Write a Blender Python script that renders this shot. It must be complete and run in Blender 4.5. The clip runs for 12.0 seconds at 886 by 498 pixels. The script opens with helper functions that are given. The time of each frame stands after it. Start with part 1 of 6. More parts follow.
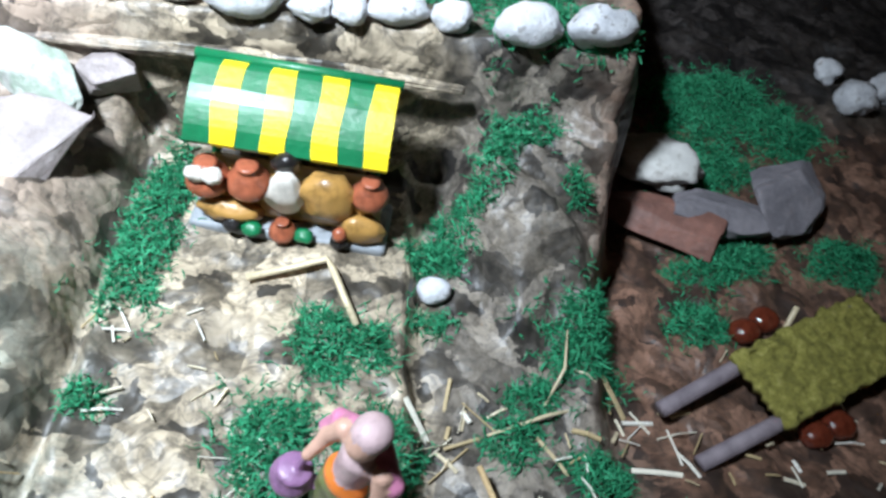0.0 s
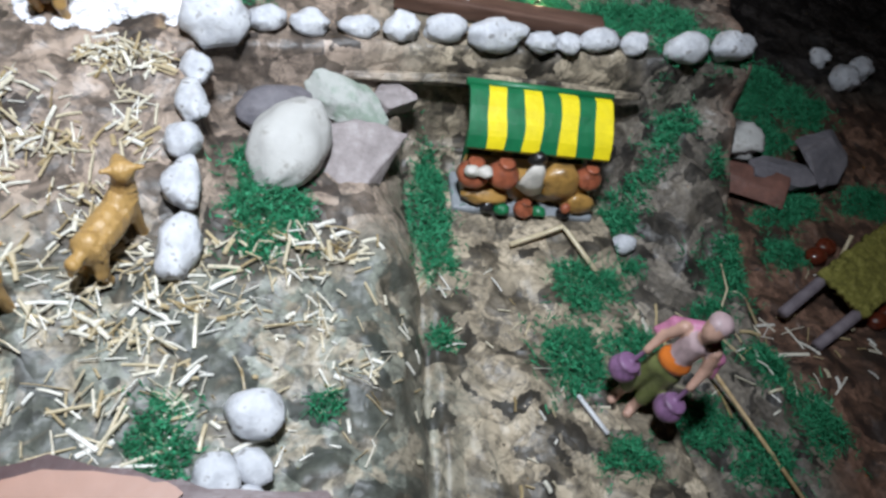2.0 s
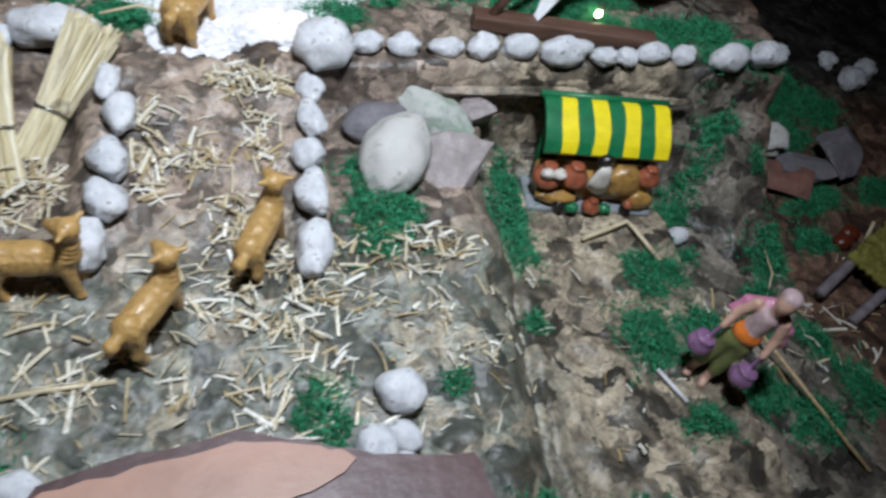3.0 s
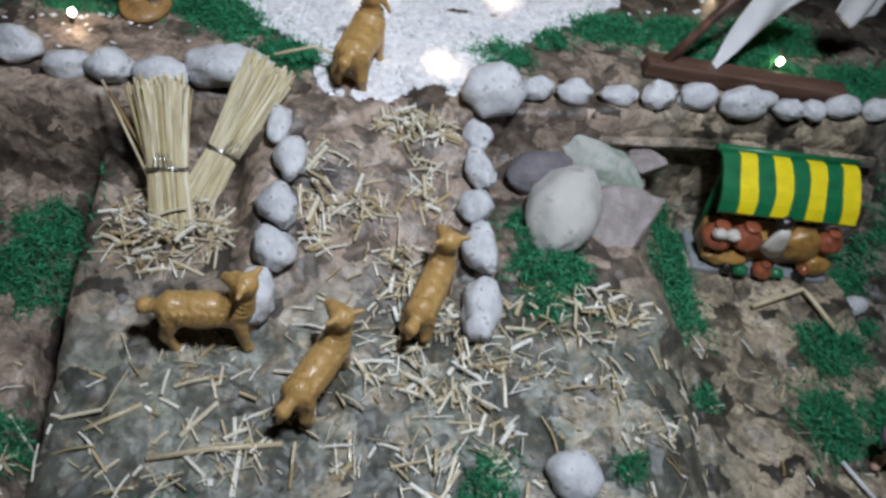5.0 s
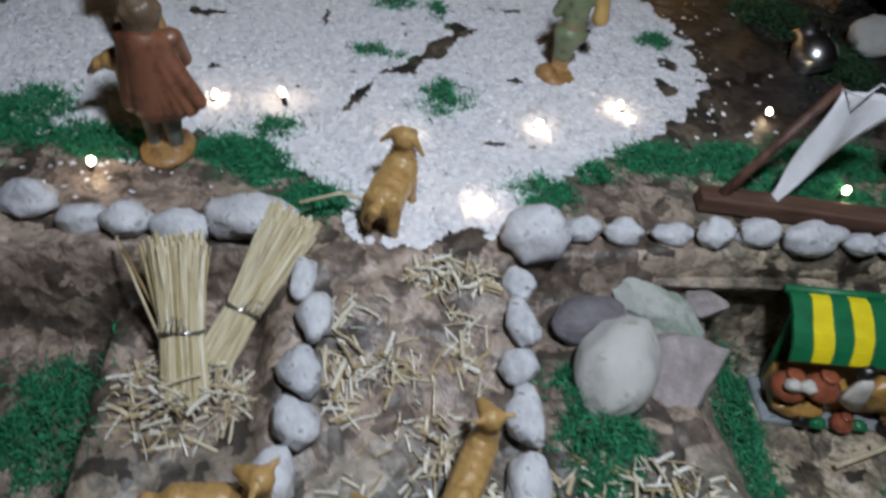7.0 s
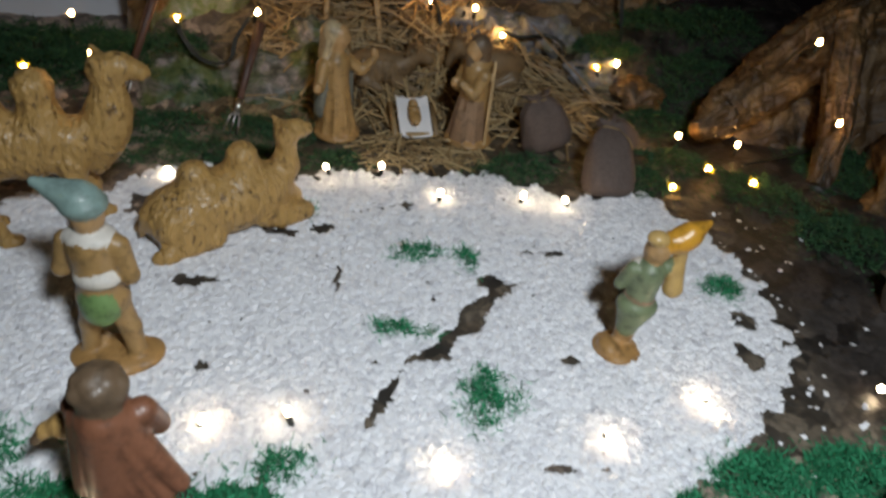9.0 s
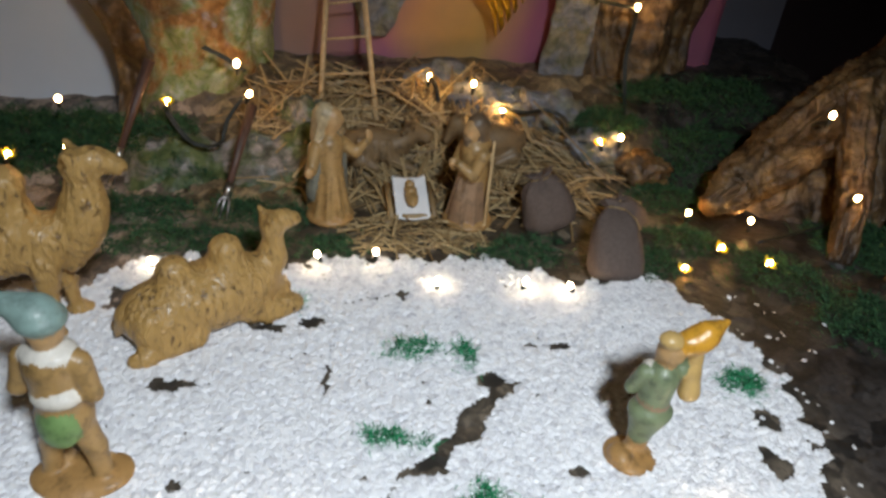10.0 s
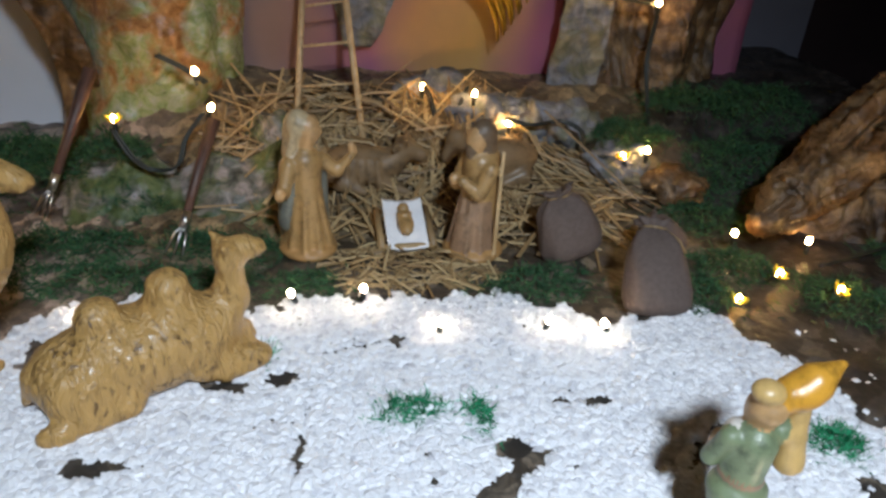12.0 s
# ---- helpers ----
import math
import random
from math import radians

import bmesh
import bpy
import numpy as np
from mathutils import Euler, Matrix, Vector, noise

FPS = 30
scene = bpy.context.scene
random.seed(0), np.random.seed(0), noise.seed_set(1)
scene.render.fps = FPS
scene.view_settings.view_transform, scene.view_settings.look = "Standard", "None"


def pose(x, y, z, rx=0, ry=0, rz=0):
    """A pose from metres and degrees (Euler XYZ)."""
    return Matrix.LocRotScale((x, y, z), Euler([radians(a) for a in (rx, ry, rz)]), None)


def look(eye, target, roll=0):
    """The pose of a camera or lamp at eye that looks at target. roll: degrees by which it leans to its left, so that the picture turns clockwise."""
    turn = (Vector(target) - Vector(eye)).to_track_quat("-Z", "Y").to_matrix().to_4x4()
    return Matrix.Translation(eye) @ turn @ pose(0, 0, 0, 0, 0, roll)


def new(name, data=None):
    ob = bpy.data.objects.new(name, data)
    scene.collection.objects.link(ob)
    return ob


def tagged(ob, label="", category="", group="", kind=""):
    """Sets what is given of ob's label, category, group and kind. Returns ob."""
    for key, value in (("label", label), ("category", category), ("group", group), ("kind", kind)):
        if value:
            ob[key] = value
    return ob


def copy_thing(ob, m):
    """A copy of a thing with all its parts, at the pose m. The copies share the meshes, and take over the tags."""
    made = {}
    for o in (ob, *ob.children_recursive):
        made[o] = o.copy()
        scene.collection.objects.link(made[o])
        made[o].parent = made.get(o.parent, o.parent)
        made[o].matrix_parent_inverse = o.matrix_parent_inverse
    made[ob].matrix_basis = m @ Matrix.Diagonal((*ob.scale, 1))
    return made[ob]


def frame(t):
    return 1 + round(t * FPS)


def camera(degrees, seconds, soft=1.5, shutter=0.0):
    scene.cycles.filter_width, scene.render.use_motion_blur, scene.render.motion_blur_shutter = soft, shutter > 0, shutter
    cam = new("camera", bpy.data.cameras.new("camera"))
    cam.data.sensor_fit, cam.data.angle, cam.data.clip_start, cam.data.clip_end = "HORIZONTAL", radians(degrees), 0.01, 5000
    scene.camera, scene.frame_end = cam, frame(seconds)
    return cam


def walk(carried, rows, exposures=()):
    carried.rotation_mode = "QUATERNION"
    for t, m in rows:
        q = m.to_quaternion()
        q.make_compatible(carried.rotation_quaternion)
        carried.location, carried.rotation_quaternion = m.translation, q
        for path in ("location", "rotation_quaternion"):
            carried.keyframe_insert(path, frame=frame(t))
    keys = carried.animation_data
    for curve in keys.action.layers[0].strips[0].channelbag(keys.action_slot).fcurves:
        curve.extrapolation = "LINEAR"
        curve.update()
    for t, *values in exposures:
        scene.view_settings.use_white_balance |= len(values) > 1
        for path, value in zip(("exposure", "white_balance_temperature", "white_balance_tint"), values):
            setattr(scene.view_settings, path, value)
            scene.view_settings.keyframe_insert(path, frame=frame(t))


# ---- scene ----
cam = camera(62.0, 12.0, soft=2.8, shutter=0.4)
PATH = [
    (0, (-0.012, 0.144, 0.466), (0.211, 1.357, -1.108), 12.0),
    (0.5, (-0.069, 0.123, 0.492), (0.323, 1.293, -1.082), 16.5),
    (1, (-0.145, 0.101, 0.52), (0.328, 1.207, -1.078), 19.8),
    (1.5, (-0.227, 0.082, 0.536), (0.261, 1.201, -1.049), 19.0),
    (2, (-0.279, 0.072, 0.55), (0.245, 1.193, -1.021), 18.8),
    (2.5, (-0.321, 0.064, 0.566), (0.252, 1.174, -0.995), 19.3),
    (3, (-0.38, 0.048, 0.576), (0.201, 1.172, -0.973), 18.6),
    (3.5, (-0.43, 0.035, 0.574), (0.125, 1.163, -0.982), 17.4),
    (5.5, (-0.431, 0.124, 0.559), (-0.125, 1.337, -1.001), 13.1),
    (6, (-0.422, 0.131, 0.561), (-0.156, 1.377, -0.981), 11.9),
    (6.5, (-0.411, 0.141, 0.558), (-0.141, 1.435, -0.943), 11.0),
    (7, (-0.426, 0.17, 0.556), (-0.147, 1.536, -0.878), 9.2),
    (7.5, (-0.454, 0.222, 0.558), (-0.14, 1.628, -0.829), 8.8),
    (9.5, (-0.439, 0.391, 0.584), (-0.152, 1.986, -0.588), 6.4),
    (10, (-0.43, 0.409, 0.583), (-0.158, 2.049, -0.529), 5.5),
    (10.5, (-0.426, 0.433, 0.572), (-0.144, 2.115, -0.473), 5.1),
    (11, (-0.423, 0.458, 0.555), (-0.159, 2.166, -0.451), 4.1),
    (11.5, (-0.419, 0.484, 0.528), (-0.143, 2.197, -0.468), 3.9),
    (12, (-0.418, 0.503, 0.508), (-0.135, 2.209, -0.496), 3.9),
]
EXPOSURES = [(0, 1.27, 6150, 10), (1.0, 0.62, 6300, 12), (1.5, 0.32, 6450, 14), (2.5, 0.0, 6400, 13), (3.5, -0.32, 6400, 13), (5.5, -0.66, 6420, 15), (6.5, -0.72, 6420, 15), (7.5, -0.95, 6300, 13), (9.5, -0.3, 6700, 10), (10.5, 0.05, 6350, 10), (12, 0.14, 6050, 10)]
walk(cam, [(t, look(eye, target, roll)) for t, eye, target, roll in PATH], EXPOSURES)

# ---- light ----
world = bpy.data.worlds.new("world")
scene.world = world
world.use_nodes = True
world.node_tree.nodes["Background"].inputs[0].default_value = (0.75, 0.82, 1.0, 1)
world.node_tree.nodes["Background"].inputs[1].default_value = 0.03


def spot_lamp(name, place, target, watts, radius, degrees, colour):
    data = bpy.data.lights.new(name, "SPOT")
    data.energy, data.shadow_soft_size, data.color = watts, radius, colour
    data.spot_size, data.spot_blend = radians(degrees), 1.0
    ob = new(name, data)
    ob.matrix_world = look(place, target)
    return tagged(ob, kind="structure")


# the hand torch that lights the display from above its front edge
spot_lamp("torch", (-0.295, 0.25, 0.87), (-0.36, 0.54, 0.15), 33.5, 0.04, 116, (0.84, 0.93, 1.0))

# ---- materials ----


def material(name, build, rough=0.6, metal=0.0, bump=0.0, bump_scale=60.0, coat=0.0, detail=6.0, deep=0.002, creased=0.0, grain=None):
    """build(nodes helper) returns a colour socket or a plain colour."""
    m = bpy.data.materials.new(name)
    m.use_nodes = True
    nt = m.node_tree
    b = nt.nodes["Principled BSDF"]
    b.inputs["Roughness"].default_value = rough
    b.inputs["Metallic"].default_value = metal
    b.inputs["Coat Weight"].default_value = coat
    b.inputs["Coat Roughness"].default_value = 0.2
    g = Nodes(nt)
    c = build(g) if callable(build) else build
    if isinstance(c, tuple):
        b.inputs["Base Color"].default_value = (*c, 1)
    else:
        nt.links.new(c, b.inputs["Base Color"])
    if bump:
        n = g.noise(bump_scale, detail, 0.6, 0.8 if grain else 0.0, grain)
        bp = nt.nodes.new("ShaderNodeBump")
        bp.inputs["Strength"].default_value = min(1.0, bump)
        bp.inputs["Distance"].default_value = deep
        if creased:
            fold = g.cells(creased, "DISTANCE_TO_EDGE")
            jig = nt.nodes.new("ShaderNodeVectorMath")
            jig.operation = "MULTIPLY_ADD"
            wob = nt.nodes.new("ShaderNodeTexNoise")
            wob.inputs["Scale"].default_value = 30
            nt.links.new(g.tc.outputs["Object"], wob.inputs["Vector"])
            nt.links.new(wob.outputs["Color"], jig.inputs[0])
            jig.inputs[1].default_value = (0.05, 0.05, 0.05)
            nt.links.new(g.tc.outputs["Object"], jig.inputs[2])
            nt.links.new(jig.outputs[0], fold.inputs["Vector"])
            both = nt.nodes.new("ShaderNodeMath")
            both.operation = "ADD"
            nt.links.new(n, both.inputs[0])
            nt.links.new(fold.outputs["Distance"], both.inputs[1])
            n = both.outputs[0]
        nt.links.new(n, bp.inputs["Height"])
        nt.links.new(bp.outputs[0], b.inputs["Normal"])
    return m


class Nodes:
    def __init__(self, nt):
        self.nt = nt
        self.tc = nt.nodes.new("ShaderNodeTexCoord")

    def put(self, kind, **values):
        n = self.nt.nodes.new(kind)
        return n

    def link(self, a, b):
        self.nt.links.new(a, b)

    def noise(self, scale, detail=5.0, rough=0.6, distortion=0.0, stretch=None):
        n = self.put("ShaderNodeTexNoise")
        n.inputs["Scale"].default_value = scale
        n.inputs["Detail"].default_value = detail
        n.inputs["Roughness"].default_value = rough
        n.inputs["Distortion"].default_value = distortion
        src = self.tc.outputs["Object"]
        if stretch:
            mp = self.put("ShaderNodeMapping")
            mp.inputs["Scale"].default_value = stretch
            self.link(src, mp.inputs["Vector"])
            src = mp.outputs[0]
        self.link(src, n.inputs["Vector"])
        return n.outputs["Fac"]

    def cells(self, scale, feature="F1"):
        n = self.put("ShaderNodeTexVoronoi")
        n.feature = feature
        n.inputs["Scale"].default_value = scale
        self.link(self.tc.outputs["Object"], n.inputs["Vector"])
        return n

    def ramp(self, fac, stops):
        r = self.put("ShaderNodeValToRGB")
        el = r.color_ramp.elements
        while len(el) < len(stops):
            el.new(0.5)
        for e, (p, c) in zip(el, stops):
            e.position, e.color = p, (*c, 1)
        self.link(fac, r.inputs[0])
        return r.outputs[0]

    def mix(self, fac, a, b, mode="MIX"):
        n = self.put("ShaderNodeMix")
        n.data_type, n.blend_type = "RGBA", mode
        for sock, v in ((n.inputs[0], fac), (n.inputs[6], a), (n.inputs[7], b)):
            if isinstance(v, (int, float)):
                sock.default_value = v
            elif isinstance(v, tuple):
                sock.default_value = (*v, 1)
            else:
                self.link(v, sock)
        return n.outputs[2]

    def random(self):
        return self.put("ShaderNodeObjectInfo").outputs["Random"]

    def island(self):
        return self.put("ShaderNodeNewGeometry").outputs["Random Per Island"]


def varied(c, spread=0.25, scale=40.0):
    """A colour that wanders a little, at two scales."""
    lo, hi = tuple(v * (1 - spread) for v in c), tuple(min(1, v * (1 + spread)) for v in c)

    def build(g):
        a = g.ramp(g.noise(scale, 6), [(0.3, lo), (0.7, hi)])
        return g.mix(g.ramp(g.noise(scale * 6, 4), [(0.35, (0, 0, 0)), (0.65, (1, 1, 1))]), a, g.mix(0.5, a, c))
    return build


def ground_colour(g):
    sep = g.put("ShaderNodeSeparateXYZ")
    g.link(g.tc.outputs["Object"], sep.inputs[0])

    def zone(axis, lo, hi):
        mr = g.put("ShaderNodeMapRange")
        mr.inputs["From Min"].default_value, mr.inputs["From Max"].default_value = lo, hi
        wob = g.put("ShaderNodeMath")
        wob.operation = "MULTIPLY_ADD"
        g.link(g.noise(14, 3), wob.inputs[0])
        wob.inputs[1].default_value = 0.06
        add = g.put("ShaderNodeMath")
        add.operation = "ADD"
        g.link(sep.outputs[axis], wob.inputs[2])
        g.link(wob.outputs[0], add.inputs[0])
        add.inputs[1].default_value = -0.03
        g.link(add.outputs[0], mr.inputs["Value"])
        return mr.outputs[0]

    warp = g.put("ShaderNodeTexNoise")
    warp.inputs["Scale"].default_value, warp.inputs["Detail"].default_value = 38, 4
    g.link(g.tc.outputs["Object"], warp.inputs["Vector"])
    bend = g.put("ShaderNodeVectorMath")
    bend.operation = "MULTIPLY_ADD"
    g.link(warp.outputs["Color"], bend.inputs[0])
    bend.inputs[1].default_value = (0.045, 0.045, 0.03)
    g.link(g.tc.outputs["Object"], bend.inputs[2])
    leaf = g.cells(54)
    g.link(bend.outputs[0], leaf.inputs["Vector"])
    tone = g.put("ShaderNodeSeparateColor")
    g.link(leaf.outputs["Color"], tone.inputs[0])

    def paper(tan, dark, seed):
        n1 = g.noise(30 + seed, 3, 0.5, 1.6)
        pick = g.mix(0.42, n1, tone.outputs[0])
        a = g.ramp(pick, [(0.30, dark), (0.44, tuple(0.6 * t for t in tan)), (0.54, tan), (0.68, tuple(min(1, 1.55 * t) for t in tan))])
        b = g.ramp(g.noise(52 + seed, 3, 0.55, 2.5), [(0.52, (0, 0, 0)), (0.64, (1, 1, 1))])
        a = g.mix(b, a, g.mix(0.6, a, dark))
        vein = g.ramp(g.noise(24 + seed, 3, 0.6, 2.5), [(0.455, (0, 0, 0)), (0.49, (1, 1, 1)), (0.525, (0, 0, 0))])
        return g.mix(vein, a, g.mix(0.5, a, dark))
    tan = paper((0.35, 0.29, 0.21), (0.04, 0.034, 0.026), 0)
    patch = g.ramp(g.noise(34, 3, 0.5, 1.6), [(0.5, (0, 0, 0)), (0.58, (1, 1, 1))])
    olive = g.mix(patch, paper((0.19, 0.20, 0.165), (0.05, 0.055, 0.046), 3), paper((0.30, 0.26, 0.195), (0.06, 0.055, 0.042), 21))
    brown = paper((0.28, 0.215, 0.17), (0.055, 0.043, 0.036), 5)
    red = paper((0.17, 0.095, 0.065), (0.04, 0.025, 0.02), 7)
    dark = paper((0.12, 0.095, 0.07), (0.03, 0.026, 0.022), 9)
    c = g.mix(zone(0, -0.20, -0.12), olive, tan)
    c = g.mix(zone(0, 0.025, 0.04), c, g.mix(0.8, c, paper((0.17, 0.15, 0.13), (0.018, 0.017, 0.017), 13)))
    c = g.mix(zone(0, 0.12, 0.17), c, red)
    c = g.mix(zone(1, 0.33, 0.40), c, g.mix(zone(0, -0.2, -0.12), brown, c))
    c = g.mix(zone(1, 0.60, 0.66), c, dark)
    c = g.mix(zone(1, 1.0, 1.06), c, paper((0.2, 0.15, 0.085), (0.05, 0.035, 0.02), 15))
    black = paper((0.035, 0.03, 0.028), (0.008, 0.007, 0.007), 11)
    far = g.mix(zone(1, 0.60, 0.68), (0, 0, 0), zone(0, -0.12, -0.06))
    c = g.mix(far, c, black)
    left = zone(0, -0.60, -0.56)
    c = g.mix(left, brown, c)
    printed = g.cells(48, "DISTANCE_TO_EDGE")
    g.link(bend.outputs[0], printed.inputs["Vector"])
    line = g.ramp(printed.outputs["Distance"], [(0.0, (1, 1, 1)), (0.05, (0.6, 0.6, 0.6)), (0.16, (0, 0, 0))])
    patchy = g.ramp(g.noise(11, 4), [(0.36, (0.15, 0.15, 0.15)), (0.6, (0.6, 0.6, 0.6))])
    return g.mix(g.mix(patchy, (0, 0, 0), line), c, g.mix(0.72, c, (0.035, 0.028, 0.022)))


M = {}
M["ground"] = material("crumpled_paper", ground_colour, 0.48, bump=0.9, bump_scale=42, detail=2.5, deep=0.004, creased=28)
M["moss"] = material("dyed_moss", lambda g: g.ramp(g.island(), [(0.0, (0.006, 0.11, 0.042)), (0.5, (0.014, 0.2, 0.085)), (1.0, (0.045, 0.36, 0.17))]), 0.75)
M["moss_dark"] = material("dark_moss", lambda g: g.ramp(g.island(), [(0.0, (0.006, 0.03, 0.01)), (0.5, (0.018, 0.075, 0.025)), (1.0, (0.05, 0.13, 0.045))]), 0.8)
M["pebble"] = material("white_pebble", lambda g: g.mix(g.ramp(g.random(), [(0.0, (0.0, 0.0, 0.0)), (1.0, (0.35, 0.35, 0.35))]), g.mix(g.ramp(g.noise(150, 4), [(0.585, (0, 0, 0)), (0.66, (1, 1, 1))]), g.ramp(g.noise(70, 7), [(0.32, (0.36, 0.37, 0.40)), (0.5, (0.57, 0.58, 0.61)), (0.68, (0.74, 0.75, 0.77))]), (0.22, 0.21, 0.21)), (0.80, 0.80, 0.82)), 0.62, bump=0.7, bump_scale=200)
M["boulder"] = material("pale_boulder", lambda g: g.mix(g.ramp(g.noise(60, 6, 0.7), [(0.55, (0, 0, 0)), (0.68, (1, 1, 1))]), g.ramp(g.noise(16, 6), [(0.3, (0.42, 0.41, 0.39)), (0.7, (0.62, 0.61, 0.58))]), (0.30, 0.28, 0.25)), 0.7, bump=0.35, bump_scale=160)
M["greenrock"] = material("pale_green_rock", lambda g: g.mix(g.ramp(g.noise(55, 8, 0.7), [(0.46, (0, 0, 0)), (0.6, (1, 1, 1))]), (0.44, 0.45, 0.42), (0.27, 0.33, 0.27)), 0.75, bump=0.8, bump_scale=120)
M["pinkrock"] = material("pink_grey_rock", lambda g: g.ramp(g.noise(70, 9, 0.7), [(0.3, (0.2, 0.17, 0.165)), (0.55, (0.33, 0.285, 0.28)), (0.75, (0.46, 0.42, 0.41))]), 0.6, bump=0.9, bump_scale=110)
M["slate"] = material("purple_slate", lambda g: g.ramp(g.noise(60, 8, 0.7), [(0.3, (0.11, 0.105, 0.12)), (0.7, (0.24, 0.22, 0.235))]), 0.65, bump=0.7, bump_scale=120)
M["redslab"] = material("red_brown_slab", lambda g: g.ramp(g.noise(50, 7, 0.7), [(0.3, (0.1, 0.05, 0.04)), (0.7, (0.26, 0.12, 0.09))]), 0.6, bump=0.6, bump_scale=120)
M["gravel"] = material("white_gravel", lambda g: g.ramp(g.island(), [(0.0, (0.62, 0.62, 0.66)), (0.25, (0.78, 0.78, 0.81)), (1.0, (0.88, 0.88, 0.9))]), 0.5, bump=0.3, bump_scale=500)
M["straw"] = material("dry_straw", lambda g: g.mix(g.ramp(g.noise(400, 3), [(0.3, (0.75, 0.75, 0.75)), (0.7, (1, 1, 1))]), (0, 0, 0), g.ramp(g.island(), [(0.0, (0.34, 0.25, 0.12)), (0.2, (0.58, 0.46, 0.27)), (0.5, (0.7, 0.62, 0.45)), (0.75, (0.84, 0.80, 0.68)), (1.0, (0.9, 0.88, 0.82))])), 0.24, bump=0.2, bump_scale=500)
M["sheaf_straw"] = material("sheaf_straw", lambda g: g.mix(g.ramp(g.noise(120, 5, 0.6, 0.3, (5, 5, 0.4)), [(0.36, (0.55, 0.55, 0.55)), (0.55, (1, 1, 1))]), (0.22, 0.15, 0.06), g.ramp(g.island(), [(0.0, (0.5, 0.41, 0.22)), (0.3, (0.66, 0.57, 0.36)), (0.8, (0.74, 0.67, 0.47)), (1.0, (0.85, 0.8, 0.65))])), 0.4, bump=0.2, bump_scale=500)
M["straw_brown"] = material("brown_straw", lambda g: g.ramp(g.island(), [(0.0, (0.16, 0.1, 0.045)), (0.5, (0.3, 0.2, 0.09)), (1.0, (0.5, 0.38, 0.2))]), 0.5)


def enamel(name, c, rough=0.35, streak=0.5):
    def build(g):
        worn = g.ramp(g.noise(90, 7, 0.65), [(0.33, tuple(v * streak for v in c)), (0.5, c), (0.8, tuple(min(1, v * 1.18) for v in c))])
        return worn
    return material(name, build, rough, bump=0.35, bump_scale=140, coat=0.12)


def furred(name, c, dark, deep=0.005):
    def build(g):
        strand = g.ramp(g.noise(260, 3, 0.5, 0.6, (1.0, 1.0, 0.35)), [(0.36, dark), (0.47, c), (0.8, tuple(min(1, v * 1.15) for v in c))])
        return g.mix(g.ramp(g.noise(50, 4), [(0.42, (0, 0, 0)), (0.6, (1, 1, 1))]), c, strand)
    return material(name, build, 0.42, bump=1.0, bump_scale=150, coat=0.15, detail=3.0, deep=deep, grain=(1.0, 1.0, 0.3))


M["tan"] = furred("tan_enamel", (0.44, 0.265, 0.09), (0.33, 0.19, 0.065), 0.002)
M["camel"] = furred("camel_enamel", (0.42, 0.25, 0.08), (0.10, 0.052, 0.018))
M["base"] = enamel("base_enamel", (0.36, 0.2, 0.07), 0.5)
M["skin"] = enamel("skin_enamel", (0.44, 0.265, 0.115), 0.45, 0.7)
M["paleskin"] = enamel("pale_skin_enamel", (0.56, 0.34, 0.26), 0.45, 0.8)
M["brownc"] = enamel("brown_enamel", (0.21, 0.085, 0.045), 0.45)
M["hair"] = enamel("hair_enamel", (0.13, 0.085, 0.05), 0.5)
M["teal"] = enamel("teal_enamel", (0.2, 0.29, 0.265), 0.5, 0.6)
M["greenc"] = enamel("green_enamel", (0.15, 0.26, 0.09), 0.45)
M["sage"] = enamel("sage_enamel", (0.16, 0.2, 0.11), 0.45)
M["whitec"] = enamel("white_enamel", (0.62, 0.58, 0.52), 0.55, 0.75)
M["paleveil"] = enamel("pale_veil_enamel", (0.46, 0.35, 0.20), 0.5)
M["scarf"] = enamel("pale_pink_enamel", (0.5, 0.36, 0.37), 0.5, 0.7)
M["ochre"] = enamel("ochre_enamel", (0.55, 0.27, 0.03), 0.3)
M["robe"] = enamel("ochre_robe_enamel", (0.33, 0.2, 0.075), 0.42)
M["bluegrey"] = enamel("blue_grey_enamel", (0.14, 0.15, 0.13), 0.45)
M["gourd"] = enamel("gourd_enamel", (0.5, 0.33, 0.12), 0.35, 0.75)
M["rose"] = enamel("rose_enamel", (0.24, 0.15, 0.09), 0.45)
M["orange"] = enamel("orange_enamel", (0.75, 0.2, 0.03), 0.4, 0.8)
M["olive"] = enamel("olive_enamel", (0.16, 0.18, 0.06), 0.45)
M["purple"] = enamel("purple_enamel", (0.25, 0.13, 0.25), 0.4)
M["pinkc"] = enamel("pink_enamel", (0.55, 0.2, 0.33), 0.4, 0.8)
M["oxbrown"] = enamel("ox_enamel", (0.18, 0.115, 0.055), 0.6)
M["awning_green"] = enamel("gloss_green", (0.006, 0.15, 0.055), 0.45, 0.8)
M["awning_yellow"] = enamel("gloss_yellow", (0.85, 0.68, 0.01), 0.48, 0.93)
M["clay"] = enamel("terracotta_gloss", (0.34, 0.1, 0.05), 0.3)
M["ochre_sack"] = enamel("ochre_gloss", (0.4, 0.22, 0.06), 0.35)
M["black"] = enamel("black_gloss", (0.015, 0.013, 0.013), 0.3)
M["slab"] = enamel("grey_slab", (0.25, 0.27, 0.29), 0.5)
M["pod"] = enamel("chestnut_gloss", (0.12, 0.025, 0.012), 0.12)
M["wire"] = material("dark_wire", varied((0.012, 0.016, 0.013)), 0.45)
M["steel"] = material("bright_steel", varied((0.6, 0.6, 0.6), 0.1), 0.28, 1.0)
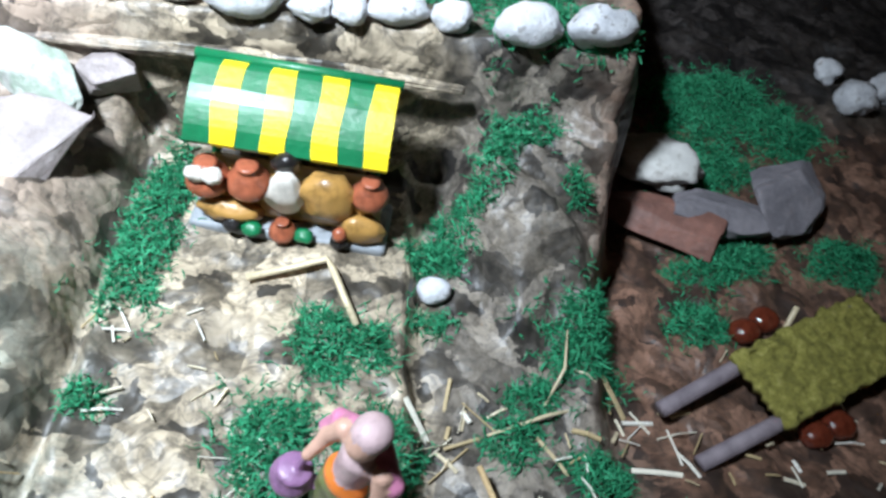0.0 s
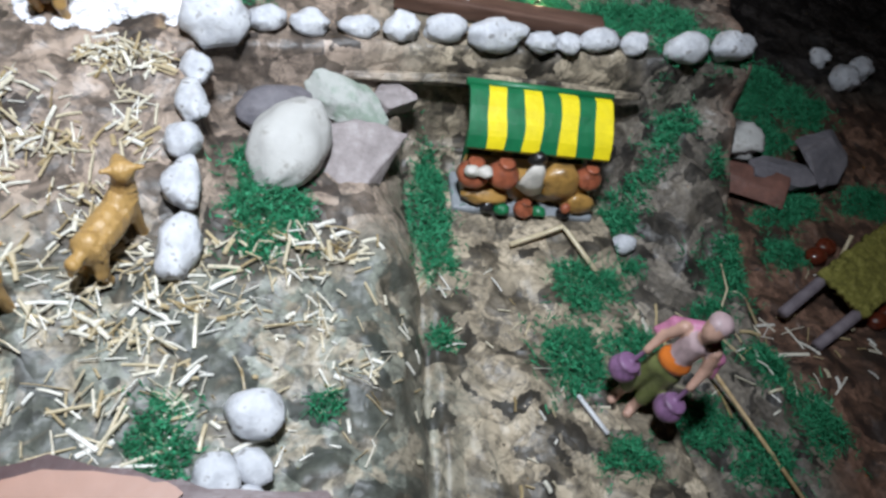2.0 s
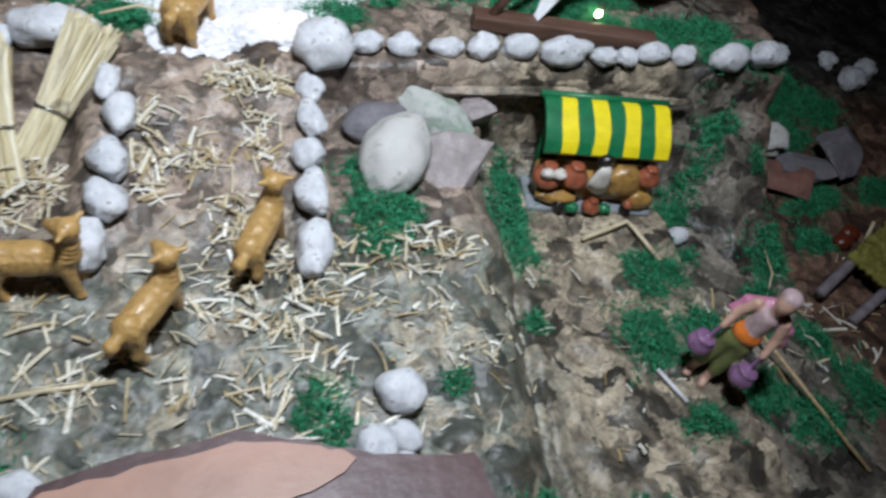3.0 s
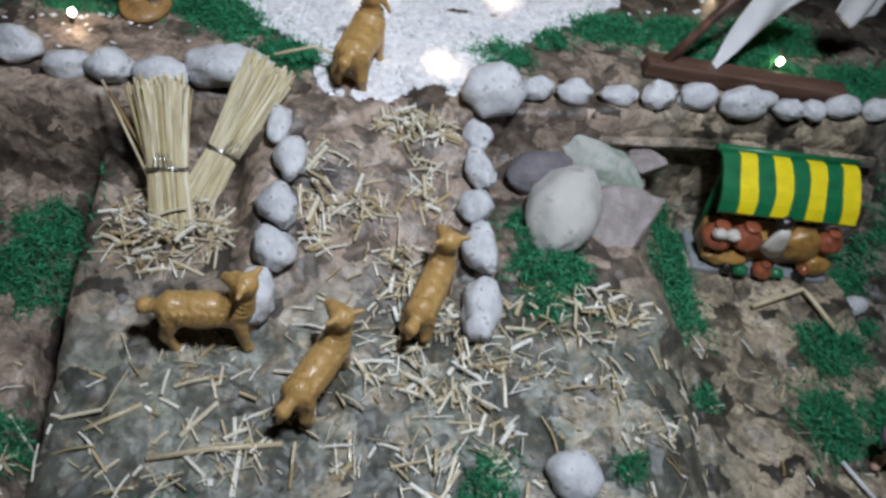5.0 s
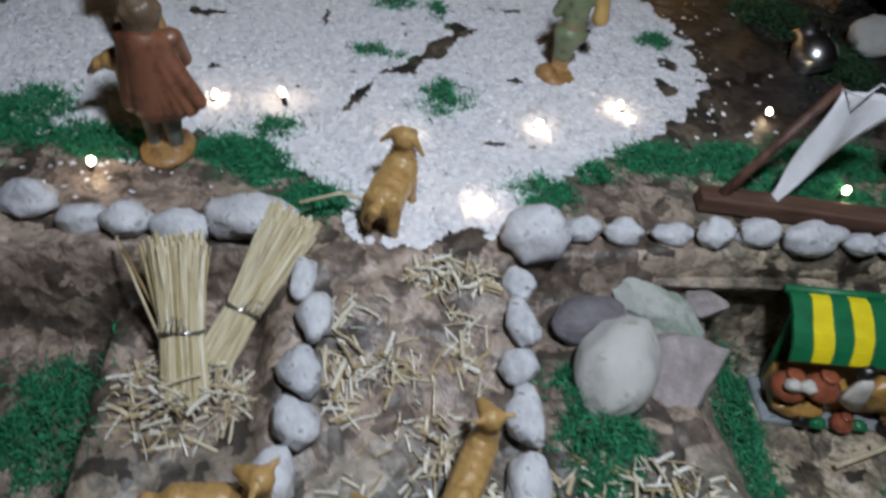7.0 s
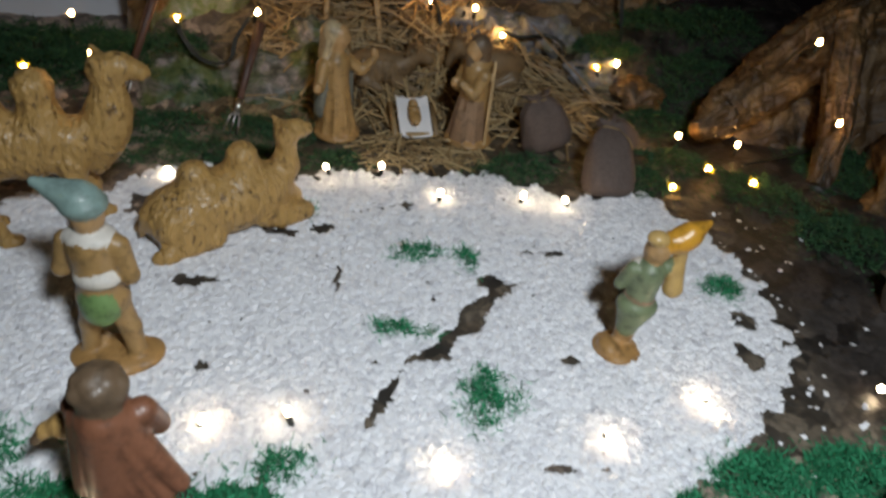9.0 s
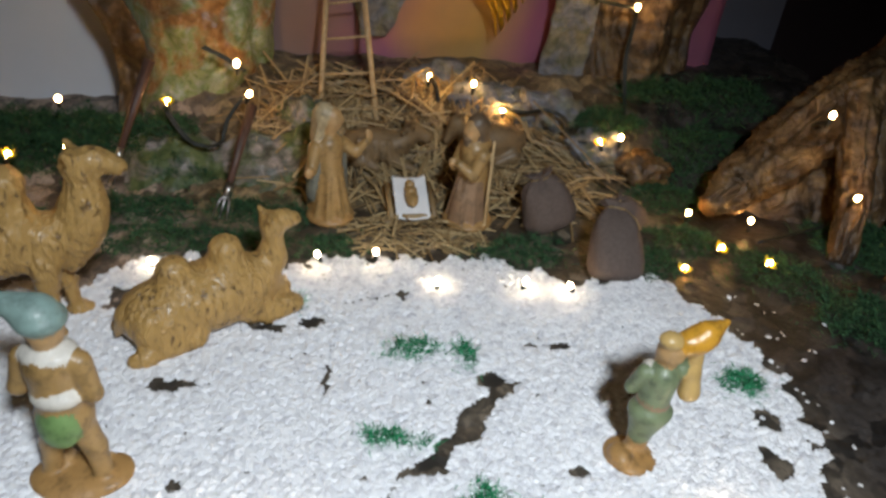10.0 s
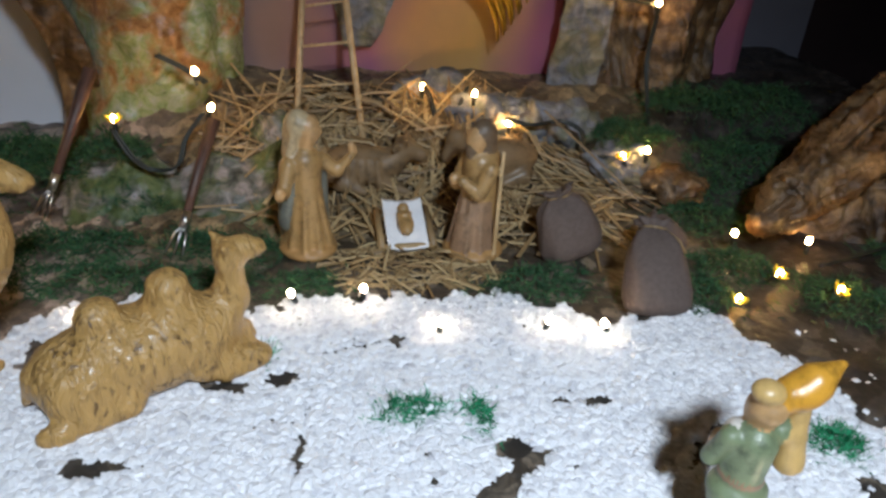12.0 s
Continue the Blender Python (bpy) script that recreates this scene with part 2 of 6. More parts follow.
M["gold"] = material("gold_foil", varied((0.62, 0.42, 0.06), 0.25, 30), 0.28, 1.0, bump=0.3, bump_scale=120)
M["stick"] = material("dark_stick", lambda g: g.ramp(g.noise(40, 6, 0.6, 0.5, (4, 4, 0.6)), [(0.35, (0.05, 0.025, 0.018)), (0.7, (0.17, 0.085, 0.06))]), 0.5, bump=0.4, bump_scale=120)
M["greystick"] = material("grey_stick", lambda g: g.ramp(g.noise(60, 6), [(0.35, (0.13, 0.105, 0.12)), (0.7, (0.24, 0.2, 0.22))]), 0.7, bump=0.4, bump_scale=150)
M["palewood"] = material("pale_wood", lambda g: g.ramp(g.noise(70, 6, 0.6, 0.3, (3, 3, 0.3)), [(0.35, (0.4, 0.27, 0.13)), (0.7, (0.62, 0.46, 0.26))]), 0.55, bump=0.2, bump_scale=150)
M["plank"] = material("brown_plank", lambda g: g.ramp(g.noise(40, 7, 0.6, 0.4, (0.4, 3, 3)), [(0.35, (0.075, 0.04, 0.028)), (0.7, (0.18, 0.10, 0.072))]), 0.5, bump=0.4, bump_scale=110)
M["peel_pink"] = material("pink_brown_paint", varied((0.42, 0.24, 0.18), 0.18, 18), 0.45, bump=0.3, bump_scale=60)
M["peel_red"] = material("red_brown_paint", varied((0.2, 0.065, 0.04), 0.3, 25), 0.4, bump=0.4, bump_scale=60)
M["peel_dark"] = material("dark_purple_paint", varied((0.1, 0.055, 0.055), 0.35, 25), 0.4, bump=0.4, bump_scale=60)
M["mat"] = material("moss_mat", lambda g: g.ramp(g.noise(170, 6, 0.7), [(0.3, (0.09, 0.085, 0.015)), (0.55, (0.23, 0.21, 0.04)), (0.75, (0.4, 0.37, 0.12))]), 0.85, bump=1.0, bump_scale=260)
M["burlap"] = material("brown_burlap", lambda g: g.ramp(g.noise(300, 4), [(0.3, (0.085, 0.06, 0.05)), (0.7, (0.115, 0.083, 0.07))]), 0.85, bump=0.15, bump_scale=600)
M["cloth"] = material("white_cloth", varied((0.75, 0.75, 0.77), 0.08, 60), 0.8, bump=0.5, bump_scale=400)
M["bark"] = material("folded_bark_paper", lambda g: g.ramp(g.noise(22, 8, 0.65, 1.5), [(0.34, (0.022, 0.013, 0.007)), (0.5, (0.10, 0.058, 0.026)), (0.7, (0.30, 0.19, 0.085))]), 0.30, bump=1.0, bump_scale=90, deep=0.004, creased=55)
M["painted_rock"] = material("painted_rock_paper", lambda g: g.mix(g.ramp(g.noise(13, 4, 0.6, 1.2), [(0.50, (0, 0, 0)), (0.62, (1, 1, 1))]), g.ramp(g.noise(64, 8, 0.7, 1.5), [(0.3, (0.10, 0.13, 0.05)), (0.46, (0.24, 0.28, 0.11)), (0.6, (0.33, 0.33, 0.22)), (0.72, (0.46, 0.45, 0.40))]), g.ramp(g.noise(70, 8, 0.7, 1.5), [(0.35, (0.20, 0.09, 0.03)), (0.6, (0.40, 0.21, 0.08)), (0.75, (0.44, 0.40, 0.36))])), 0.26, bump=1.0, bump_scale=80, creased=60)
M["blue_rock"] = material("blue_grey_rock_paper", lambda g: g.mix(g.ramp(g.noise(26, 5, 0.6, 1), [(0.45, (0, 0, 0)), (0.58, (1, 1, 1))]), g.ramp(g.noise(60, 7, 0.65, 1), [(0.3, (0.07, 0.075, 0.09)), (0.7, (0.26, 0.27, 0.3))]), g.ramp(g.noise(60, 7, 0.65, 1), [(0.3, (0.08, 0.09, 0.05)), (0.7, (0.26, 0.24, 0.17))])), 0.45, bump=1.0, bump_scale=70, deep=0.004, creased=50)
M["painted_wall"] = material("painted_stone_paper", lambda g: g.mix(g.ramp(g.noise(20, 4, 0.6, 1.0), [(0.44, (0, 0, 0)), (0.56, (1, 1, 1))]), g.ramp(g.noise(48, 4, 0.6, 1.2), [(0.32, (0.04, 0.045, 0.035)), (0.46, (0.15, 0.145, 0.125)), (0.58, (0.30, 0.26, 0.245)), (0.72, (0.42, 0.40, 0.40))]), g.ramp(g.noise(40, 4, 0.6, 1.2), [(0.35, (0.035, 0.06, 0.02)), (0.6, (0.12, 0.15, 0.055)), (0.75, (0.22, 0.20, 0.10))])), 0.42, bump=1.0, bump_scale=70, deep=0.004, creased=45)


def sunset(g):
    sep = g.put("ShaderNodeSeparateXYZ")
    mp = g.put("ShaderNodeVectorMath")
    mp.operation = "ADD"
    nz = g.put("ShaderNodeTexNoise")
    nz.inputs["Scale"].default_value = 6
    g.link(g.tc.outputs["Object"], nz.inputs["Vector"])
    sc = g.put("ShaderNodeVectorMath")
    sc.operation = "SCALE"
    g.link(nz.outputs["Color"], sc.inputs[0])
    sc.inputs["Scale"].default_value = 0.12
    g.link(g.tc.outputs["Object"], mp.inputs[0])
    g.link(sc.outputs[0], mp.inputs[1])
    g.link(mp.outputs[0], sep.inputs[0])
    mr = g.put("ShaderNodeMapRange")
    mr.inputs["From Min"].default_value, mr.inputs["From Max"].default_value = -0.52, -0.02
    g.link(sep.outputs[0], mr.inputs["Value"])
    c = g.ramp(mr.outputs[0], [(0.0, (0.22, 0.17, 0.2)), (0.2, (0.26, 0.16, 0.13)), (0.4, (0.30, 0.10, 0.18)), (0.52, (0.46, 0.24, 0.09)), (0.66, (0.42, 0.27, 0.07)), (0.77, (0.30, 0.09, 0.17))])
    return g.mix(g.ramp(g.noise(30, 5), [(0.35, (0.8, 0.8, 0.8)), (0.7, (1, 1, 1))]), (0.2, 0.12, 0.1), c)


M["sunset"] = material("painted_sunset_card", sunset, 0.55, bump=0.3, bump_scale=30)
M["skycard"] = material("pale_sky_card", varied((0.74, 0.76, 0.82), 0.05, 6), 0.6)
M["greycard"] = material("grey_card", varied((0.12, 0.12, 0.15), 0.1, 8), 0.6)
M["maroon"] = material("maroon_drape", varied((0.02, 0.008, 0.009), 0.3, 5), 0.8, bump=0.3, bump_scale=20)
M["room"] = material("dim_wall_paint", varied((0.3, 0.28, 0.27), 0.1, 3), 0.8)
M["tabletop"] = material("table_board", varied((0.12, 0.08, 0.06), 0.2, 10), 0.6)


def glow(name, colour, strength):
    m = bpy.data.materials.new(name)
    m.use_nodes = True
    b = m.node_tree.nodes["Principled BSDF"]
    b.inputs["Base Color"].default_value = (*colour, 1)
    b.inputs["Emission Color"].default_value = (*colour, 1)
    b.inputs["Emission Strength"].default_value = strength
    return m


M["bulb_warm"] = glow("warm_bulb", (1.0, 0.56, 0.18), 185)
M["petal"] = material("yellow_plastic", varied((0.7, 0.5, 0.02), 0.15), 0.3)
M["bulb_white"] = glow("white_bulb", (1.0, 0.78, 0.50), 70)

# ---- helpers for building ----


def finish(name, bm, mat, smooth=True, parent=None, label=""):
    me = bpy.data.meshes.new(name)
    bm.to_mesh(me)
    bm.free()
    for m in (mat if isinstance(mat, (list, tuple)) else [mat]):
        me.materials.append(m)
    if smooth:
        me.polygons.foreach_set("use_smooth", [True] * len(me.polygons))
    ob = new(name, me)
    if parent:
        ob.parent = parent
    if label:
        ob["label"] = label
    return ob


def part(name, bm, mat, parent, label="", smooth=True):
    return finish(name, bm, mat, smooth, parent, label)


def raw(name, verts, faces, mat, smooth=False, parent=None, mat_ids=None):
    me = bpy.data.meshes.new(name)
    me.from_pydata(verts, [], faces)
    for m in (mat if isinstance(mat, (list, tuple)) else [mat]):
        me.materials.append(m)
    if mat_ids is not None:
        me.polygons.foreach_set("material_index", mat_ids)
    if smooth:
        me.polygons.foreach_set("use_smooth", [True] * len(me.polygons))
    me.update()
    ob = new(name, me)
    if parent:
        ob.parent = parent
    return ob


def empty(name, m):
    ob = new(name)
    ob.empty_display_size = 0.02
    ob.matrix_basis = m
    return ob


def step(a, b, x):
    t = np.clip((x - a) / (b - a), 0, 1)
    return t * t * (3 - 2 * t)


def tube(bm, pts, radii, sides=8, cap=True):
    """A tube along points into bm."""
    pts = [Vector(p) for p in pts]
    if not isinstance(radii, (list, tuple)):
        radii = [radii] * len(pts)
    rings = []
    side = None
    for i, p in enumerate(pts):
        d = (pts[min(i + 1, len(pts) - 1)] - pts[max(i - 1, 0)]).normalized()
        if side is None:
            side = d.orthogonal().normalized()
        side = (side - d * side.dot(d)).normalized()
        up = d.cross(side)
        rings.append([bm.verts.new(p + radii[i] * (math.cos(a) * side + math.sin(a) * up)) for a in [2 * math.pi * k / sides for k in range(sides)]])
    for a, b in zip(rings, rings[1:]):
        for k in range(sides):
            bm.faces.new((a[k], a[(k + 1) % sides], b[(k + 1) % sides], b[k]))
    if cap:
        bm.faces.new(rings[0][::-1])
        bm.faces.new(rings[-1])
    return bm


def box(bm, centre, size, m=None, bevel=0.0):
    r = bmesh.ops.create_cube(bm, size=1, matrix=(m or Matrix()) @ Matrix.Translation(centre) @ Matrix.Diagonal((*size, 1)))
    if bevel:
        es = list({e for v in r["verts"] for e in v.link_edges})
        bmesh.ops.bevel(bm, geom=es, offset=bevel, segments=2, affect="EDGES", profile=0.6)
    return bm


def blob(seed, size, rough=0.12, subdiv=3, lumps=1.6, flat_bottom=0.0):
    """A stone-like body of the given half sizes."""
    bm = bmesh.new()
    bmesh.ops.create_icosphere(bm, subdivisions=subdiv, radius=1)
    off = Vector((seed * 7.31, seed * 3.17, seed * 1.93))
    for v in bm.verts:
        p = v.co.copy()
        k = 1 + rough * 1.6 * noise.noise(p * lumps * 0.6 + off) + rough * noise.noise(p * lumps * 1.5 + off) + rough * 0.35 * noise.noise(p * lumps * 4 + off)
        p = p * k
        p = Vector((p.x * size[0], p.y * size[1], p.z * size[2]))
        if flat_bottom:
            p.z = max(p.z, -size[2] * flat_bottom)
        v.co = p
    return bm


def shard(seed, size, cuts=9):
    """An angular piece of rock: a block cut by random planes, then worn."""
    rnd = random.Random(seed)
    bm = bmesh.new()
    bmesh.ops.create_cube(bm, size=2)
    for _ in range(cuts):
        n = Vector((rnd.uniform(-1, 1), rnd.uniform(-1, 1), rnd.uniform(-0.5, 0.7))).normalized()
        geom = bm.verts[:] + bm.edges[:] + bm.faces[:]
        res = bmesh.ops.bisect_plane(bm, geom=geom, plane_co=n * rnd.uniform(0.72, 0.95), plane_no=n, clear_outer=True)
        es = [e for e in res["geom_cut"] if isinstance(e, bmesh.types.BMEdge)]
        if len(es) > 2:
            bmesh.ops.contextual_create(bm, geom=es)
    bmesh.ops.bevel(bm, geom=bm.edges[:], offset=0.09, segments=2, affect="EDGES", profile=0.6)
    bmesh.ops.triangulate(bm, faces=bm.faces[:])
    bmesh.ops.subdivide_edges(bm, edges=[e for e in bm.edges if e.calc_length() > 0.3], cuts=3, use_grid_fill=False)
    bmesh.ops.triangulate(bm, faces=bm.faces[:])
    bmesh.ops.recalc_face_normals(bm, faces=bm.faces[:])
    for v in bm.verts:
        d = 0.06 * noise.noise(v.co * 3 + Vector((seed, 0, 0)))
        v.co = Vector((v.co.x * size[0] * (1 + d), v.co.y * size[1] * (1 + d), v.co.z * size[2] * (1 + 2 * d)))
    return bm


# ---- the terraced ground ----


def base_height(x, y):
    low = np.full_like(x, 0.115)
    low = low + (0.028 + 0.016 * step(0.2, 0.37, y)) * step(-0.592, -0.572, x)
    low = low - (0.043 + 0.012 * step(0.2, 0.37, y)) * step(-0.205, -0.135, x - 0.06 * (y - 0.3))
    low = low - 0.017 * np.exp(-((x + 0.160 - 0.06 * (y - 0.3)) / 0.0055) ** 2)
    low = low - 0.022 * step(0.016, 0.026, x)
    fold = np.abs(np.mod((x - 0.10) * 0.8 + (y - 0.42) * 0.9 + 0.02 * np.sin(40 * y), 0.034) / 0.017 - 1)
    low = low + 0.012 * (fold - 0.5) * step(0.03, 0.06, x) * step(0.36, 0.39, y) * step(0.145, 0.125, x)
    peak = np.clip(1 - np.maximum(np.abs(x - 0.095 - 0.4 * (0.44 - y)) / 0.045, np.abs(y - 0.425) / 0.055), 0, 1)
    low = low + 0.03 * peak
    low = low + 0.075 * step(0.385, 0.50, y) * step(0.035, 0.07, x)
    cliff_x = 0.145 + 0.12 * np.clip(y - 0.38, -0.1, 0.3)
    right = step(cliff_x - 0.012, cliff_x + 0.012, x)
    low = low * (1 - right) + right * (0.055 + 0.02 * step(0.33, 0.27, y))
    ramp = 0.156 + 0.044 * np.clip((y - 0.34) / 0.165, 0, 1)
    low = low - 0.045 * np.exp(-((x + 0.585) / 0.010) ** 2) * step(0.22, 0.33, y)
    low = low + 0.016 * np.exp(-((y - 0.486 + 0.03 * (x + 0.1)) / 0.006) ** 2) * step(-0.24, -0.20, x) * step(0.06, 0.03, x)
    in_ramp = step(-0.482, -0.462, x) * step(-0.292, -0.312, x) * step(0.31, 0.345, y)
    low = np.maximum(low, low + (ramp - low) * in_ramp)
    edge = 0.503
    up = step(edge - 0.008, edge + 0.008, y) * (1 - right)
    z = low + (0.2 - low) * up
    z = z + 0.075 * step(1.06, 1.24, y) * (1 - right) * step(-0.67, -0.62, x)
    return z


def smoothness(x, y):
    """Where the ground lies flat: the bed of the gravel."""
    return step(0.51, 0.54, y) * step(1.02, 0.95, y) * step(-0.8, -0.75, x) * step(0.05, -0.02, x)


def crumple(px, py):
    p = Vector((px, py, 0.0))
    a = noise.noise(p * 9) * 0.5 + abs(noise.noise(p * 19 + Vector((3, 1, 0)))) * 0.9
    d1, _ = noise.voronoi(p * 24 + Vector((0.6 * noise.noise(p * 15), 0.6 * noise.noise(p * 15 + Vector((9, 0, 0))), 0)))
    d2, _ = noise.voronoi(p * 55)
    q = p + Vector((0.03 * noise.noise(p * 8), 0.03 * noise.noise(p * 8 + Vector((5, 2, 0))), 0))
    ridge = (1 - 2.4 * abs(noise.noise(q * 13 + Vector((7, 0, 0))))) + 0.5 * (1 - 2.4 * abs(noise.noise(q * 31)))
    return 0.006 * (a - 0.4) + 0.0065 * (d1[1] - d1[0] - 0.25) + 0.002 * (d2[1] - d2[0] - 0.25) + 0.0032 * (ridge - 0.6)


STEP = 0.0034
GX, GY = np.arange(-1.0, 0.62, STEP), np.arange(0.0, 1.46, STEP)
XX, YY = np.meshgrid(GX, GY)
ZZ = base_height(XX, YY)
ROUGH = np.array([[crumple(px, py) for px in GX] for py in GY])
slope = np.hypot(*np.gradient(ZZ, STEP))
ZZ = ZZ + ROUGH * (1 - 0.85 * smoothness(XX, YY))
# folds of the cliffs bulge sideways
SX = 0.010 * np.clip(slope, 0, 1.5) * (ROUGH / 0.006)


def height(x, y):
    i = min(max((x - GX[0]) / STEP, 0), len(GX) - 1.001)
    j = min(max((y - GY[0]) / STEP, 0), len(GY) - 1.001)
    a, b = int(i), int(j)
    u, v = i - a, j - b
    return float((ZZ[b, a] * (1 - u) + ZZ[b, a + 1] * u) * (1 - v) + (ZZ[b + 1, a] * (1 - u) + ZZ[b + 1, a + 1] * u) * v)


def build_ground():
    nx, ny = len(GX), len(GY)
    verts = np.stack([XX + 0.3 * SX, YY - 0.25 * SX, ZZ], -1).reshape(-1, 3).tolist()
    faces = [(j * nx + i, j * nx + i + 1, (j + 1) * nx + i + 1, (j + 1) * nx + i) for j in range(ny - 1) for i in range(nx - 1)]
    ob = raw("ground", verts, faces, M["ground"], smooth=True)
    tagged(ob, "crumpled camouflage-painted paper laid over stepped terraces", "ground", kind="structure")


build_ground()


def build_room():
    bm = box(bmesh.new(), (-0.19, 0.73, -0.03), (1.62, 1.46, 0.04), bevel=0.004)
    tagged(finish("display_table", bm, M["tabletop"], False), "dark board that carries the whole display", "table", kind="structure")
    skirt = bmesh.new()
    for c, s in (((-0.19, 0.008, 0.045), (1.62, 0.012, 0.11)), ((-1.002, 0.73, 0.05), (0.012, 1.44, 0.12)), ((0.61, 0.73, 0.02), (0.012, 1.44, 0.06))):
        box(skirt, c, s)
    tagged(finish("table_skirt", skirt, M["tabletop"], False), "dark boards round the edge of the display", "trim", kind="structure")
    for name, c, s in (("floor", (-0.2, 0.6, -0.85), (3.2, 3.2, 0.1)), ("ceiling", (-0.2, 0.6, 1.65), (3.2, 3.2, 0.1)), ("wall_south", (-0.2, -0.95, 0.4), (3.2, 0.1, 2.4)), ("wall_west", (-1.75, 0.6, 0.4), (0.1, 3.0, 2.4)), ("wall_east", (1.35, 0.6, 0.4), (0.1, 3.0, 2.4)), ("wall_north", (-0.2, 2.15, 0.4), (3.2, 0.1, 2.4))):
        tagged(finish(name, box(bmesh.new(), c, s), M["room"], False), "plain dim painted room surface", name.split("_")[0], kind="structure")
    legs = [(-0.95, 0.06), (0.55, 0.06), (-0.95, 1.4), (0.55, 1.4)]
    bm = bmesh.new()
    for x, y in legs:
        box(bm, (x, y, -0.425), (0.05, 0.05, 0.75))
    tagged(finish("table_legs", bm, M["tabletop"], False), "square legs under the display table", "table", kind="structure")


build_room()
# ---- statuettes: one smooth body each ----


def statuette(name, prims, mats, place, turn, label, category, voxel=0.0014, blend=0.0035, lean=(0, 0), size=1.0, fur=0.0):
    """prims in centimetres, facing +x: ("c", p0, r0, p1, r1, m) tapered limbs, ("e", centre, radii, m, turn) rounded masses."""
    lo, hi = np.full(3, 1e9), np.full(3, -1e9)
    for p in prims:
        pts = [(p[1], p[2]), (p[3], p[4])] if p[0] == "c" else [(p[1], max(p[2]))]
        for c, r in pts:
            lo, hi = np.minimum(lo, np.array(c) - r), np.maximum(hi, np.array(c) + r)
    lo, hi = lo * 0.01 * size - 3 * voxel, hi * 0.01 * size + 3 * voxel
    lo[2] = max(lo[2], -3 * voxel)
    n = np.ceil((hi - lo) / voxel).astype(int) + 1
    ax = [lo[i] + voxel * np.arange(n[i]) for i in range(3)]
    P = np.stack(np.meshgrid(*ax, indexing="ij"), -1)
    D = np.full(P.shape[:3], 1.0)
    best = np.full(P.shape[:3], 1.0)
    which = np.zeros(P.shape[:3], int)
    for p in prims:
        if p[0] == "c":
            a, b = np.array(p[1]) * 0.01 * size, np.array(p[3]) * 0.01 * size
            ba = b - a
            t = np.clip(((P - a) @ ba) / max(ba @ ba, 1e-12), 0, 1)
            d = np.linalg.norm(P - a - t[..., None] * ba, axis=-1) - 0.01 * size * (p[2] + t * (p[4] - p[2]))
            m = p[5]
        else:
            q = P - np.array(p[1]) * 0.01 * size
            if len(p) > 4:
                q = q @ np.array(Euler([radians(v) for v in p[4]]).to_matrix())
            r = np.array(p[2]) * 0.01 * size
            k0, k1 = np.linalg.norm(q / r, axis=-1), np.linalg.norm(q / (r * r), axis=-1)
            d = k0 * (k0 - 1) / np.maximum(k1, 1e-9)
            m = p[3]
        which = np.where(d < best, m, which)
        best = np.minimum(best, d)
        h = np.clip(0.5 + 0.5 * (d - D) / blend, 0, 1)
        D = d * (1 - h) + D * h - blend * h * (1 - h)
    if fur:
        x, y, z = P[..., 0], P[..., 1], P[..., 2]
        w = 5 * np.sin(x * 140 + 2 * np.sin(z * 90)) + 3 * np.sin(y * 160 + z * 60)
        D = D + fur * np.sin(x * 620 + z * 260 + w) * np.sin(z * 240 - x * 130 + 0.6 * w) + 0.6 * fur * np.sin(y * 500 + x * 210 + w)
    D = np.maximum(D, -(P[..., 2]))
    # surface nets
    inside = D < 0
    corners = [(i, j, k) for i in (0, 1) for j in (0, 1) for k in (0, 1)]
    cut = lambda A, c: A[c[0]:A.shape[0] - 1 + c[0], c[1]:A.shape[1] - 1 + c[1], c[2]:A.shape[2] - 1 + c[2]]
    total, count = np.zeros((*[s - 1 for s in D.shape], 3)), np.zeros([s - 1 for s in D.shape])
    for a in corners:
        for axis in range(3):
            if a[axis]:
                continue
            b = tuple(1 if i == axis else a[i] for i in range(3))
            da, db = cut(D, a), cut(D, b)
            cross = (da < 0) != (db < 0)
            t = np.where(cross, da / np.where(cross, da - db, 1), 0)
            pos = np.zeros((*da.shape, 3)) + np.array(a)
            pos[..., axis] += t
            total += np.where(cross[..., None], pos, 0)
            count += cross
    cells = np.argwhere(count > 0)
    index = np.full(count.shape, -1)
    index[tuple(cells.T)] = np.arange(len(cells))
    verts = lo + voxel * (cells + total[tuple(cells.T)] / count[tuple(cells.T)][:, None])
    ids = which[tuple(cells.T)]
    quads = []
    for axis in range(3):
        u, v = (axis + 1) % 3, (axis + 2) % 3
        first, second = [slice(None)] * 3, [slice(None)] * 3
        first[axis], second[axis] = slice(0, -1), slice(1, None)
        change = inside[tuple(first)] != inside[tuple(second)]
        e = np.argwhere(change)
        ok = (e[:, u] > 0) & (e[:, v] > 0) & (e[:, u] < count.shape[u]) & (e[:, v] < count.shape[v])
        e = e[ok]
        du, dv = np.eye(3, dtype=int)[u], np.eye(3, dtype=int)[v]
        q = np.stack([index[tuple((e - du - dv).T)], index[tuple((e - dv).T)], index[tuple(e.T)], index[tuple((e - du).T)]], -1)
        flip = ~inside[tuple(first)][tuple(e.T)]
        q[flip] = q[flip][:, ::-1]
        quads.append(q)
    quads = np.concatenate(quads)
    quads = quads[(quads >= 0).all(1)]
    ob = raw(name, verts.tolist(), quads.tolist(), [M[m] for m in mats], True, None, ids[quads[:, 0]].tolist())
    ob.matrix_basis = pose(*place, 0, 0, turn) @ pose(0, 0, 0, lean[0], lean[1], 0)
    return tagged(ob, label, category)


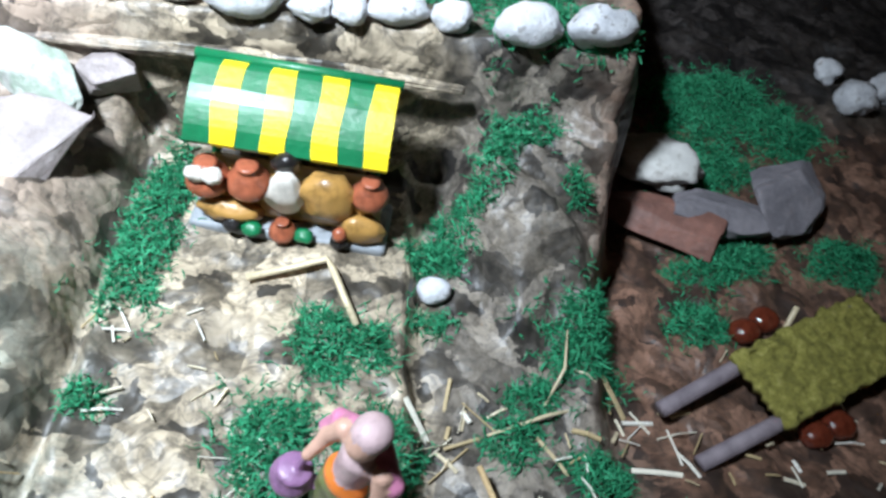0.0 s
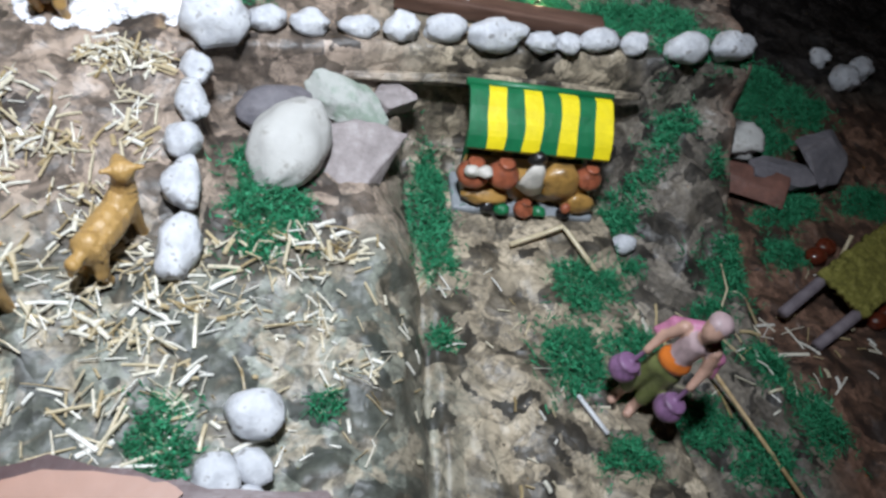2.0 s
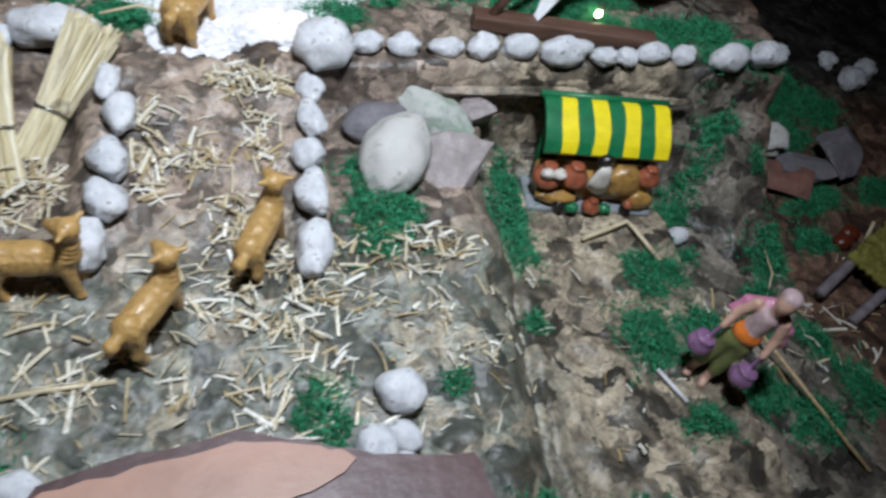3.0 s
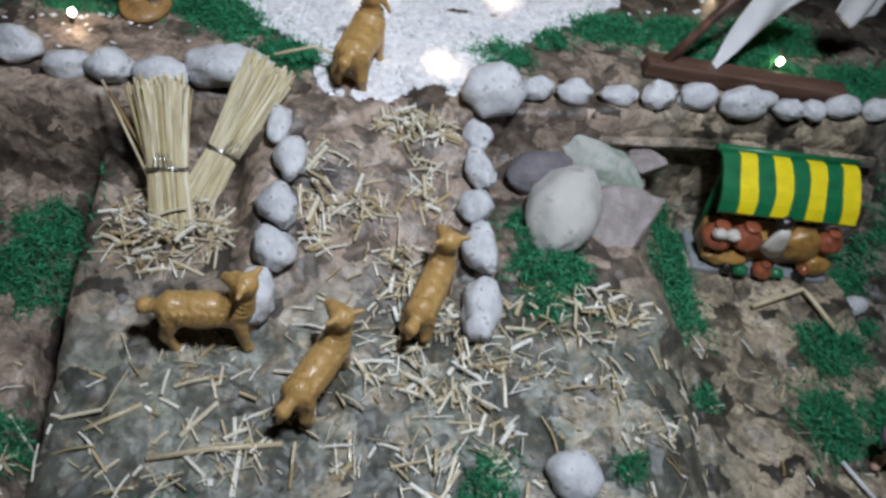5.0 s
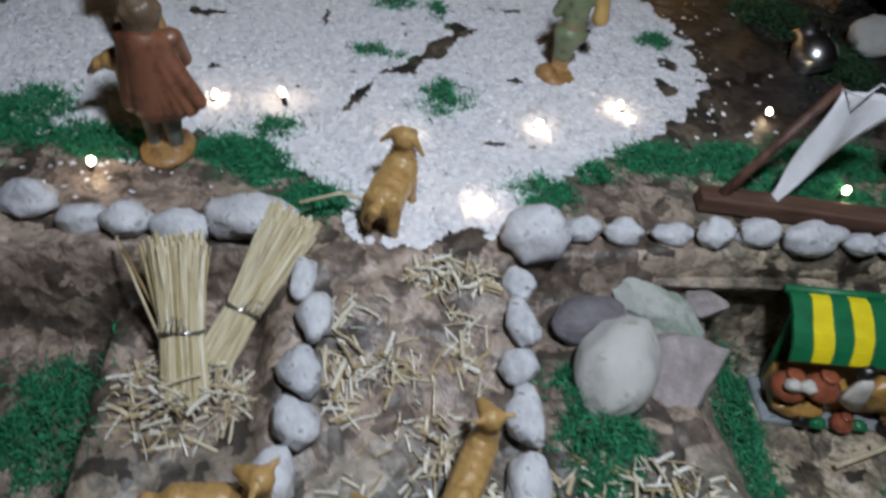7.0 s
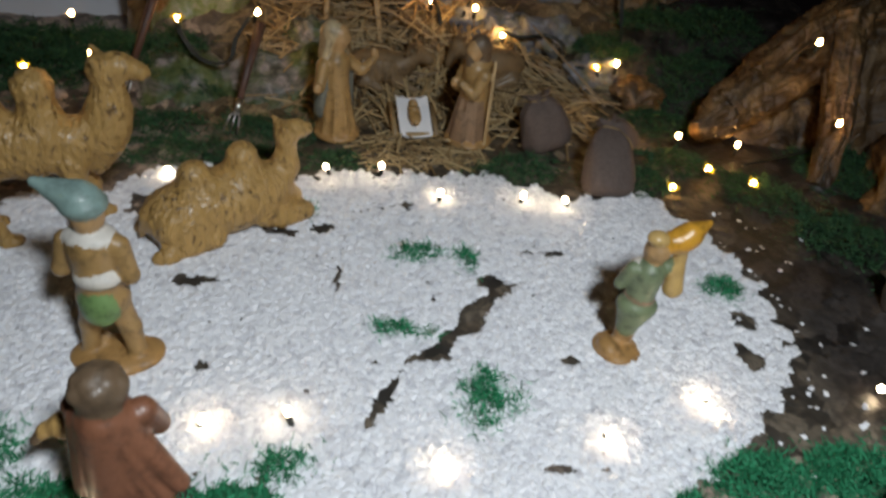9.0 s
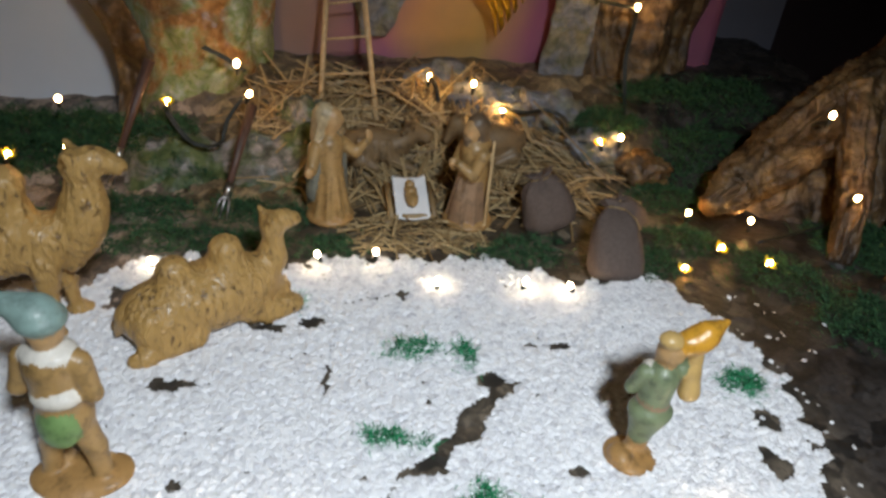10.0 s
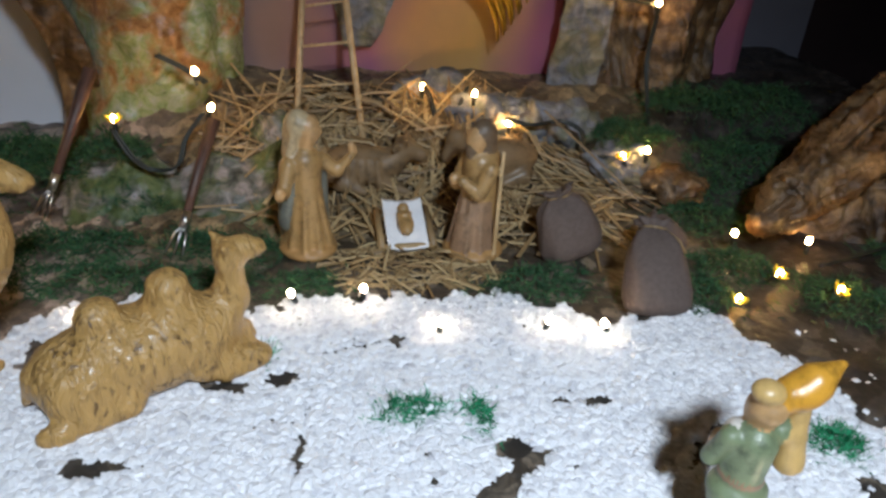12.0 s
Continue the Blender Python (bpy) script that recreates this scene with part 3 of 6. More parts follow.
def lamb(place, turn, head_turn, label, size=1.0, droop=False, lean=(0, 0), wide=1.0):
    c, s = math.cos(radians(head_turn)), math.sin(radians(head_turn))
    hx, hy, hz = 2.7, 0, 4.5
    n = lambda f, r, z: (hx + f * c - r * s, hy + f * s + r * c, z)
    prims = [("e", (0, 0, 2.75), (2.9, 1.05, 1.05), 0), ("e", (1.9, 0, 2.85), (1.2, 1.0, 1.2), 0), ("e", (-2.0, 0, 2.75), (1.1, 1.0, 1.1), 0),
             ("c", (2.3, 0, 3.0), 0.85, (hx, hy, 4.6), 0.6, 0), ("c", n(-0.1, 0, 5.1), 0.78, n(0.6, 0, 5.0), 0.56, 0), ("c", n(0.6, 0, 4.95), 0.46, n(1.35, 0, 4.8), 0.34, 0)]
    for side in (-1, 1):
        tip = n(-0.45, side * 1.2, 4.5 if droop else 5.5)
        prims += [("c", n(-0.25, side * 0.55, 5.35), 0.26, tip, 0.15, 0),
                  ("c", (2.2, side * 0.55, 2.3), 0.5, (2.6, side * 0.75, 0.3), 0.3, 0), ("c", (2.6, side * 0.75, 0.3), 0.3, (2.85, side * 0.75, 0.25), 0.28, 0),
                  ("c", (-2.1, side * 0.55, 2.3), 0.6, (-2.5, side * 0.75, 1.3), 0.4, 0), ("c", (-2.5, side * 0.75, 1.3), 0.36, (-2.1, side * 0.75, 0.25), 0.28, 0), ("c", (-2.1, side * 0.75, 0.25), 0.28, (-1.85, side * 0.75, 0.22), 0.26, 0)]
    prims += [("c", (-2.8, 0, 3.1), 0.36, (-3.7, 0.1, 2.95), 0.45, 0), ("c", (-3.7, 0.1, 2.95), 0.45, (-4.1, 0.1, 2.5), 0.2, 0)]
    for k in range(4):
        prims.append(("e", (2.32 + 0.12 * k, 0, 3.3 + 0.3 * k), (1.0 - 0.07 * k, 0.95 - 0.07 * k, 0.11), 0, (0, 25, 0)))
    for k in range(9):
        prims.append(("c", (-2.3 + 0.5 * k, 0.78, 3.3), 0.15, (-2.5 + 0.5 * k, 0.98, 2.7), 0.12, 0))
        prims.append(("c", (-2.3 + 0.5 * k, -0.78, 3.3), 0.15, (-2.5 + 0.5 * k, -0.98, 2.7), 0.12, 0))
    fit = lambda p: (0.9 * p[0], wide * p[1], 1.2 * p[2])
    prims = [("c", fit(p[1]), p[2] * (0.5 + 0.5 * wide), fit(p[3]), p[4], p[5]) if p[0] == "c" else ("e", fit(p[1]), fit(p[2]), *p[3:]) for p in prims]
    return statuette("lamb_figurine", prims, ["tan"], place, turn, label, "figurine", 0.0010, 0.0018, lean, size, fur=0.00018)


lamb((-0.487, 0.341, height(-0.487, 0.341) - 0.002), -2, 150, "glossy tan lamb figurine standing on straw looking back", 0.98)
lamb((-0.423, 0.304, height(-0.423, 0.304) - 0.002), 56, 60, "glossy tan lamb figurine with pricked ears on scattered straw", 0.95)
lamb((-0.354, 0.352, height(-0.354, 0.352) - 0.002), 64, 40, "glossy tan lamb figurine resting against white border stones", 0.93)
lamb((-0.392, 0.538, 0.2), 68, -8, "glossy tan sheep figurine with drooping ears on white gravel", 0.9, True, wide=1.4)


def lying_camel(place, turn):
    prims = [("e", (0.2, 0, 2.8), (5.8, 2.8, 2.8), 0), ("e", (-3.6, 0, 2.4), (2.6, 2.4, 2.3), 0), ("e", (3.2, 0, 3.0), (2.4, 2.1, 2.4), 0), ("c", (-1.6, 0, 3.9), 2.4, (-1.9, 0, 5.6), 1.3, 0), ("c", (2.0, 0, 4.0), 2.2, (2.0, 0, 6.4), 1.25, 0), ("c", (4.4, 0, 3.2), 1.6, (5.6, 0, 4.6), 1.1, 0), ("c", (5.6, 0, 4.6), 1.0, (5.8, 0, 7.0), 0.8, 0), ("c", (5.7, 0, 7.7), 0.92, (6.6, 0, 7.9), 0.72, 0)]
    prims += [("c", (6.6, 0, 7.85), 0.62, (7.4, 0, 7.75), 0.5, 0), ("e", (7.5, 0, 7.65), (0.42, 0.5, 0.32), 0), ("c", (4.6, 0, 2.6), 1.3, (6.1, 0, 1.6), 0.9, 0)]
    for s in (-1, 1):
        prims += [("c", (3.2, s * 1.6, 1.3), 1.0, (6.6, s * 1.5, 0.8), 0.7, 0), ("c", (6.6, s * 1.5, 0.8), 0.65, (4.2, s * 2.0, 0.55), 0.5, 0),
                  ("e", (-3.2, s * 1.7, 1.9), (2.5, 1.2, 1.9), 0, (0, 20, 0)), ("c", (-1.4, s * 2.3, 1.0), 0.8, (-5.2, s * 2.4, 0.6), 0.6, 0), ("c", (-5.2, s * 2.4, 0.6), 0.6, (-6.0, s * 2.3, 0.5), 0.5, 0),
                  ("c", (5.5, s * 0.7, 8.35), 0.3, (5.2, s * 1.1, 8.7), 0.17, 0)]
    prims += [("c", (-5.8, 0.2, 3.0), 0.4, (-6.3, 0.6, 1.2), 0.3, 0)]
    return statuette("camel_figurine", prims, ["camel"], place, turn, "glossy tan two-humped camel figurine lying on gravel", "figurine", 0.0012, 0.006, fur=0.0003)


def standing_camel(place, turn):
    prims = [("e", (0, 0, 7.8), (4.6, 2.2, 2.5), 0), ("c", (-1.9, 0, 9.2), 1.8, (-2.0, 0, 11.8), 1.0, 0), ("c", (1.5, 0, 9.2), 1.8, (1.5, 0, 12.2), 1.0, 0),
             ("c", (3.4, 0, 7.8), 1.9, (5.6, 0, 8.9), 1.4, 0), ("c", (5.6, 0, 8.9), 1.4, (6.4, 0, 12.6), 1.05, 0), ("e", (5.9, 0, 9.2), (1.7, 1.5, 3.2), 0, (0, 14, 0)), ("e", (1.5, 0, 12.4), (1.4, 1.4, 1.3), 0), ("c", (5.4, 0, 7.4), 1.2, (4.6, 0, 6.0), 1.0, 0),
             ("c", (6.2, 0, 13.4), 1.15, (7.3, 0, 13.6), 0.95, 0), ("c", (7.3, 0, 13.5), 0.8, (8.6, 0, 13.1), 0.62, 0), ("e", (8.7, 0, 12.9), (0.5, 0.62, 0.4), 0)]
    for s in (-1, 1):
        prims += [("c", (3.0, s * 1.2, 6.6), 1.15, (3.2 + s * 0.5, s * 1.4, 3.4), 0.62, 0), ("c", (3.2 + s * 0.5, s * 1.4, 3.4), 0.6, (3.0 + s * 0.9, s * 1.4, 0.6), 0.5, 0), ("e", (3.3 + s * 0.9, s * 1.4, 0.4), (0.95, 0.75, 0.45), 0),
                  ("c", (-3.2, s * 1.2, 6.8), 1.4, (-3.9 - s * 0.4, s * 1.4, 3.6), 0.66, 0), ("c", (-3.9 - s * 0.4, s * 1.4, 3.6), 0.6, (-3.3 - s * 0.6, s * 1.4, 0.6), 0.5, 0), ("e", (-3.0 - s * 0.6, s * 1.4, 0.4), (0.95, 0.75, 0.45), 0),
                  ("c", (6.0, s * 0.8, 14.1), 0.32, (5.7, s * 1.2, 14.6), 0.2, 0)]
    prims += [("c", (-4.4, 0, 8.0), 0.4, (-5.1, 0, 5.6), 0.3, 0)]
    return statuette("camel_figurine", prims, ["camel"], place, turn, "glossy tan two-humped camel figurine standing with shaggy coat", "figurine", 0.0013, 0.005, fur=0.0006)


lying_camel((-0.534, 0.868, 0.2), 27)
standing_camel((-0.668, 0.862, 0.2), 14)


def disc(r, rx=1.0, m=0, x=0.0):
    return ("e", (x, 0, 0.25), (r * rx, r, 0.6), m)


def robe_folds(x, y, r, z0, z1, m, count=9):
    return [("c", (x + r * math.cos(a), y + r * math.sin(a), z0), 0.3, (x + 0.6 * r * math.cos(a), y + 0.6 * r * math.sin(a), z1), 0.2, m) for a in [2 * math.pi * k / count for k in range(count)]]


def turbaned_man():
    mats = ["base", "skin", "hair", "greenc", "whitec", "teal", "robe"]
    prims = [("e", (0, 0.2, 0.3), (1.9, 2.7, 0.7), 0), ("e", (0.3, -1.7, 0.55), (1.5, 1.3, 0.5), 0)]
    for s in (-1, 1):
        prims += [("c", (0, s * 1.5, 0.9), 0.55, (0.1, s * 1.25, 3.0), 0.66, 6), ("c", (0.1, s * 1.25, 3.0), 0.66, (0.0, s * 0.6, 5.2), 0.85, 6), ("c", (0.5, s * 1.0, 0.9), 0.5, (1.1, s * 1.2, 0.8), 0.45, 1),
                  ("c", (0, s * 1.5, 9.3), 0.65, (-0.2, s * 2.0, 7.4), 0.55, 6), ("c", (-0.2, s * 2.0, 7.4), 0.5, (1.0, s * 1.4, 6.6), 0.4, 1)]
    prims += [("e", (0, 0, 5.4), (1.35, 1.6, 1.3), 6), ("e", (-0.9, -0.1, 5.2), (0.75, 1.15, 1.4), 3), ("e", (0.9, 0, 5.2), (0.75, 1.2, 1.5), 3), ("c", (0, 0, 6.4), 1.3, (0, 0, 9.0), 1.45, 6), ("e", (-0.75, -0.3, 7.4), (0.9, 1.35, 0.6), 4), ("e", (0, 0, 9.8), (1.2, 1.5, 0.6), 4), ("e", (0.1, 0, 11.2), (1.0, 0.95, 1.2), 1), ("e", (0, 0, 12.0), (1.3, 1.3, 0.75), 5), ("e", (0, 0.1, 12.5), (1.05, 1.05, 0.6), 5)]
    prims += [("c", (0, 0.4, 12.3), 1.1, (-0.2, 2.4, 13.2), 0.3, 5), ("c", (0.4, 0, 10.2), 0.5, (0.9, 0, 10.4), 0.4, 2)]
    return statuette("man_figurine", prims, mats, (-0.586, 0.722, 0.2), 80, "painted man figurine in teal cap, white sash and green apron", "figurine", 0.0013, 0.0025, lean=(0, 2), size=1.03)


def cloaked_man():
    mats = ["base", "skin", "hair", "brownc", "tan", "bluegrey"]
    prims = [("e", (0.3, 0, 0.35), (2.3, 1.9, 0.75), 0)]
    for s in (-1, 1):
        prims += [("c", (0, s * 0.75, 0.7), 0.5, (0, s * 0.7, 3.0), 0.62, 5), ("c", (0, s * 0.7, 3.0), 0.62, (0, s * 0.6, 5.0), 0.85, 5), ("c", (-0.1, s * 0.8, 0.8), 0.5, (0.6, s * 0.9, 0.8), 0.45, 1),
                  ("c", (0.3, s * 1.5, 9.3), 0.75, (1.2, s * 1.7, 7.4), 0.6, 3), ("c", (1.2, s * 1.7, 7.4), 0.5, (1.6, s * 0.9 + 0.8, 6.9), 0.42, 1)]
    prims += [("c", (0, 0, 5.2), 1.5, (0, 0, 9.0), 1.3, 3), ("c", (-0.6, 0, 5.0), 1.5, (-0.4, 0, 9.4), 1.35, 3), ("c", (-0.8, -1.5, 4.9), 0.9, (-0.3, -0.8, 9.2), 0.9, 3), ("c", (-0.9, -3.2, 5.6), 0.5, (-0.4, -0.9, 8.9), 0.75, 3), ("c", (-0.8, -2.5, 5.0), 0.6, (-0.4, -0.6, 8.8), 0.7, 3), ("c", (-0.7, 1.3, 4.9), 0.85, (-0.3, 0.9, 9.2), 0.9, 3), ("e", (0.1, 0, 10.7), (0.9, 0.9, 1.0), 1), ("e", (-0.12, 0, 11.2), (1.25, 1.3, 1.15), 2)]
    prims += [("e", (-0.5, 0, 10.5), (0.8, 1.05, 0.8), 2), ("c", (1.5, 0.9, 7.6), 0.85, (1.2, 3.0, 6.6), 0.75, 4), ("c", (1.2, 3.0, 6.8), 0.55, (0.9, 3.9, 6.4), 0.42, 4), ("c", (0.9, 3.9, 6.4), 0.36, (0.6, 4.4, 5.9), 0.28, 2), ("c", (1.4, 1.4, 7.0), 0.3, (1.3, 1.6, 5.6), 0.22, 4), ("c", (1.2, 2.7, 6.3), 0.3, (1.1, 2.8, 5.2), 0.22, 4)]
    for k in range(7):
        prims.append(("c", (-1.75 + 0.12 * abs(k - 3), -2.6 + 0.65 * k, 4.9), 0.26, (-1.2, -0.8 + 0.28 * k, 8.8), 0.2, 3))
    for k in range(14):
        a, b = k * 2.4, 0.3 + 0.09 * k
        prims.append(("e", (-0.12 + 1.05 * math.cos(a) * math.cos(b), 1.1 * math.sin(a) * math.cos(b), 11.1 + 0.95 * math.sin(b)), (0.42, 0.42, 0.42), 2))
    return statuette("man_figurine", prims, mats, (-0.549, 0.600, 0.2), 82, "painted shepherd figurine in flowing brown cloak carrying a lamb", "figurine", 0.0012, 0.002)


def water_carrier():
    mats = ["base", "skin", "hair", "sage", "whitec", "ochre", "rose", "gourd"]
    prims = [disc(2.1, 1.0), ("e", (-0.4, 1.1, 0.8), (1.2, 0.9, 0.7), 0), ("c", (0.2, 0.1, 0.9), 0.55, (0.0, 0.1, 2.6), 0.6, 1), ("c", (0.3, -0.7, 0.9), 0.5, (0, -0.5, 2.6), 0.6, 1), ("c", (0.4, -0.8, 0.8), 0.5, (1.0, -0.9, 0.7), 0.4, 1), ("c", (0, -0.1, 2.8), 0.9, (0, -0.2, 4.6), 1.5, 3), ("e", (0, -0.3, 5.0), (1.4, 1.75, 0.9), 3), ("e", (0, -0.2, 5.95), (1.15, 1.3, 0.22), 6), ("c", (0, -0.2, 6.3), 1.15, (0, -0.2, 8.2), 1.25, 3)]
    prims += [("c", (0.2, 1.2, 8.4), 0.6, (0.8, 1.4, 6.6), 0.5, 3), ("c", (0.8, 1.4, 6.6), 0.45, (1.5, 0.7, 7.4), 0.4, 1), ("e", (0.5, 0.5, 8.5), (0.8, 0.8, 0.7), 4), ("c", (0.1, -1.3, 8.4), 0.6, (0.0, -2.2, 9.4), 0.5, 3), ("c", (-0.2, -2.7, 6.9), 0.85, (-0.2, -2.4, 8.6), 0.6, 7), ("c", (-0.2, -2.4, 8.6), 0.58, (-0.1, -2.2, 10.6), 0.5, 7), ("e", (0.2, -0.2, 10.0), (0.95, 0.9, 1.1), 1), ("e", (-0.1, -0.1, 10.5), (1.05, 1.0, 0.9), 1)]
    prims += [("e", (-0.2, 0.3, 11.6), (0.8, 0.9, 0.6), 7), ("e", (-0.1, -1.9, 11.6), (1.1, 1.5, 1.05), 5, (-32, 0, 0)), ("c", (-0.1, -2.5, 12.2), 0.95, (-0.1, -3.6, 13.1), 0.25, 5), ("c", (-0.1, -0.9, 11.2), 0.9, (-0.1, -0.3, 10.9), 0.5, 5)]
    return statuette("woman_figurine", prims, mats, (-0.238, 0.724, 0.2), 95, "painted water carrier figurine in green dress with ochre jug", "figurine", 0.0012, 0.0025, lean=(5, 3), size=0.87)


def kneeling_woman():
    mats = ["base", "skin", "bluegrey", "robe", "paleveil"]
    prims = [("e", (0.2, 0, 0.3), (2.6, 2.3, 0.8), 0), ("c", (0.3, 0, 1.0), 1.75, (0.2, 0, 4.8), 1.25, 3), ("c", (-1.6, 0, 0.9), 1.3, (-0.4, 0, 3.2), 1.2, 2), ("e", (0.2, 0, 5.0), (1.15, 1.2, 0.3), 0), ("c", (0.2, 0, 5.4), 1.2, (0.1, 0, 7.6), 1.3, 3), ("c", (-0.6, 0.2, 1.8), 1.5, (-0.5, 0.2, 7.8), 1.25, 2), ("c", (-0.4, 1.4, 1.0), 0.9, (-0.2, 1.3, 7.4), 0.75, 2), ("c", (-0.4, -1.3, 2.6), 0.8, (-0.2, -1.2, 7.4), 0.75, 2)]
    prims += [("c", (0.2, 1.4, 7.6), 0.65, (0.9, 2.4, 6.6), 0.52, 3), ("c", (0.9, 2.4, 6.6), 0.48, (1.4, 3.3, 7.7), 0.36, 3), ("e", (1.5, 3.5, 8.4), (0.28, 0.36, 0.7), 1, (20, 0, 0)), ("c", (0.2, -1.4, 7.6), 0.65, (0.7, -2.2, 5.8), 0.55, 3), ("c", (0.7, -2.2, 5.8), 0.48, (1.6, -2.9, 6.0), 0.36, 3), ("e", (1.9, -3.1, 6.3), (0.3, 0.45, 0.55), 1), ("c", (0.1, 0, 8.2), 0.6, (0.3, 0.1, 9.4), 0.6, 1), ("e", (0.35, 0.3, 10.2), (0.88, 0.92, 1.2), 1), ("e", (0.9, 0.95, 10.1), (0.2, 0.2, 0.25), 1)]
    prims += [("e", (-0.2, -0.25, 10.55), (1.05, 1.0, 1.2), 4), ("c", (-0.6, -0.3, 10.4), 0.85, (-0.8, -0.4, 8.2), 0.9, 4), ("c", (0.2, -0.75, 10.3), 0.35, (-0.1, -1.2, 7.9), 0.4, 4), ("c", (-0.5, 0.7, 10.4), 0.35, (-0.4, 1.1, 7.9), 0.4, 4)]
    prims += robe_folds(0.4, 0, 1.75, 0.8, 4.6, 3)
    return statuette("kneeling_woman_figurine", prims, mats, (-0.443, 1.033, 0.2), -58, "kneeling woman figurine in ochre robe and white veil", "figurine", 0.0013, 0.0022)


def kneeling_man():
    mats = ["base", "skin", "hair", "robe", "rose", "palewood"]
    prims = [("e", (0, 0, 0.3), (2.5, 2.5, 0.8), 0), ("c", (0, 0, 0.9), 1.8, (-0.1, 0, 5.0), 1.35, 4), ("c", (1.2, 0.2, 0.9), 1.0, (1.0, 0.3, 3.2), 0.9, 4), ("c", (-0.1, 0, 5.0), 1.35, (-0.1, 0, 7.8), 1.4, 3), ("c", (-0.8, 0, 1.5), 1.4, (-0.6, 0, 8.0), 1.2, 3), ("c", (0, -1.4, 7.8), 0.7, (1.0, -1.4, 5.8), 0.6, 3), ("c", (1.0, -1.4, 5.8), 0.5, (2.0, -0.4, 6.6), 0.42, 3), ("e", (2.2, -0.2, 6.9), (0.45, 0.4, 0.5), 1)]
    prims += [("c", (0, 1.4, 7.8), 0.7, (1.0, 1.5, 6.0), 0.6, 3), ("c", (1.0, 1.5, 6.0), 0.5, (2.0, 0.6, 7.0), 0.42, 3), ("c", (0.1, 0, 8.4), 0.6, (0.2, 0, 9.2), 0.6, 1), ("e", (0.4, 0, 9.9), (0.9, 0.85, 1.15), 1), ("e", (-0.1, 0, 10.4), (1.05, 1.0, 1.05), 2), ("c", (0.9, 0, 9.2), 0.5, (0.8, 0, 8.5), 0.4, 2), ("c", (-0.5, 2.2, 0.3), 0.17, (-0.7, 1.9, 9.3), 0.17, 5), ("e", (1.15, 0, 9.95), (0.25, 0.18, 0.28), 1), ("c", (-0.3, 0, 10.2), 0.9, (-0.5, 0, 8.4), 0.9, 2)]
    prims += robe_folds(0.2, 0, 1.75, 0.8, 5.0, 4)
    return statuette("kneeling_man_figurine", prims, mats, (-0.307, 1.024, 0.2), 206, "kneeling bearded man figurine in ochre robe with staff", "figurine", 0.0012, 0.0016)


def lying_ox():
    prims = [("e", (0, 0, 2.3), (3.7, 1.7, 1.9), 0), ("c", (2.6, 0, 2.8), 1.3, (4.0, 0.2, 4.0), 0.9, 0), ("c", (4.0, 0.2, 4.2), 0.95, (5.4, 0.3, 3.6), 0.6, 0), ("c", (3.9, 0.9, 4.8), 0.25, (4.2, 1.5, 5.3), 0.12, 0), ("c", (3.9, -0.6, 4.8), 0.25, (4.2, -1.2, 5.3), 0.12, 0)]
    for s in (-1, 1):
        prims += [("c", (2.0, s * 1.2, 1.2), 0.7, (4.2, s * 1.3, 0.5), 0.4, 0), ("c", (-2.2, s * 1.3, 1.3), 1.0, (0.4, s * 1.7, 0.5), 0.45, 0)]
    prims += [("e", (5.3, 0.3, 3.5), (0.6, 0.62, 0.55), 0), ("c", (3.2, 1.0, 4.6), 0.3, (3.0, 1.9, 4.6), 0.2, 0), ("c", (3.2, -0.7, 4.6), 0.3, (3.0, -1.6, 4.6), 0.2, 0)]
    prims += [("c", (-1.6 + 0.8 * k, -1.35, 3.3), 0.22, (-1.4 + 0.8 * k, -1.75, 1.5), 0.2, 0) for k in range(5)]
    return statuette("ox_figurine", prims, ["oxbrown"], (-0.396, 1.118, 0.212), -8, "brown ox figurine lying in straw behind the crib", "figurine", 0.0014, 0.004)


def lying_donkey():
    prims = [("e", (-0.5, 0, 2.6), (3.8, 1.7, 2.0), 0), ("c", (2.4, 0, 3.4), 1.2, (3.8, 0, 5.0), 0.85, 0), ("c", (3.9, 0, 5.1), 0.85, (4.8, 0.1, 3.2), 0.5, 0), ("c", (3.7, 0.5, 5.6), 0.28, (3.6, 1.2, 6.6), 0.15, 0), ("c", (3.7, -0.5, 5.6), 0.28, (3.6, -1.2, 6.6), 0.15, 0)]
    for s in (-1, 1):
        prims += [("c", (2.0, s * 1.1, 1.4), 0.65, (3.8, s * 1.2, 0.5), 0.4, 0), ("c", (-2.4, s * 1.3, 1.4), 1.0, (0.2, s * 1.6, 0.5), 0.42, 0)]
    return statuette("donkey_figurine", prims, ["oxbrown"], (-0.272, 1.125, 0.212), 190, "brown donkey figurine lying in straw behind the crib", "figurine", 0.0014, 0.004)


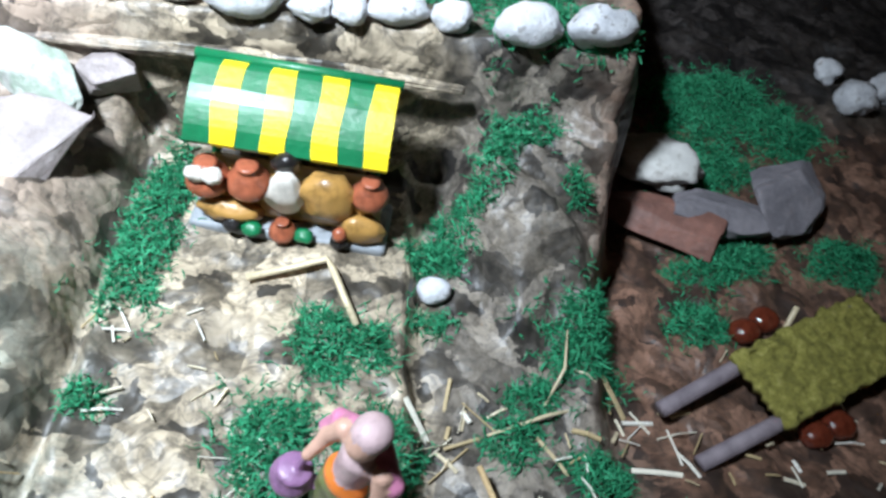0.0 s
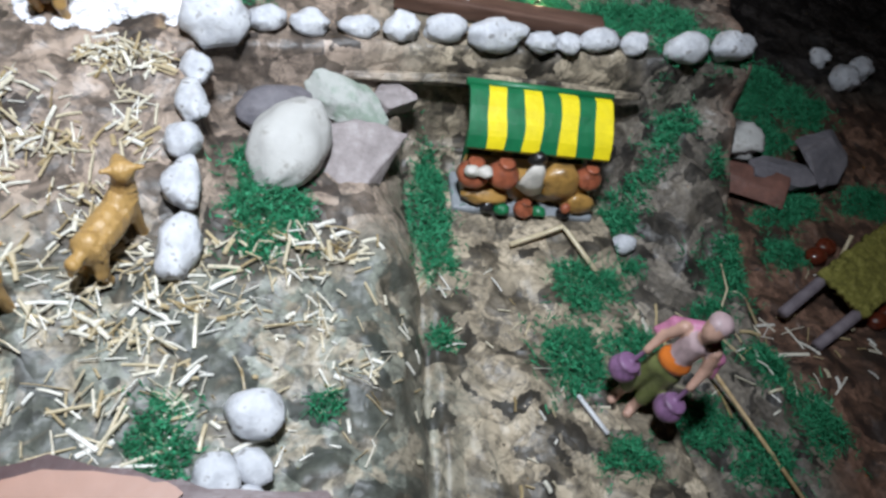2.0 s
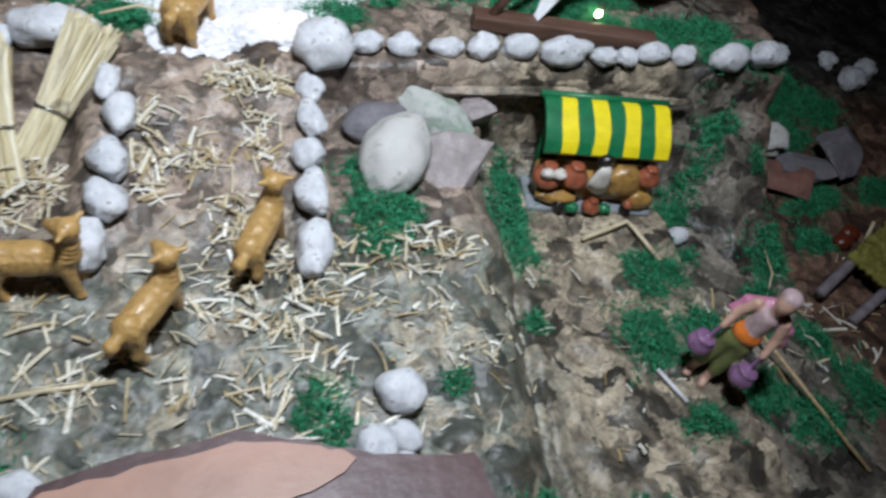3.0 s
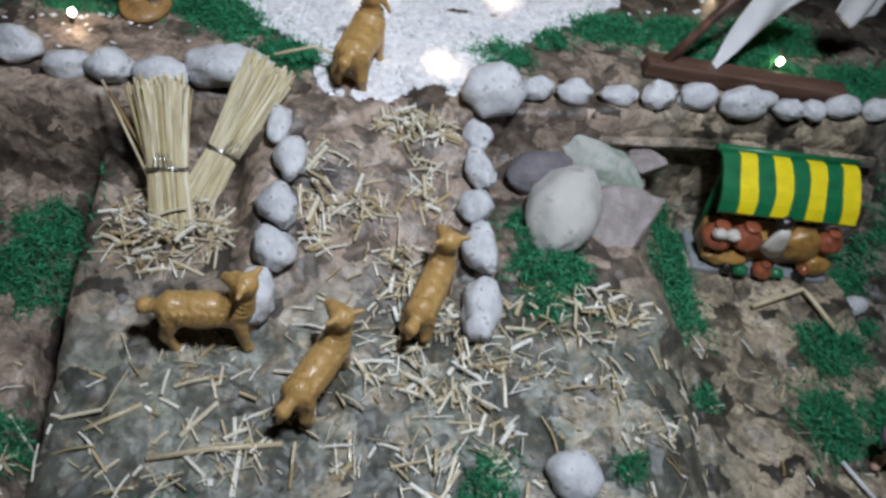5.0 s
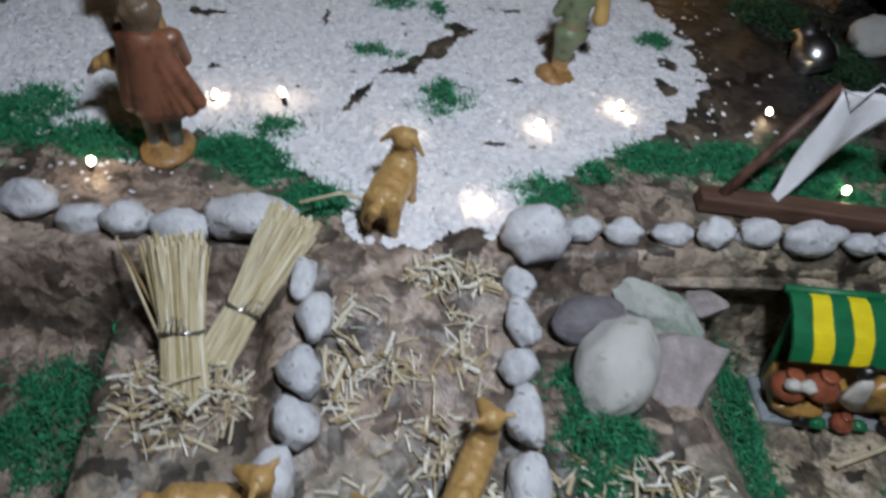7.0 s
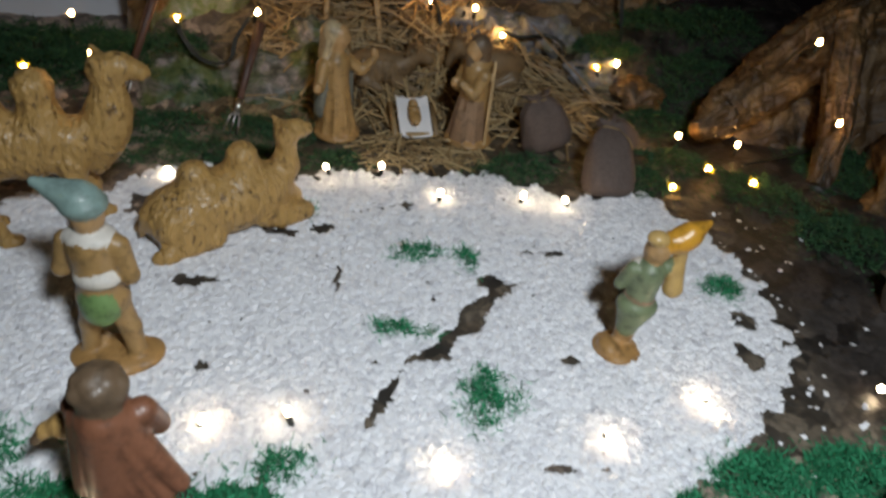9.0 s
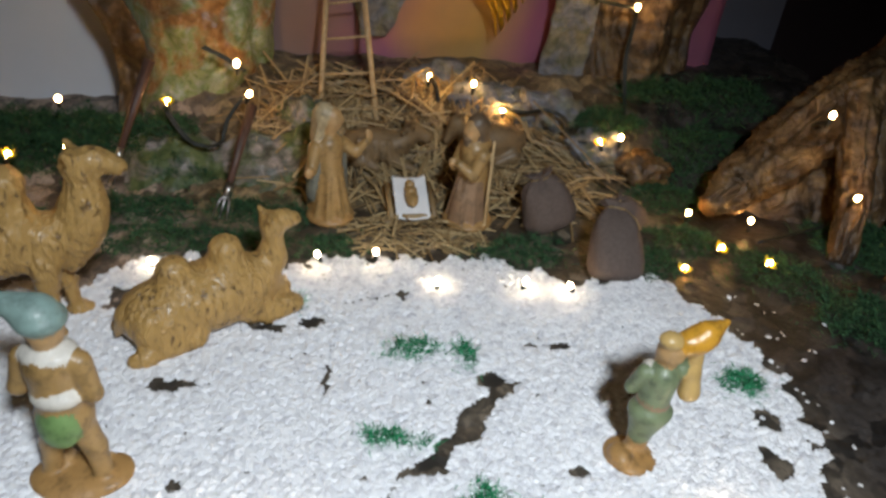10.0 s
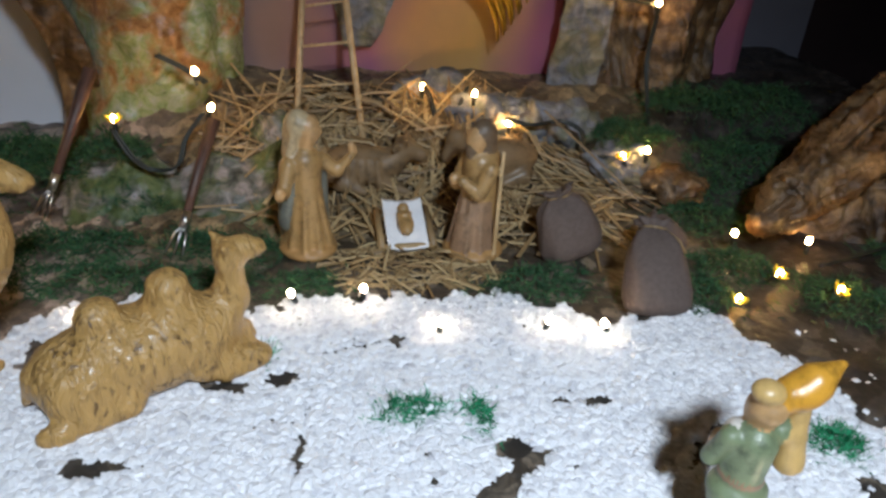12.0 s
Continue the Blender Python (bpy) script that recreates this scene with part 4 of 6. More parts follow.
def basket_carrier():
    mats = ["paleskin", "olive", "orange", "pinkc", "purple", "scarf"]
    prims = [("c", (0.6, 0.85, 0.3), 0.38, (0, 0.85, 0.4), 0.4, 0), ("c", (0.6, -0.85, 0.3), 0.38, (0, -0.85, 0.4), 0.4, 0), ("c", (0, 0.85, 0.5), 0.4, (0, 0.75, 1.9), 0.45, 0), ("c", (0, -0.85, 0.5), 0.4, (0, -0.75, 1.9), 0.45, 0), ("c", (0, 0.8, 1.9), 0.65, (0, 0.5, 5.0), 0.95, 1), ("c", (0, -0.8, 1.9), 0.65, (0, -0.5, 5.0), 0.95, 1), ("e", (0, 0, 5.4), (1.0, 1.25, 0.9), 1), ("e", (0.1, 0, 6.2), (1.05, 1.3, 1.0), 2)]
    prims += [("c", (0, 0, 6.8), 0.95, (0, 0, 8.3), 1.0, 5), ("c", (0.3, 0, 9.2), 0.5, (0.4, 0, 9.6), 0.5, 0), ("e", (0.45, 0, 10.2), (0.85, 0.8, 0.95), 0), ("e", (0.2, 0, 10.7), (0.95, 0.9, 0.7), 5)]
    for s in (-1, 1):
        prims += [("c", (0, s * 1.4, 8.6), 0.5, (0.1, s * 2.0, 7.2), 0.42, 0), ("c", (0.1, s * 2.0, 7.2), 0.4, (0.8, s * 2.1, 6.0), 0.3, 0), ("c", (-0.5, s * 0.4, 9.0), 0.55, (-0.3, s * 2.1, 8.2), 0.42, 3), ("c", (-0.3, s * 2.1, 8.2), 0.36, (-0.1, s * 2.6, 7.0), 0.28, 3),
                  ("e", (1.0, s * 2.3, 3.6), (1.15, 1.15, 1.0), 4), ("e", (1.0, s * 2.3, 4.35), (0.95, 0.95, 0.28), 4), ("c", (0.9, s * 2.2, 4.5), 0.2, (0.8, s * 2.1, 6.0), 0.18, 4)]
    slim = lambda p: (p[0], 0.8 * p[1], p[2])
    prims = [("c", slim(p[1]), 0.85 * p[2], slim(p[3]), 0.85 * p[4], p[5]) if p[0] == "c" else ("e", slim(p[1]), tuple(0.84 * r for r in p[2]), *p[3:]) for p in prims]
    return statuette("basket_carrier_figurine", prims, mats, (-0.022, 0.256, height(-0.022, 0.256)), 222, "painted figurine in orange sash carrying two purple baskets", "figurine", 0.0011, 0.002, lean=(-7, -8), size=1.05)


turbaned_man()
cloaked_man()
water_carrier()
kneeling_woman()
kneeling_man()
lying_ox()
lying_donkey()
basket_carrier()

# ---- stones ----


def stone(x, y, size, seed, label, group="", mat="pebble", turn=0.0, z=None, tilt=0.0, rough=0.12, name="stone", sink=0.75, subdiv=3):
    ob = finish(name, blob(seed, size, rough, subdiv), M[mat])
    zz = (height(x, y) if z is None else z) + size[2] * sink
    ob.matrix_basis = pose(x, y, zz, tilt, 0, turn)
    return tagged(ob, label, "stone", group)


ROW = [(-0.623, 0.538, 17, 12), (-0.589, 0.525, 14, 9), (-0.560, 0.523, 14, 11), (-0.525, 0.517, 17, 10), (-0.482, 0.522, 24, 16), (-0.294, 0.515, 20, 16), (-0.258, 0.523, 13, 8), (-0.227, 0.522, 14, 8), (-0.192, 0.520, 13, 8), (-0.161, 0.521, 12, 10), (-0.127, 0.523, 16, 10), (-0.086, 0.517, 21, 11), (-0.050, 0.514, 12, 8), (-0.028, 0.514, 10, 8), (0.001, 0.518, 15, 9), (0.034, 0.518, 11, 8), (0.078, 0.512, 19, 11), (0.122, 0.517, 19, 12)]
ROW += [(-0.660, 0.535, 18, 12), (-0.700, 0.530, 17, 11), (-0.742, 0.528, 18, 12)]
for i, (x, y, a, b) in enumerate(ROW):
    stone(x, y, (a * 0.00112, b * 0.00112, b * 0.00112), i + 1, "white rounded pebble in the row along the ledge", "pebbles along the ledge", turn=random.uniform(-14, 14), z=0.200, rough=0.2)
COLS = [(-0.307, 0.486, 11, 12), (-0.309, 0.455, 10, 18), (-0.314, 0.425, 12, 11), (-0.314, 0.394, 12, 20), (-0.317, 0.353, 14, 21),
        (-0.448, 0.480, 9, 15), (-0.440, 0.454, 12, 16), (-0.447, 0.421, 13, 16), (-0.449, 0.392, 14, 15), (-0.461, 0.361, 15, 17)]
for i, (x, y, a, b) in enumerate(COLS):
    stone(x, y, (a * 0.00098, b * 0.00104, a * 0.00092), 40 + i, "white pebble bordering the straw-strewn ramp", "pebbles along the ramp", turn=random.uniform(-12, 12), rough=0.2)
for i, (x, y, a, b, c) in enumerate([(-0.275, 0.245, 17, 15, 11), (-0.295, 0.213, 13, 15, 11), (-0.276, 0.218, 9, 13, 9), (-0.277, 0.200, 8, 11, 8), (-0.492, 0.216, 10, 14, 9)]):
    stone(x, y, (a * 0.001, b * 0.001, c * 0.001), 60 + i, "loose white pebble lying on straw-strewn paper", "loose white pebbles", turn=20 * i)
stone(0.035, 0.402, (0.011, 0.009, 0.008), 71, "small white pebble beside green moss")
stone(-0.571, 0.515, (0.004, 0.004, 0.004), 72, "tiny white pebble on dark paper", z=0.128)
stone(-0.246, 0.430, (0.027, 0.036, 0.022), 80, "large pale grey egg-shaped stone leaning on rocks", mat="boulder", turn=-26, rough=0.07, name="boulder", z=0.158, tilt=22, subdiv=4)
stone(-0.252, 0.476, (0.028, 0.019, 0.015), 81, "dark purple-grey flat stone behind a pale boulder", mat="slate", turn=10, rough=0.1, name="boulder", z=0.155, subdiv=4)


def rock(x, y, z, size, seed, mat, turn, tilt, label, cuts=9):
    ob = finish("rock", shard(seed, size, cuts), M[mat], False)
    ob.matrix_basis = pose(x, y, z, tilt[0], tilt[1], turn)
    return tagged(ob, label, "rock")


rock(-0.202, 0.482, 0.168, (0.035, 0.018, 0.012), 5, "greenrock", -40, (18, 0), "pale green-white rough rock leaning on a boulder")
rock(-0.207, 0.436, 0.155, (0.038, 0.031, 0.011), 8, "pinkrock", -20, (16, 6), "flat pinkish grey angular rock beside boulder")
rock(-0.168, 0.492, 0.165, (0.018, 0.012, 0.01), 12, "pinkrock", 20, (20, 0), "small brown angular rock against the ledge")
stone(0.213, 0.548, (0.036, 0.021, 0.018), 83, "whitish weathered stone among dark slabs", mat="boulder", turn=-25, z=0.062, name="boulder", subdiv=4, rough=0.28)
rock(0.208, 0.492, 0.068, (0.044, 0.019, 0.008), 21, "redslab", -28, (10, 0), "red-brown flat slab of rock")
rock(0.262, 0.500, 0.070, (0.044, 0.019, 0.010), 24, "slate", -12, (8, 5), "grey flat slab of rock")
rock(0.314, 0.514, 0.078, (0.034, 0.030, 0.009), 29, "slate", 12, (22, 0), "dark purple-grey slab of rock")

stone(0.118, 0.812, (0.030, 0.022, 0.020), 85, "pinkish white weathered stone beside the jug", mat="boulder", turn=30, rough=0.25, name="boulder")
for i, (x, y, a) in enumerate(((0.43, 0.655, 0.022), (0.47, 0.68, 0.018), (0.42, 0.70, 0.016))):
    stone(x, y, (a, 0.8 * a, 0.7 * a), 90 + i, "pale weathered stone on the dark low ground", "pale stones on the low ground", turn=35 * i, rough=0.22)

# ---- gravel ----


def bare(x, y):
    """Where the gravel leaves the dark bed open."""
    n = noise.noise(Vector((x * 42, y * 42, 3.0))) + 0.5 * noise.noise(Vector((x * 110, y * 110, 5.0)))
    streak = lambda x0, y0, x1, y1, w: abs((x - x0) * (y1 - y0) - (y - y0) * (x1 - x0)) / math.hypot(x1 - x0, y1 - y0) < w * (1 + n) and min(y0, y1) < y < max(y0, y1)
    if streak(-0.425, 0.655, -0.388, 0.722, 0.006) or streak(-0.378, 0.712, -0.306, 0.798, 0.011) or streak(-0.442, 0.775, -0.438, 0.84, 0.0028) or streak(-0.222, 0.775, -0.188, 0.812, 0.006) or streak(-0.43, 0.89, -0.37, 0.907, 0.003):
        return True
    for cx, cy, rx, ry in ((-0.552, 0.801, 0.022, 0.006), (-0.603, 0.895, 0.012, 0.014), (-0.473, 0.866, 0.028, 0.010), (-0.318, 0.786, 0.013, 0.016), (-0.293, 0.783, 0.008, 0.008), (-0.276, 0.714, 0.010, 0.005), (-0.378, 0.905, 0.005, 0.008), (-0.284, 0.838, 0.007, 0.006), (-0.261, 0.836, 0.010, 0.006), (-0.308, 0.622, 0.012, 0.004), (-0.276, 0.624, 0.008, 0.007), (-0.470, 0.626, 0.014, 0.005), (-0.141, 0.712, 0.012, 0.012), (-0.126, 0.755, 0.010, 0.014), (-0.404, 0.524, 0.008, 0.008), (-0.367, 0.776, 0.006, 0.003), (-0.530, 0.712, 0.006, 0.005)):
        if ((x - cx) / rx) ** 2 + ((y - cy) / ry) ** 2 < 1 + 2.6 * n:
            return True
    return n > 0.74


def gravelled(x, y):
    w = 0.018 * noise.noise(Vector((x * 30, y * 30, 1.0))) + 0.016 * noise.noise(Vector((x * 90, y * 90, 2.0)))
    left = -0.715 + 0.15 * max(0.72 - y, 0)
    right = np.interp(y, [0.5, 0.6, 0.68, 0.75, 0.84, 0.95], [-0.30, -0.215, -0.125, -0.092, -0.10, -0.16])
    front = np.interp(x, [-0.72, -0.62, -0.50, -0.44, -0.41, -0.31, -0.25, -0.1], [0.66, 0.62, 0.625, 0.575, 0.512, 0.53, 0.59, 0.68])
    back = np.interp(x, [-0.72, -0.64, -0.59, -0.48, -0.42, -0.30, -0.23, -0.15, -0.12], [0.90, 0.915, 0.965, 0.938, 0.958, 0.955, 0.915, 0.925, 0.88])
    return left + w < x < right + w and front + w < y < back + w


def build_gravel():
    rnd = random.Random(4)
    verts, faces = [], []
    shapes = []
    for _ in range(12):
        pts = [Vector((sx * rnd.uniform(0.7, 1.25), sy * rnd.uniform(0.7, 1.25), sz * rnd.uniform(0.35, 0.6))) for sx, sy, sz in ((1, 0.25, 0.2), (-0.25, 1, 0), (-1, -0.2, 0.25), (0.2, -1, 0), (0.2, 0.1, 0.8), (-0.1, 0, -0.7))]
        shapes.append(pts)
    tris = [(0, 1, 4), (1, 2, 4), (2, 3, 4), (3, 0, 4), (1, 0, 5), (2, 1, 5), (3, 2, 5), (0, 3, 5)]
    placed = 0
    while placed < 100000:
        x, y = rnd.uniform(-0.75, -0.06), rnd.uniform(0.5, 0.98)
        placed += 1
        if not gravelled(x, y) or bare(x, y):
            continue
        r = rnd.uniform(0.0022, 0.0042)
        m = pose(x, y, height(x, y) + r * rnd.uniform(0.2, 0.75), rnd.uniform(-20, 20), rnd.uniform(-20, 20), rnd.uniform(0, 360))
        k = len(verts)
        verts += [tuple(m @ (p * r)) for p in rnd.choice(shapes)]
        faces += [(a + k, b + k, c + k) for a, b, c in tris]
    for _ in range(130):
        x, y = rnd.gauss(-0.09, 0.035), rnd.uniform(0.58, 0.9)
        if rnd.random() < 0.25:
            x, y = rnd.uniform(-0.66, -0.5), rnd.uniform(0.55, 0.6)
        r = rnd.uniform(0.0014, 0.0028)
        m = pose(x, y, height(x, y) + r * 0.4, rnd.uniform(-30, 30), 0, rnd.uniform(0, 360))
        k = len(verts)
        verts += [tuple(m @ (p * r)) for p in rnd.choice(shapes)]
        faces += [(a + k, b + k, c + k) for a, b, c in tris]
    ob = raw("gravel", verts, faces, M["gravel"])
    tagged(ob, "white marble gravel with bare dark patches", "gravel", kind="stuff")


build_gravel()

# ---- moss ----


def moss(x, y, rx, ry, turn=0, seed=0, high=0.012, z=None, mat="moss", label="tuft of bright green dyed moss", density=1.0):
    rnd = random.Random(seed * 13 + 5)
    rx, ry, high = 1.15 * rx, 1.15 * ry, 1.35 * high
    verts, faces = [], []
    count = int(min(3200, max(160, rx * ry * 1e6 * 1.5 * density)))
    ct, st = math.cos(radians(turn)), math.sin(radians(turn))
    made = 0
    while made < count:
        u, v = rnd.uniform(-1.15, 1.15), rnd.uniform(-1.15, 1.15)
        r = math.hypot(u, v)
        edge = 0.82 + 0.5 * noise.noise(Vector((u * 1.8 + seed, v * 1.8, 0)))
        if r > edge and rnd.random() > 0.06:
            made += 0.2
            continue
        made += 1
        px, py = x + u * rx * ct - v * ry * st, y + u * rx * st + v * ry * ct
        g = height(px, py) if z is None else z
        top = high * max(0.15, 1 - (r / max(edge, 0.2)) ** 2) * (0.7 + 0.6 * noise.noise(Vector((px * 90, py * 90, seed))))
        p = Vector((px, py, g + rnd.uniform(-0.001, max(0.001, top))))
        d = Vector((rnd.gauss(0, 1), rnd.gauss(0, 1), rnd.gauss(0.25, 0.6))).normalized()
        w = rnd.uniform(0.0003, 0.00062)
        k = len(verts)
        side = d.cross(Vector((rnd.random(), rnd.random(), 1))).normalized() * w
        lift = d.cross(side).normalized() * w
        for i in range(4):
            f = 1 - 0.2 * i
            verts += [tuple(p + side * f), tuple(p - side * 0.5 * f + lift * f), tuple(p - side * 0.5 * f - lift * f)]
            p = p + d * rnd.uniform(0.0018, 0.0038)
            d = (d + Vector((rnd.gauss(0, 0.55), rnd.gauss(0, 0.55), rnd.gauss(-0.05, 0.5)))).normalized()
        for i in range(3):
            a = k + 3 * i
            for q in range(3):
                faces.append((a + q, a + (q + 1) % 3, a + 3 + (q + 1) % 3, a + 3 + q))
    ob = raw("moss_tuft", verts, faces, M[mat])
    return tagged(ob, label, "moss", "moss tufts")


FRONT_MOSS = [(-0.134, 0.424, 0.019, 0.058, -6), (-0.022, 0.352, 0.03, 0.022, 0), (-0.145, 0.312, 0.01, 0.01, 0), (-0.050, 0.290, 0.026, 0.03, 0), (0.002, 0.286, 0.024, 0.028, 0), (0.034, 0.380, 0.014, 0.009, 0), (0.085, 0.482, 0.024, 0.012, 10), (0.066, 0.462, 0.011, 0.022, -25), (0.046, 0.440, 0.016, 0.022, -25), (0.034, 0.425, 0.02, 0.014, 0), (0.127, 0.374, 0.026, 0.03, 30), (0.080, 0.309, 0.016, 0.016, 0), (0.128, 0.286, 0.02, 0.022, 0), (0.255, 0.463, 0.04, 0.02, 18)]
FRONT_MOSS += [(0.30, 0.655, 0.05, 0.04, 0), (0.345, 0.61, 0.04, 0.03, 20), (0.10, 0.527, 0.012, 0.016, 0), (0.262, 0.605, 0.045, 0.055, 0), (0.225, 0.408, 0.022, 0.018, 0), (0.355, 0.472, 0.03, 0.02, 0), (0.275, 0.560, 0.03, 0.02, 0), (0.12, 0.45, 0.008, 0.009, 0), (0.095, 0.335, 0.018, 0.012, 20), (0.05, 0.24, 0.025, 0.02, 0), (0.09, 0.21, 0.03, 0.02, 0), (0.15, 0.235, 0.02, 0.03, 0), (-0.03, 0.215, 0.02, 0.014, 0), (0.065, 0.515, 0.008, 0.02, 0), (0.13, 0.53, 0.02, 0.02, 0), (-0.606, 0.432, 0.034, 0.042, 0), (-0.264, 0.394, 0.027, 0.042, 0)]
FRONT_MOSS += [(-0.324, 0.236, 0.018, 0.024, 0), (-0.54, 0.205, 0.045, 0.028, 15), (-0.235, 0.250, 0.01, 0.008, 0), (-0.61, 0.30, 0.02, 0.02, 0), (-0.19, 0.16, 0.02, 0.016, 0), (-0.12, 0.15, 0.03, 0.02, 0)]
for i, (x, y, rx, ry, turn) in enumerate(FRONT_MOSS):
    moss(x, y, rx, ry, turn, i, 0.02 if abs(x + 0.606) < 0.001 or abs(x + 0.264) < 0.001 else 0.013)
BACK_MOSS = [(-0.442, 0.553, 0.030, 0.02, 0), (-0.495, 0.598, 0.042, 0.024, -25), (-0.600, 0.613, 0.042, 0.018, -8), (-0.655, 0.64, 0.045, 0.03, 0), (-0.343, 0.678, 0.022, 0.024, -30), (-0.280, 0.566, 0.026, 0.018, 0), (-0.232, 0.592, 0.016, 0.012, 0), (-0.176, 0.610, 0.035, 0.02, 0), (-0.06, 0.580, 0.05, 0.022, 0), (-0.113, 0.612, 0.035, 0.022, 0), (-0.474, 0.632, 0.02, 0.014, 0), (-0.377, 0.832, 0.022, 0.014, 0), (-0.335, 0.825, 0.009, 0.016, 0), (-0.398, 0.743, 0.026, 0.008, -10)]
BACK_MOSS += [(-0.126, 0.788, 0.02, 0.016, -20), (-0.700, 0.62, 0.04, 0.03, 0), (-0.02, 0.62, 0.04, 0.025, 0), (0.03, 0.56, 0.04, 0.02, 0), (0.085, 0.56, 0.03, 0.02, 0), (-0.465, 0.89, 0.006, 0.012, 0)]
for i, (x, y, rx, ry, turn) in enumerate(BACK_MOSS):
    moss(x, y, rx, ry, turn, 50 + i, 0.011, density=1.2, label="tuft of green moss on the gravel edge")
STABLE_MOSS = [(-0.69, 1.00, 0.06, 0.035, 0), (-0.585, 0.985, 0.05, 0.022, 0), (-0.515, 0.985, 0.035, 0.022, 0), (-0.44, 0.975, 0.03, 0.018, 0), (-0.265, 0.968, 0.05, 0.022, 0), (-0.14, 0.945, 0.03, 0.025, 0), (-0.095, 0.985, 0.04, 0.03, 0), (-0.02, 0.93, 0.05, 0.035, -30), (0.03, 0.86, 0.05, 0.04, -30), (0.06, 0.77, 0.04, 0.05, 0), (-0.09, 1.07, 0.05, 0.03, 0), (-0.03, 1.13, 0.06, 0.04, 0), (0.03, 1.2, 0.06, 0.04, 0), (-0.60, 1.10, 0.035, 0.025, 0)]
STABLE_MOSS += [(-0.76, 1.14, 0.07, 0.05, 0), (-0.85, 1.1, 0.07, 0.06, 0), (-0.80, 1.0, 0.06, 0.06, 0), (-0.82, 0.86, 0.06, 0.07, 0), (-0.8, 0.72, 0.05, 0.06, 0), (0.10, 0.98, 0.05, 0.06, 0)]
for i, (x, y, rx, ry, turn) in enumerate(STABLE_MOSS):
    moss(x, y, rx, ry, turn, 90 + i, 0.016, mat="moss_dark", label="mound of dark green moss round the stable", density=0.42)

# ---- straw ----


def straw_patch(x, y, rx, ry, count, seed, lengths=(0.004, 0.024), width=(0.0004, 0.0012), pile=0.004, mat="straw", name="loose_straw", label="scatter of short cut straw", turn=None):
    rnd = random.Random(seed)
    verts, faces = [], []
    for _ in range(count):
        r, a = math.sqrt(rnd.random()), rnd.uniform(0, 2 * math.pi)
        px, py = x + rx * r * math.cos(a), y + ry * r * math.sin(a)
        half = (lengths[0] + (lengths[1] - lengths[0]) * rnd.random() ** 1.6) / 2
        yaw = rnd.uniform(0, math.pi) if turn is None else rnd.gauss(radians(turn), 0.35)
        d = Vector((math.cos(yaw), math.sin(yaw), 0))
        z0 = height(px - d.x * half, py - d.y * half)
        z1 = height(px + d.x * half, py + d.y * half)
        up = 0.0012 + abs(rnd.gauss(0, 1)) * pile * (1 - r)
        tip = rnd.gauss(0, 0.12) * half
        w, h = rnd.uniform(*width) * rnd.choice((0.5, 0.8, 1.0, 1.4)), rnd.uniform(0.0003, 0.0007)
        s = Vector((-d.y, d.x, 0)) * w
        bend = rnd.gauss(0, 0.1) * half
        k = len(verts)
        mid = max(0.5 * (z0 + z1), height(px, py))
        for f, zz in ((-1, z0 - tip), (0, mid + abs(bend)), (1, z1 + tip)):
            c = Vector((px, py, zz + up)) + d * half * f + s * (bend * 40 if f == 0 else 0)
            verts += [tuple(c - s + Vector((0, 0, -h))), tuple(c + s + Vector((0, 0, -h))), tuple(c + s * 0.6 + Vector((0, 0, h))), tuple(c - s * 0.6 + Vector((0, 0, h)))]
        for i in (0, 4):
            b = k + i
            faces += [(b, b + 4, b + 5, b + 1), (b + 1, b + 5, b + 6, b + 2), (b + 2, b + 6, b + 7, b + 3), (b + 3, b + 7, b + 4, b)]
        faces += [(k, k + 1, k + 2, k + 3), (k + 8, k + 11, k + 10, k + 9)]
    ob = raw(name, verts, faces, M[mat])
    return tagged(ob, label, "straw", kind="stuff")


straw_patch(-0.39, 0.28, 0.17, 0.075, 170, 1, (0.003, 0.018), (0.0003, 0.0010))
straw_patch(-0.40, 0.26, 0.15, 0.06, 14, 54, (0.022, 0.034), (0.0008, 0.0012), label="few long pale straws")
straw_patch(-0.27, 0.30, 0.11, 0.08, 90, 2, (0.003, 0.017), (0.0003, 0.0010))
straw_patch(-0.13, 0.26, 0.10, 0.10, 34, 3, lengths=(0.004, 0.017))
for k, (cx, cy) in enumerate(((-0.47, 0.27), (-0.44, 0.30), (-0.40, 0.27), (-0.385, 0.315), (-0.36, 0.25), (-0.33, 0.29), (-0.30, 0.32), (-0.31, 0.265), (-0.24, 0.30), (-0.215, 0.27))):
    straw_patch(cx, cy, 0.022, 0.016, 18, 200 + k, (0.004, 0.024), (0.0003, 0.0012), 0.004, label="small clump of cut straw")
straw_patch(-0.345, 0.325, 0.04, 0.035, 102, 4, pile=0.007)
straw_patch(-0.38, 0.425, 0.055, 0.05, 50, 5)
straw_patch(-0.395, 0.425, 0.020, 0.010, 40, 51, pile=0.005, label="small clump of cut straw")
straw_patch(-0.345, 0.44, 0.014, 0.026, 26, 52, (0.008, 0.022), pile=0.003, label="small clump of cut straw")
straw_patch(-0.422, 0.435, 0.012, 0.042, 60, 6, pile=0.006)
straw_patch(-0.352, 0.487, 0.032, 0.012, 111, 7, pile=0.009, label="small heap of cut straw at the top of the ramp")
straw_patch(-0.385, 0.36, 0.05, 0.03, 40, 8, pile=0.005)
straw_patch(-0.365, 0.375, 0.024, 0.024, 60, 53, pile=0.006, label="small clump of cut straw")
straw_patch(-0.520, 0.422, 0.042, 0.036, 241, 9, pile=0.012, label="heap of cut straw at the foot of the sheaf")
straw_patch(-0.25, 0.355, 0.06, 0.025, 111, 10, pile=0.006)
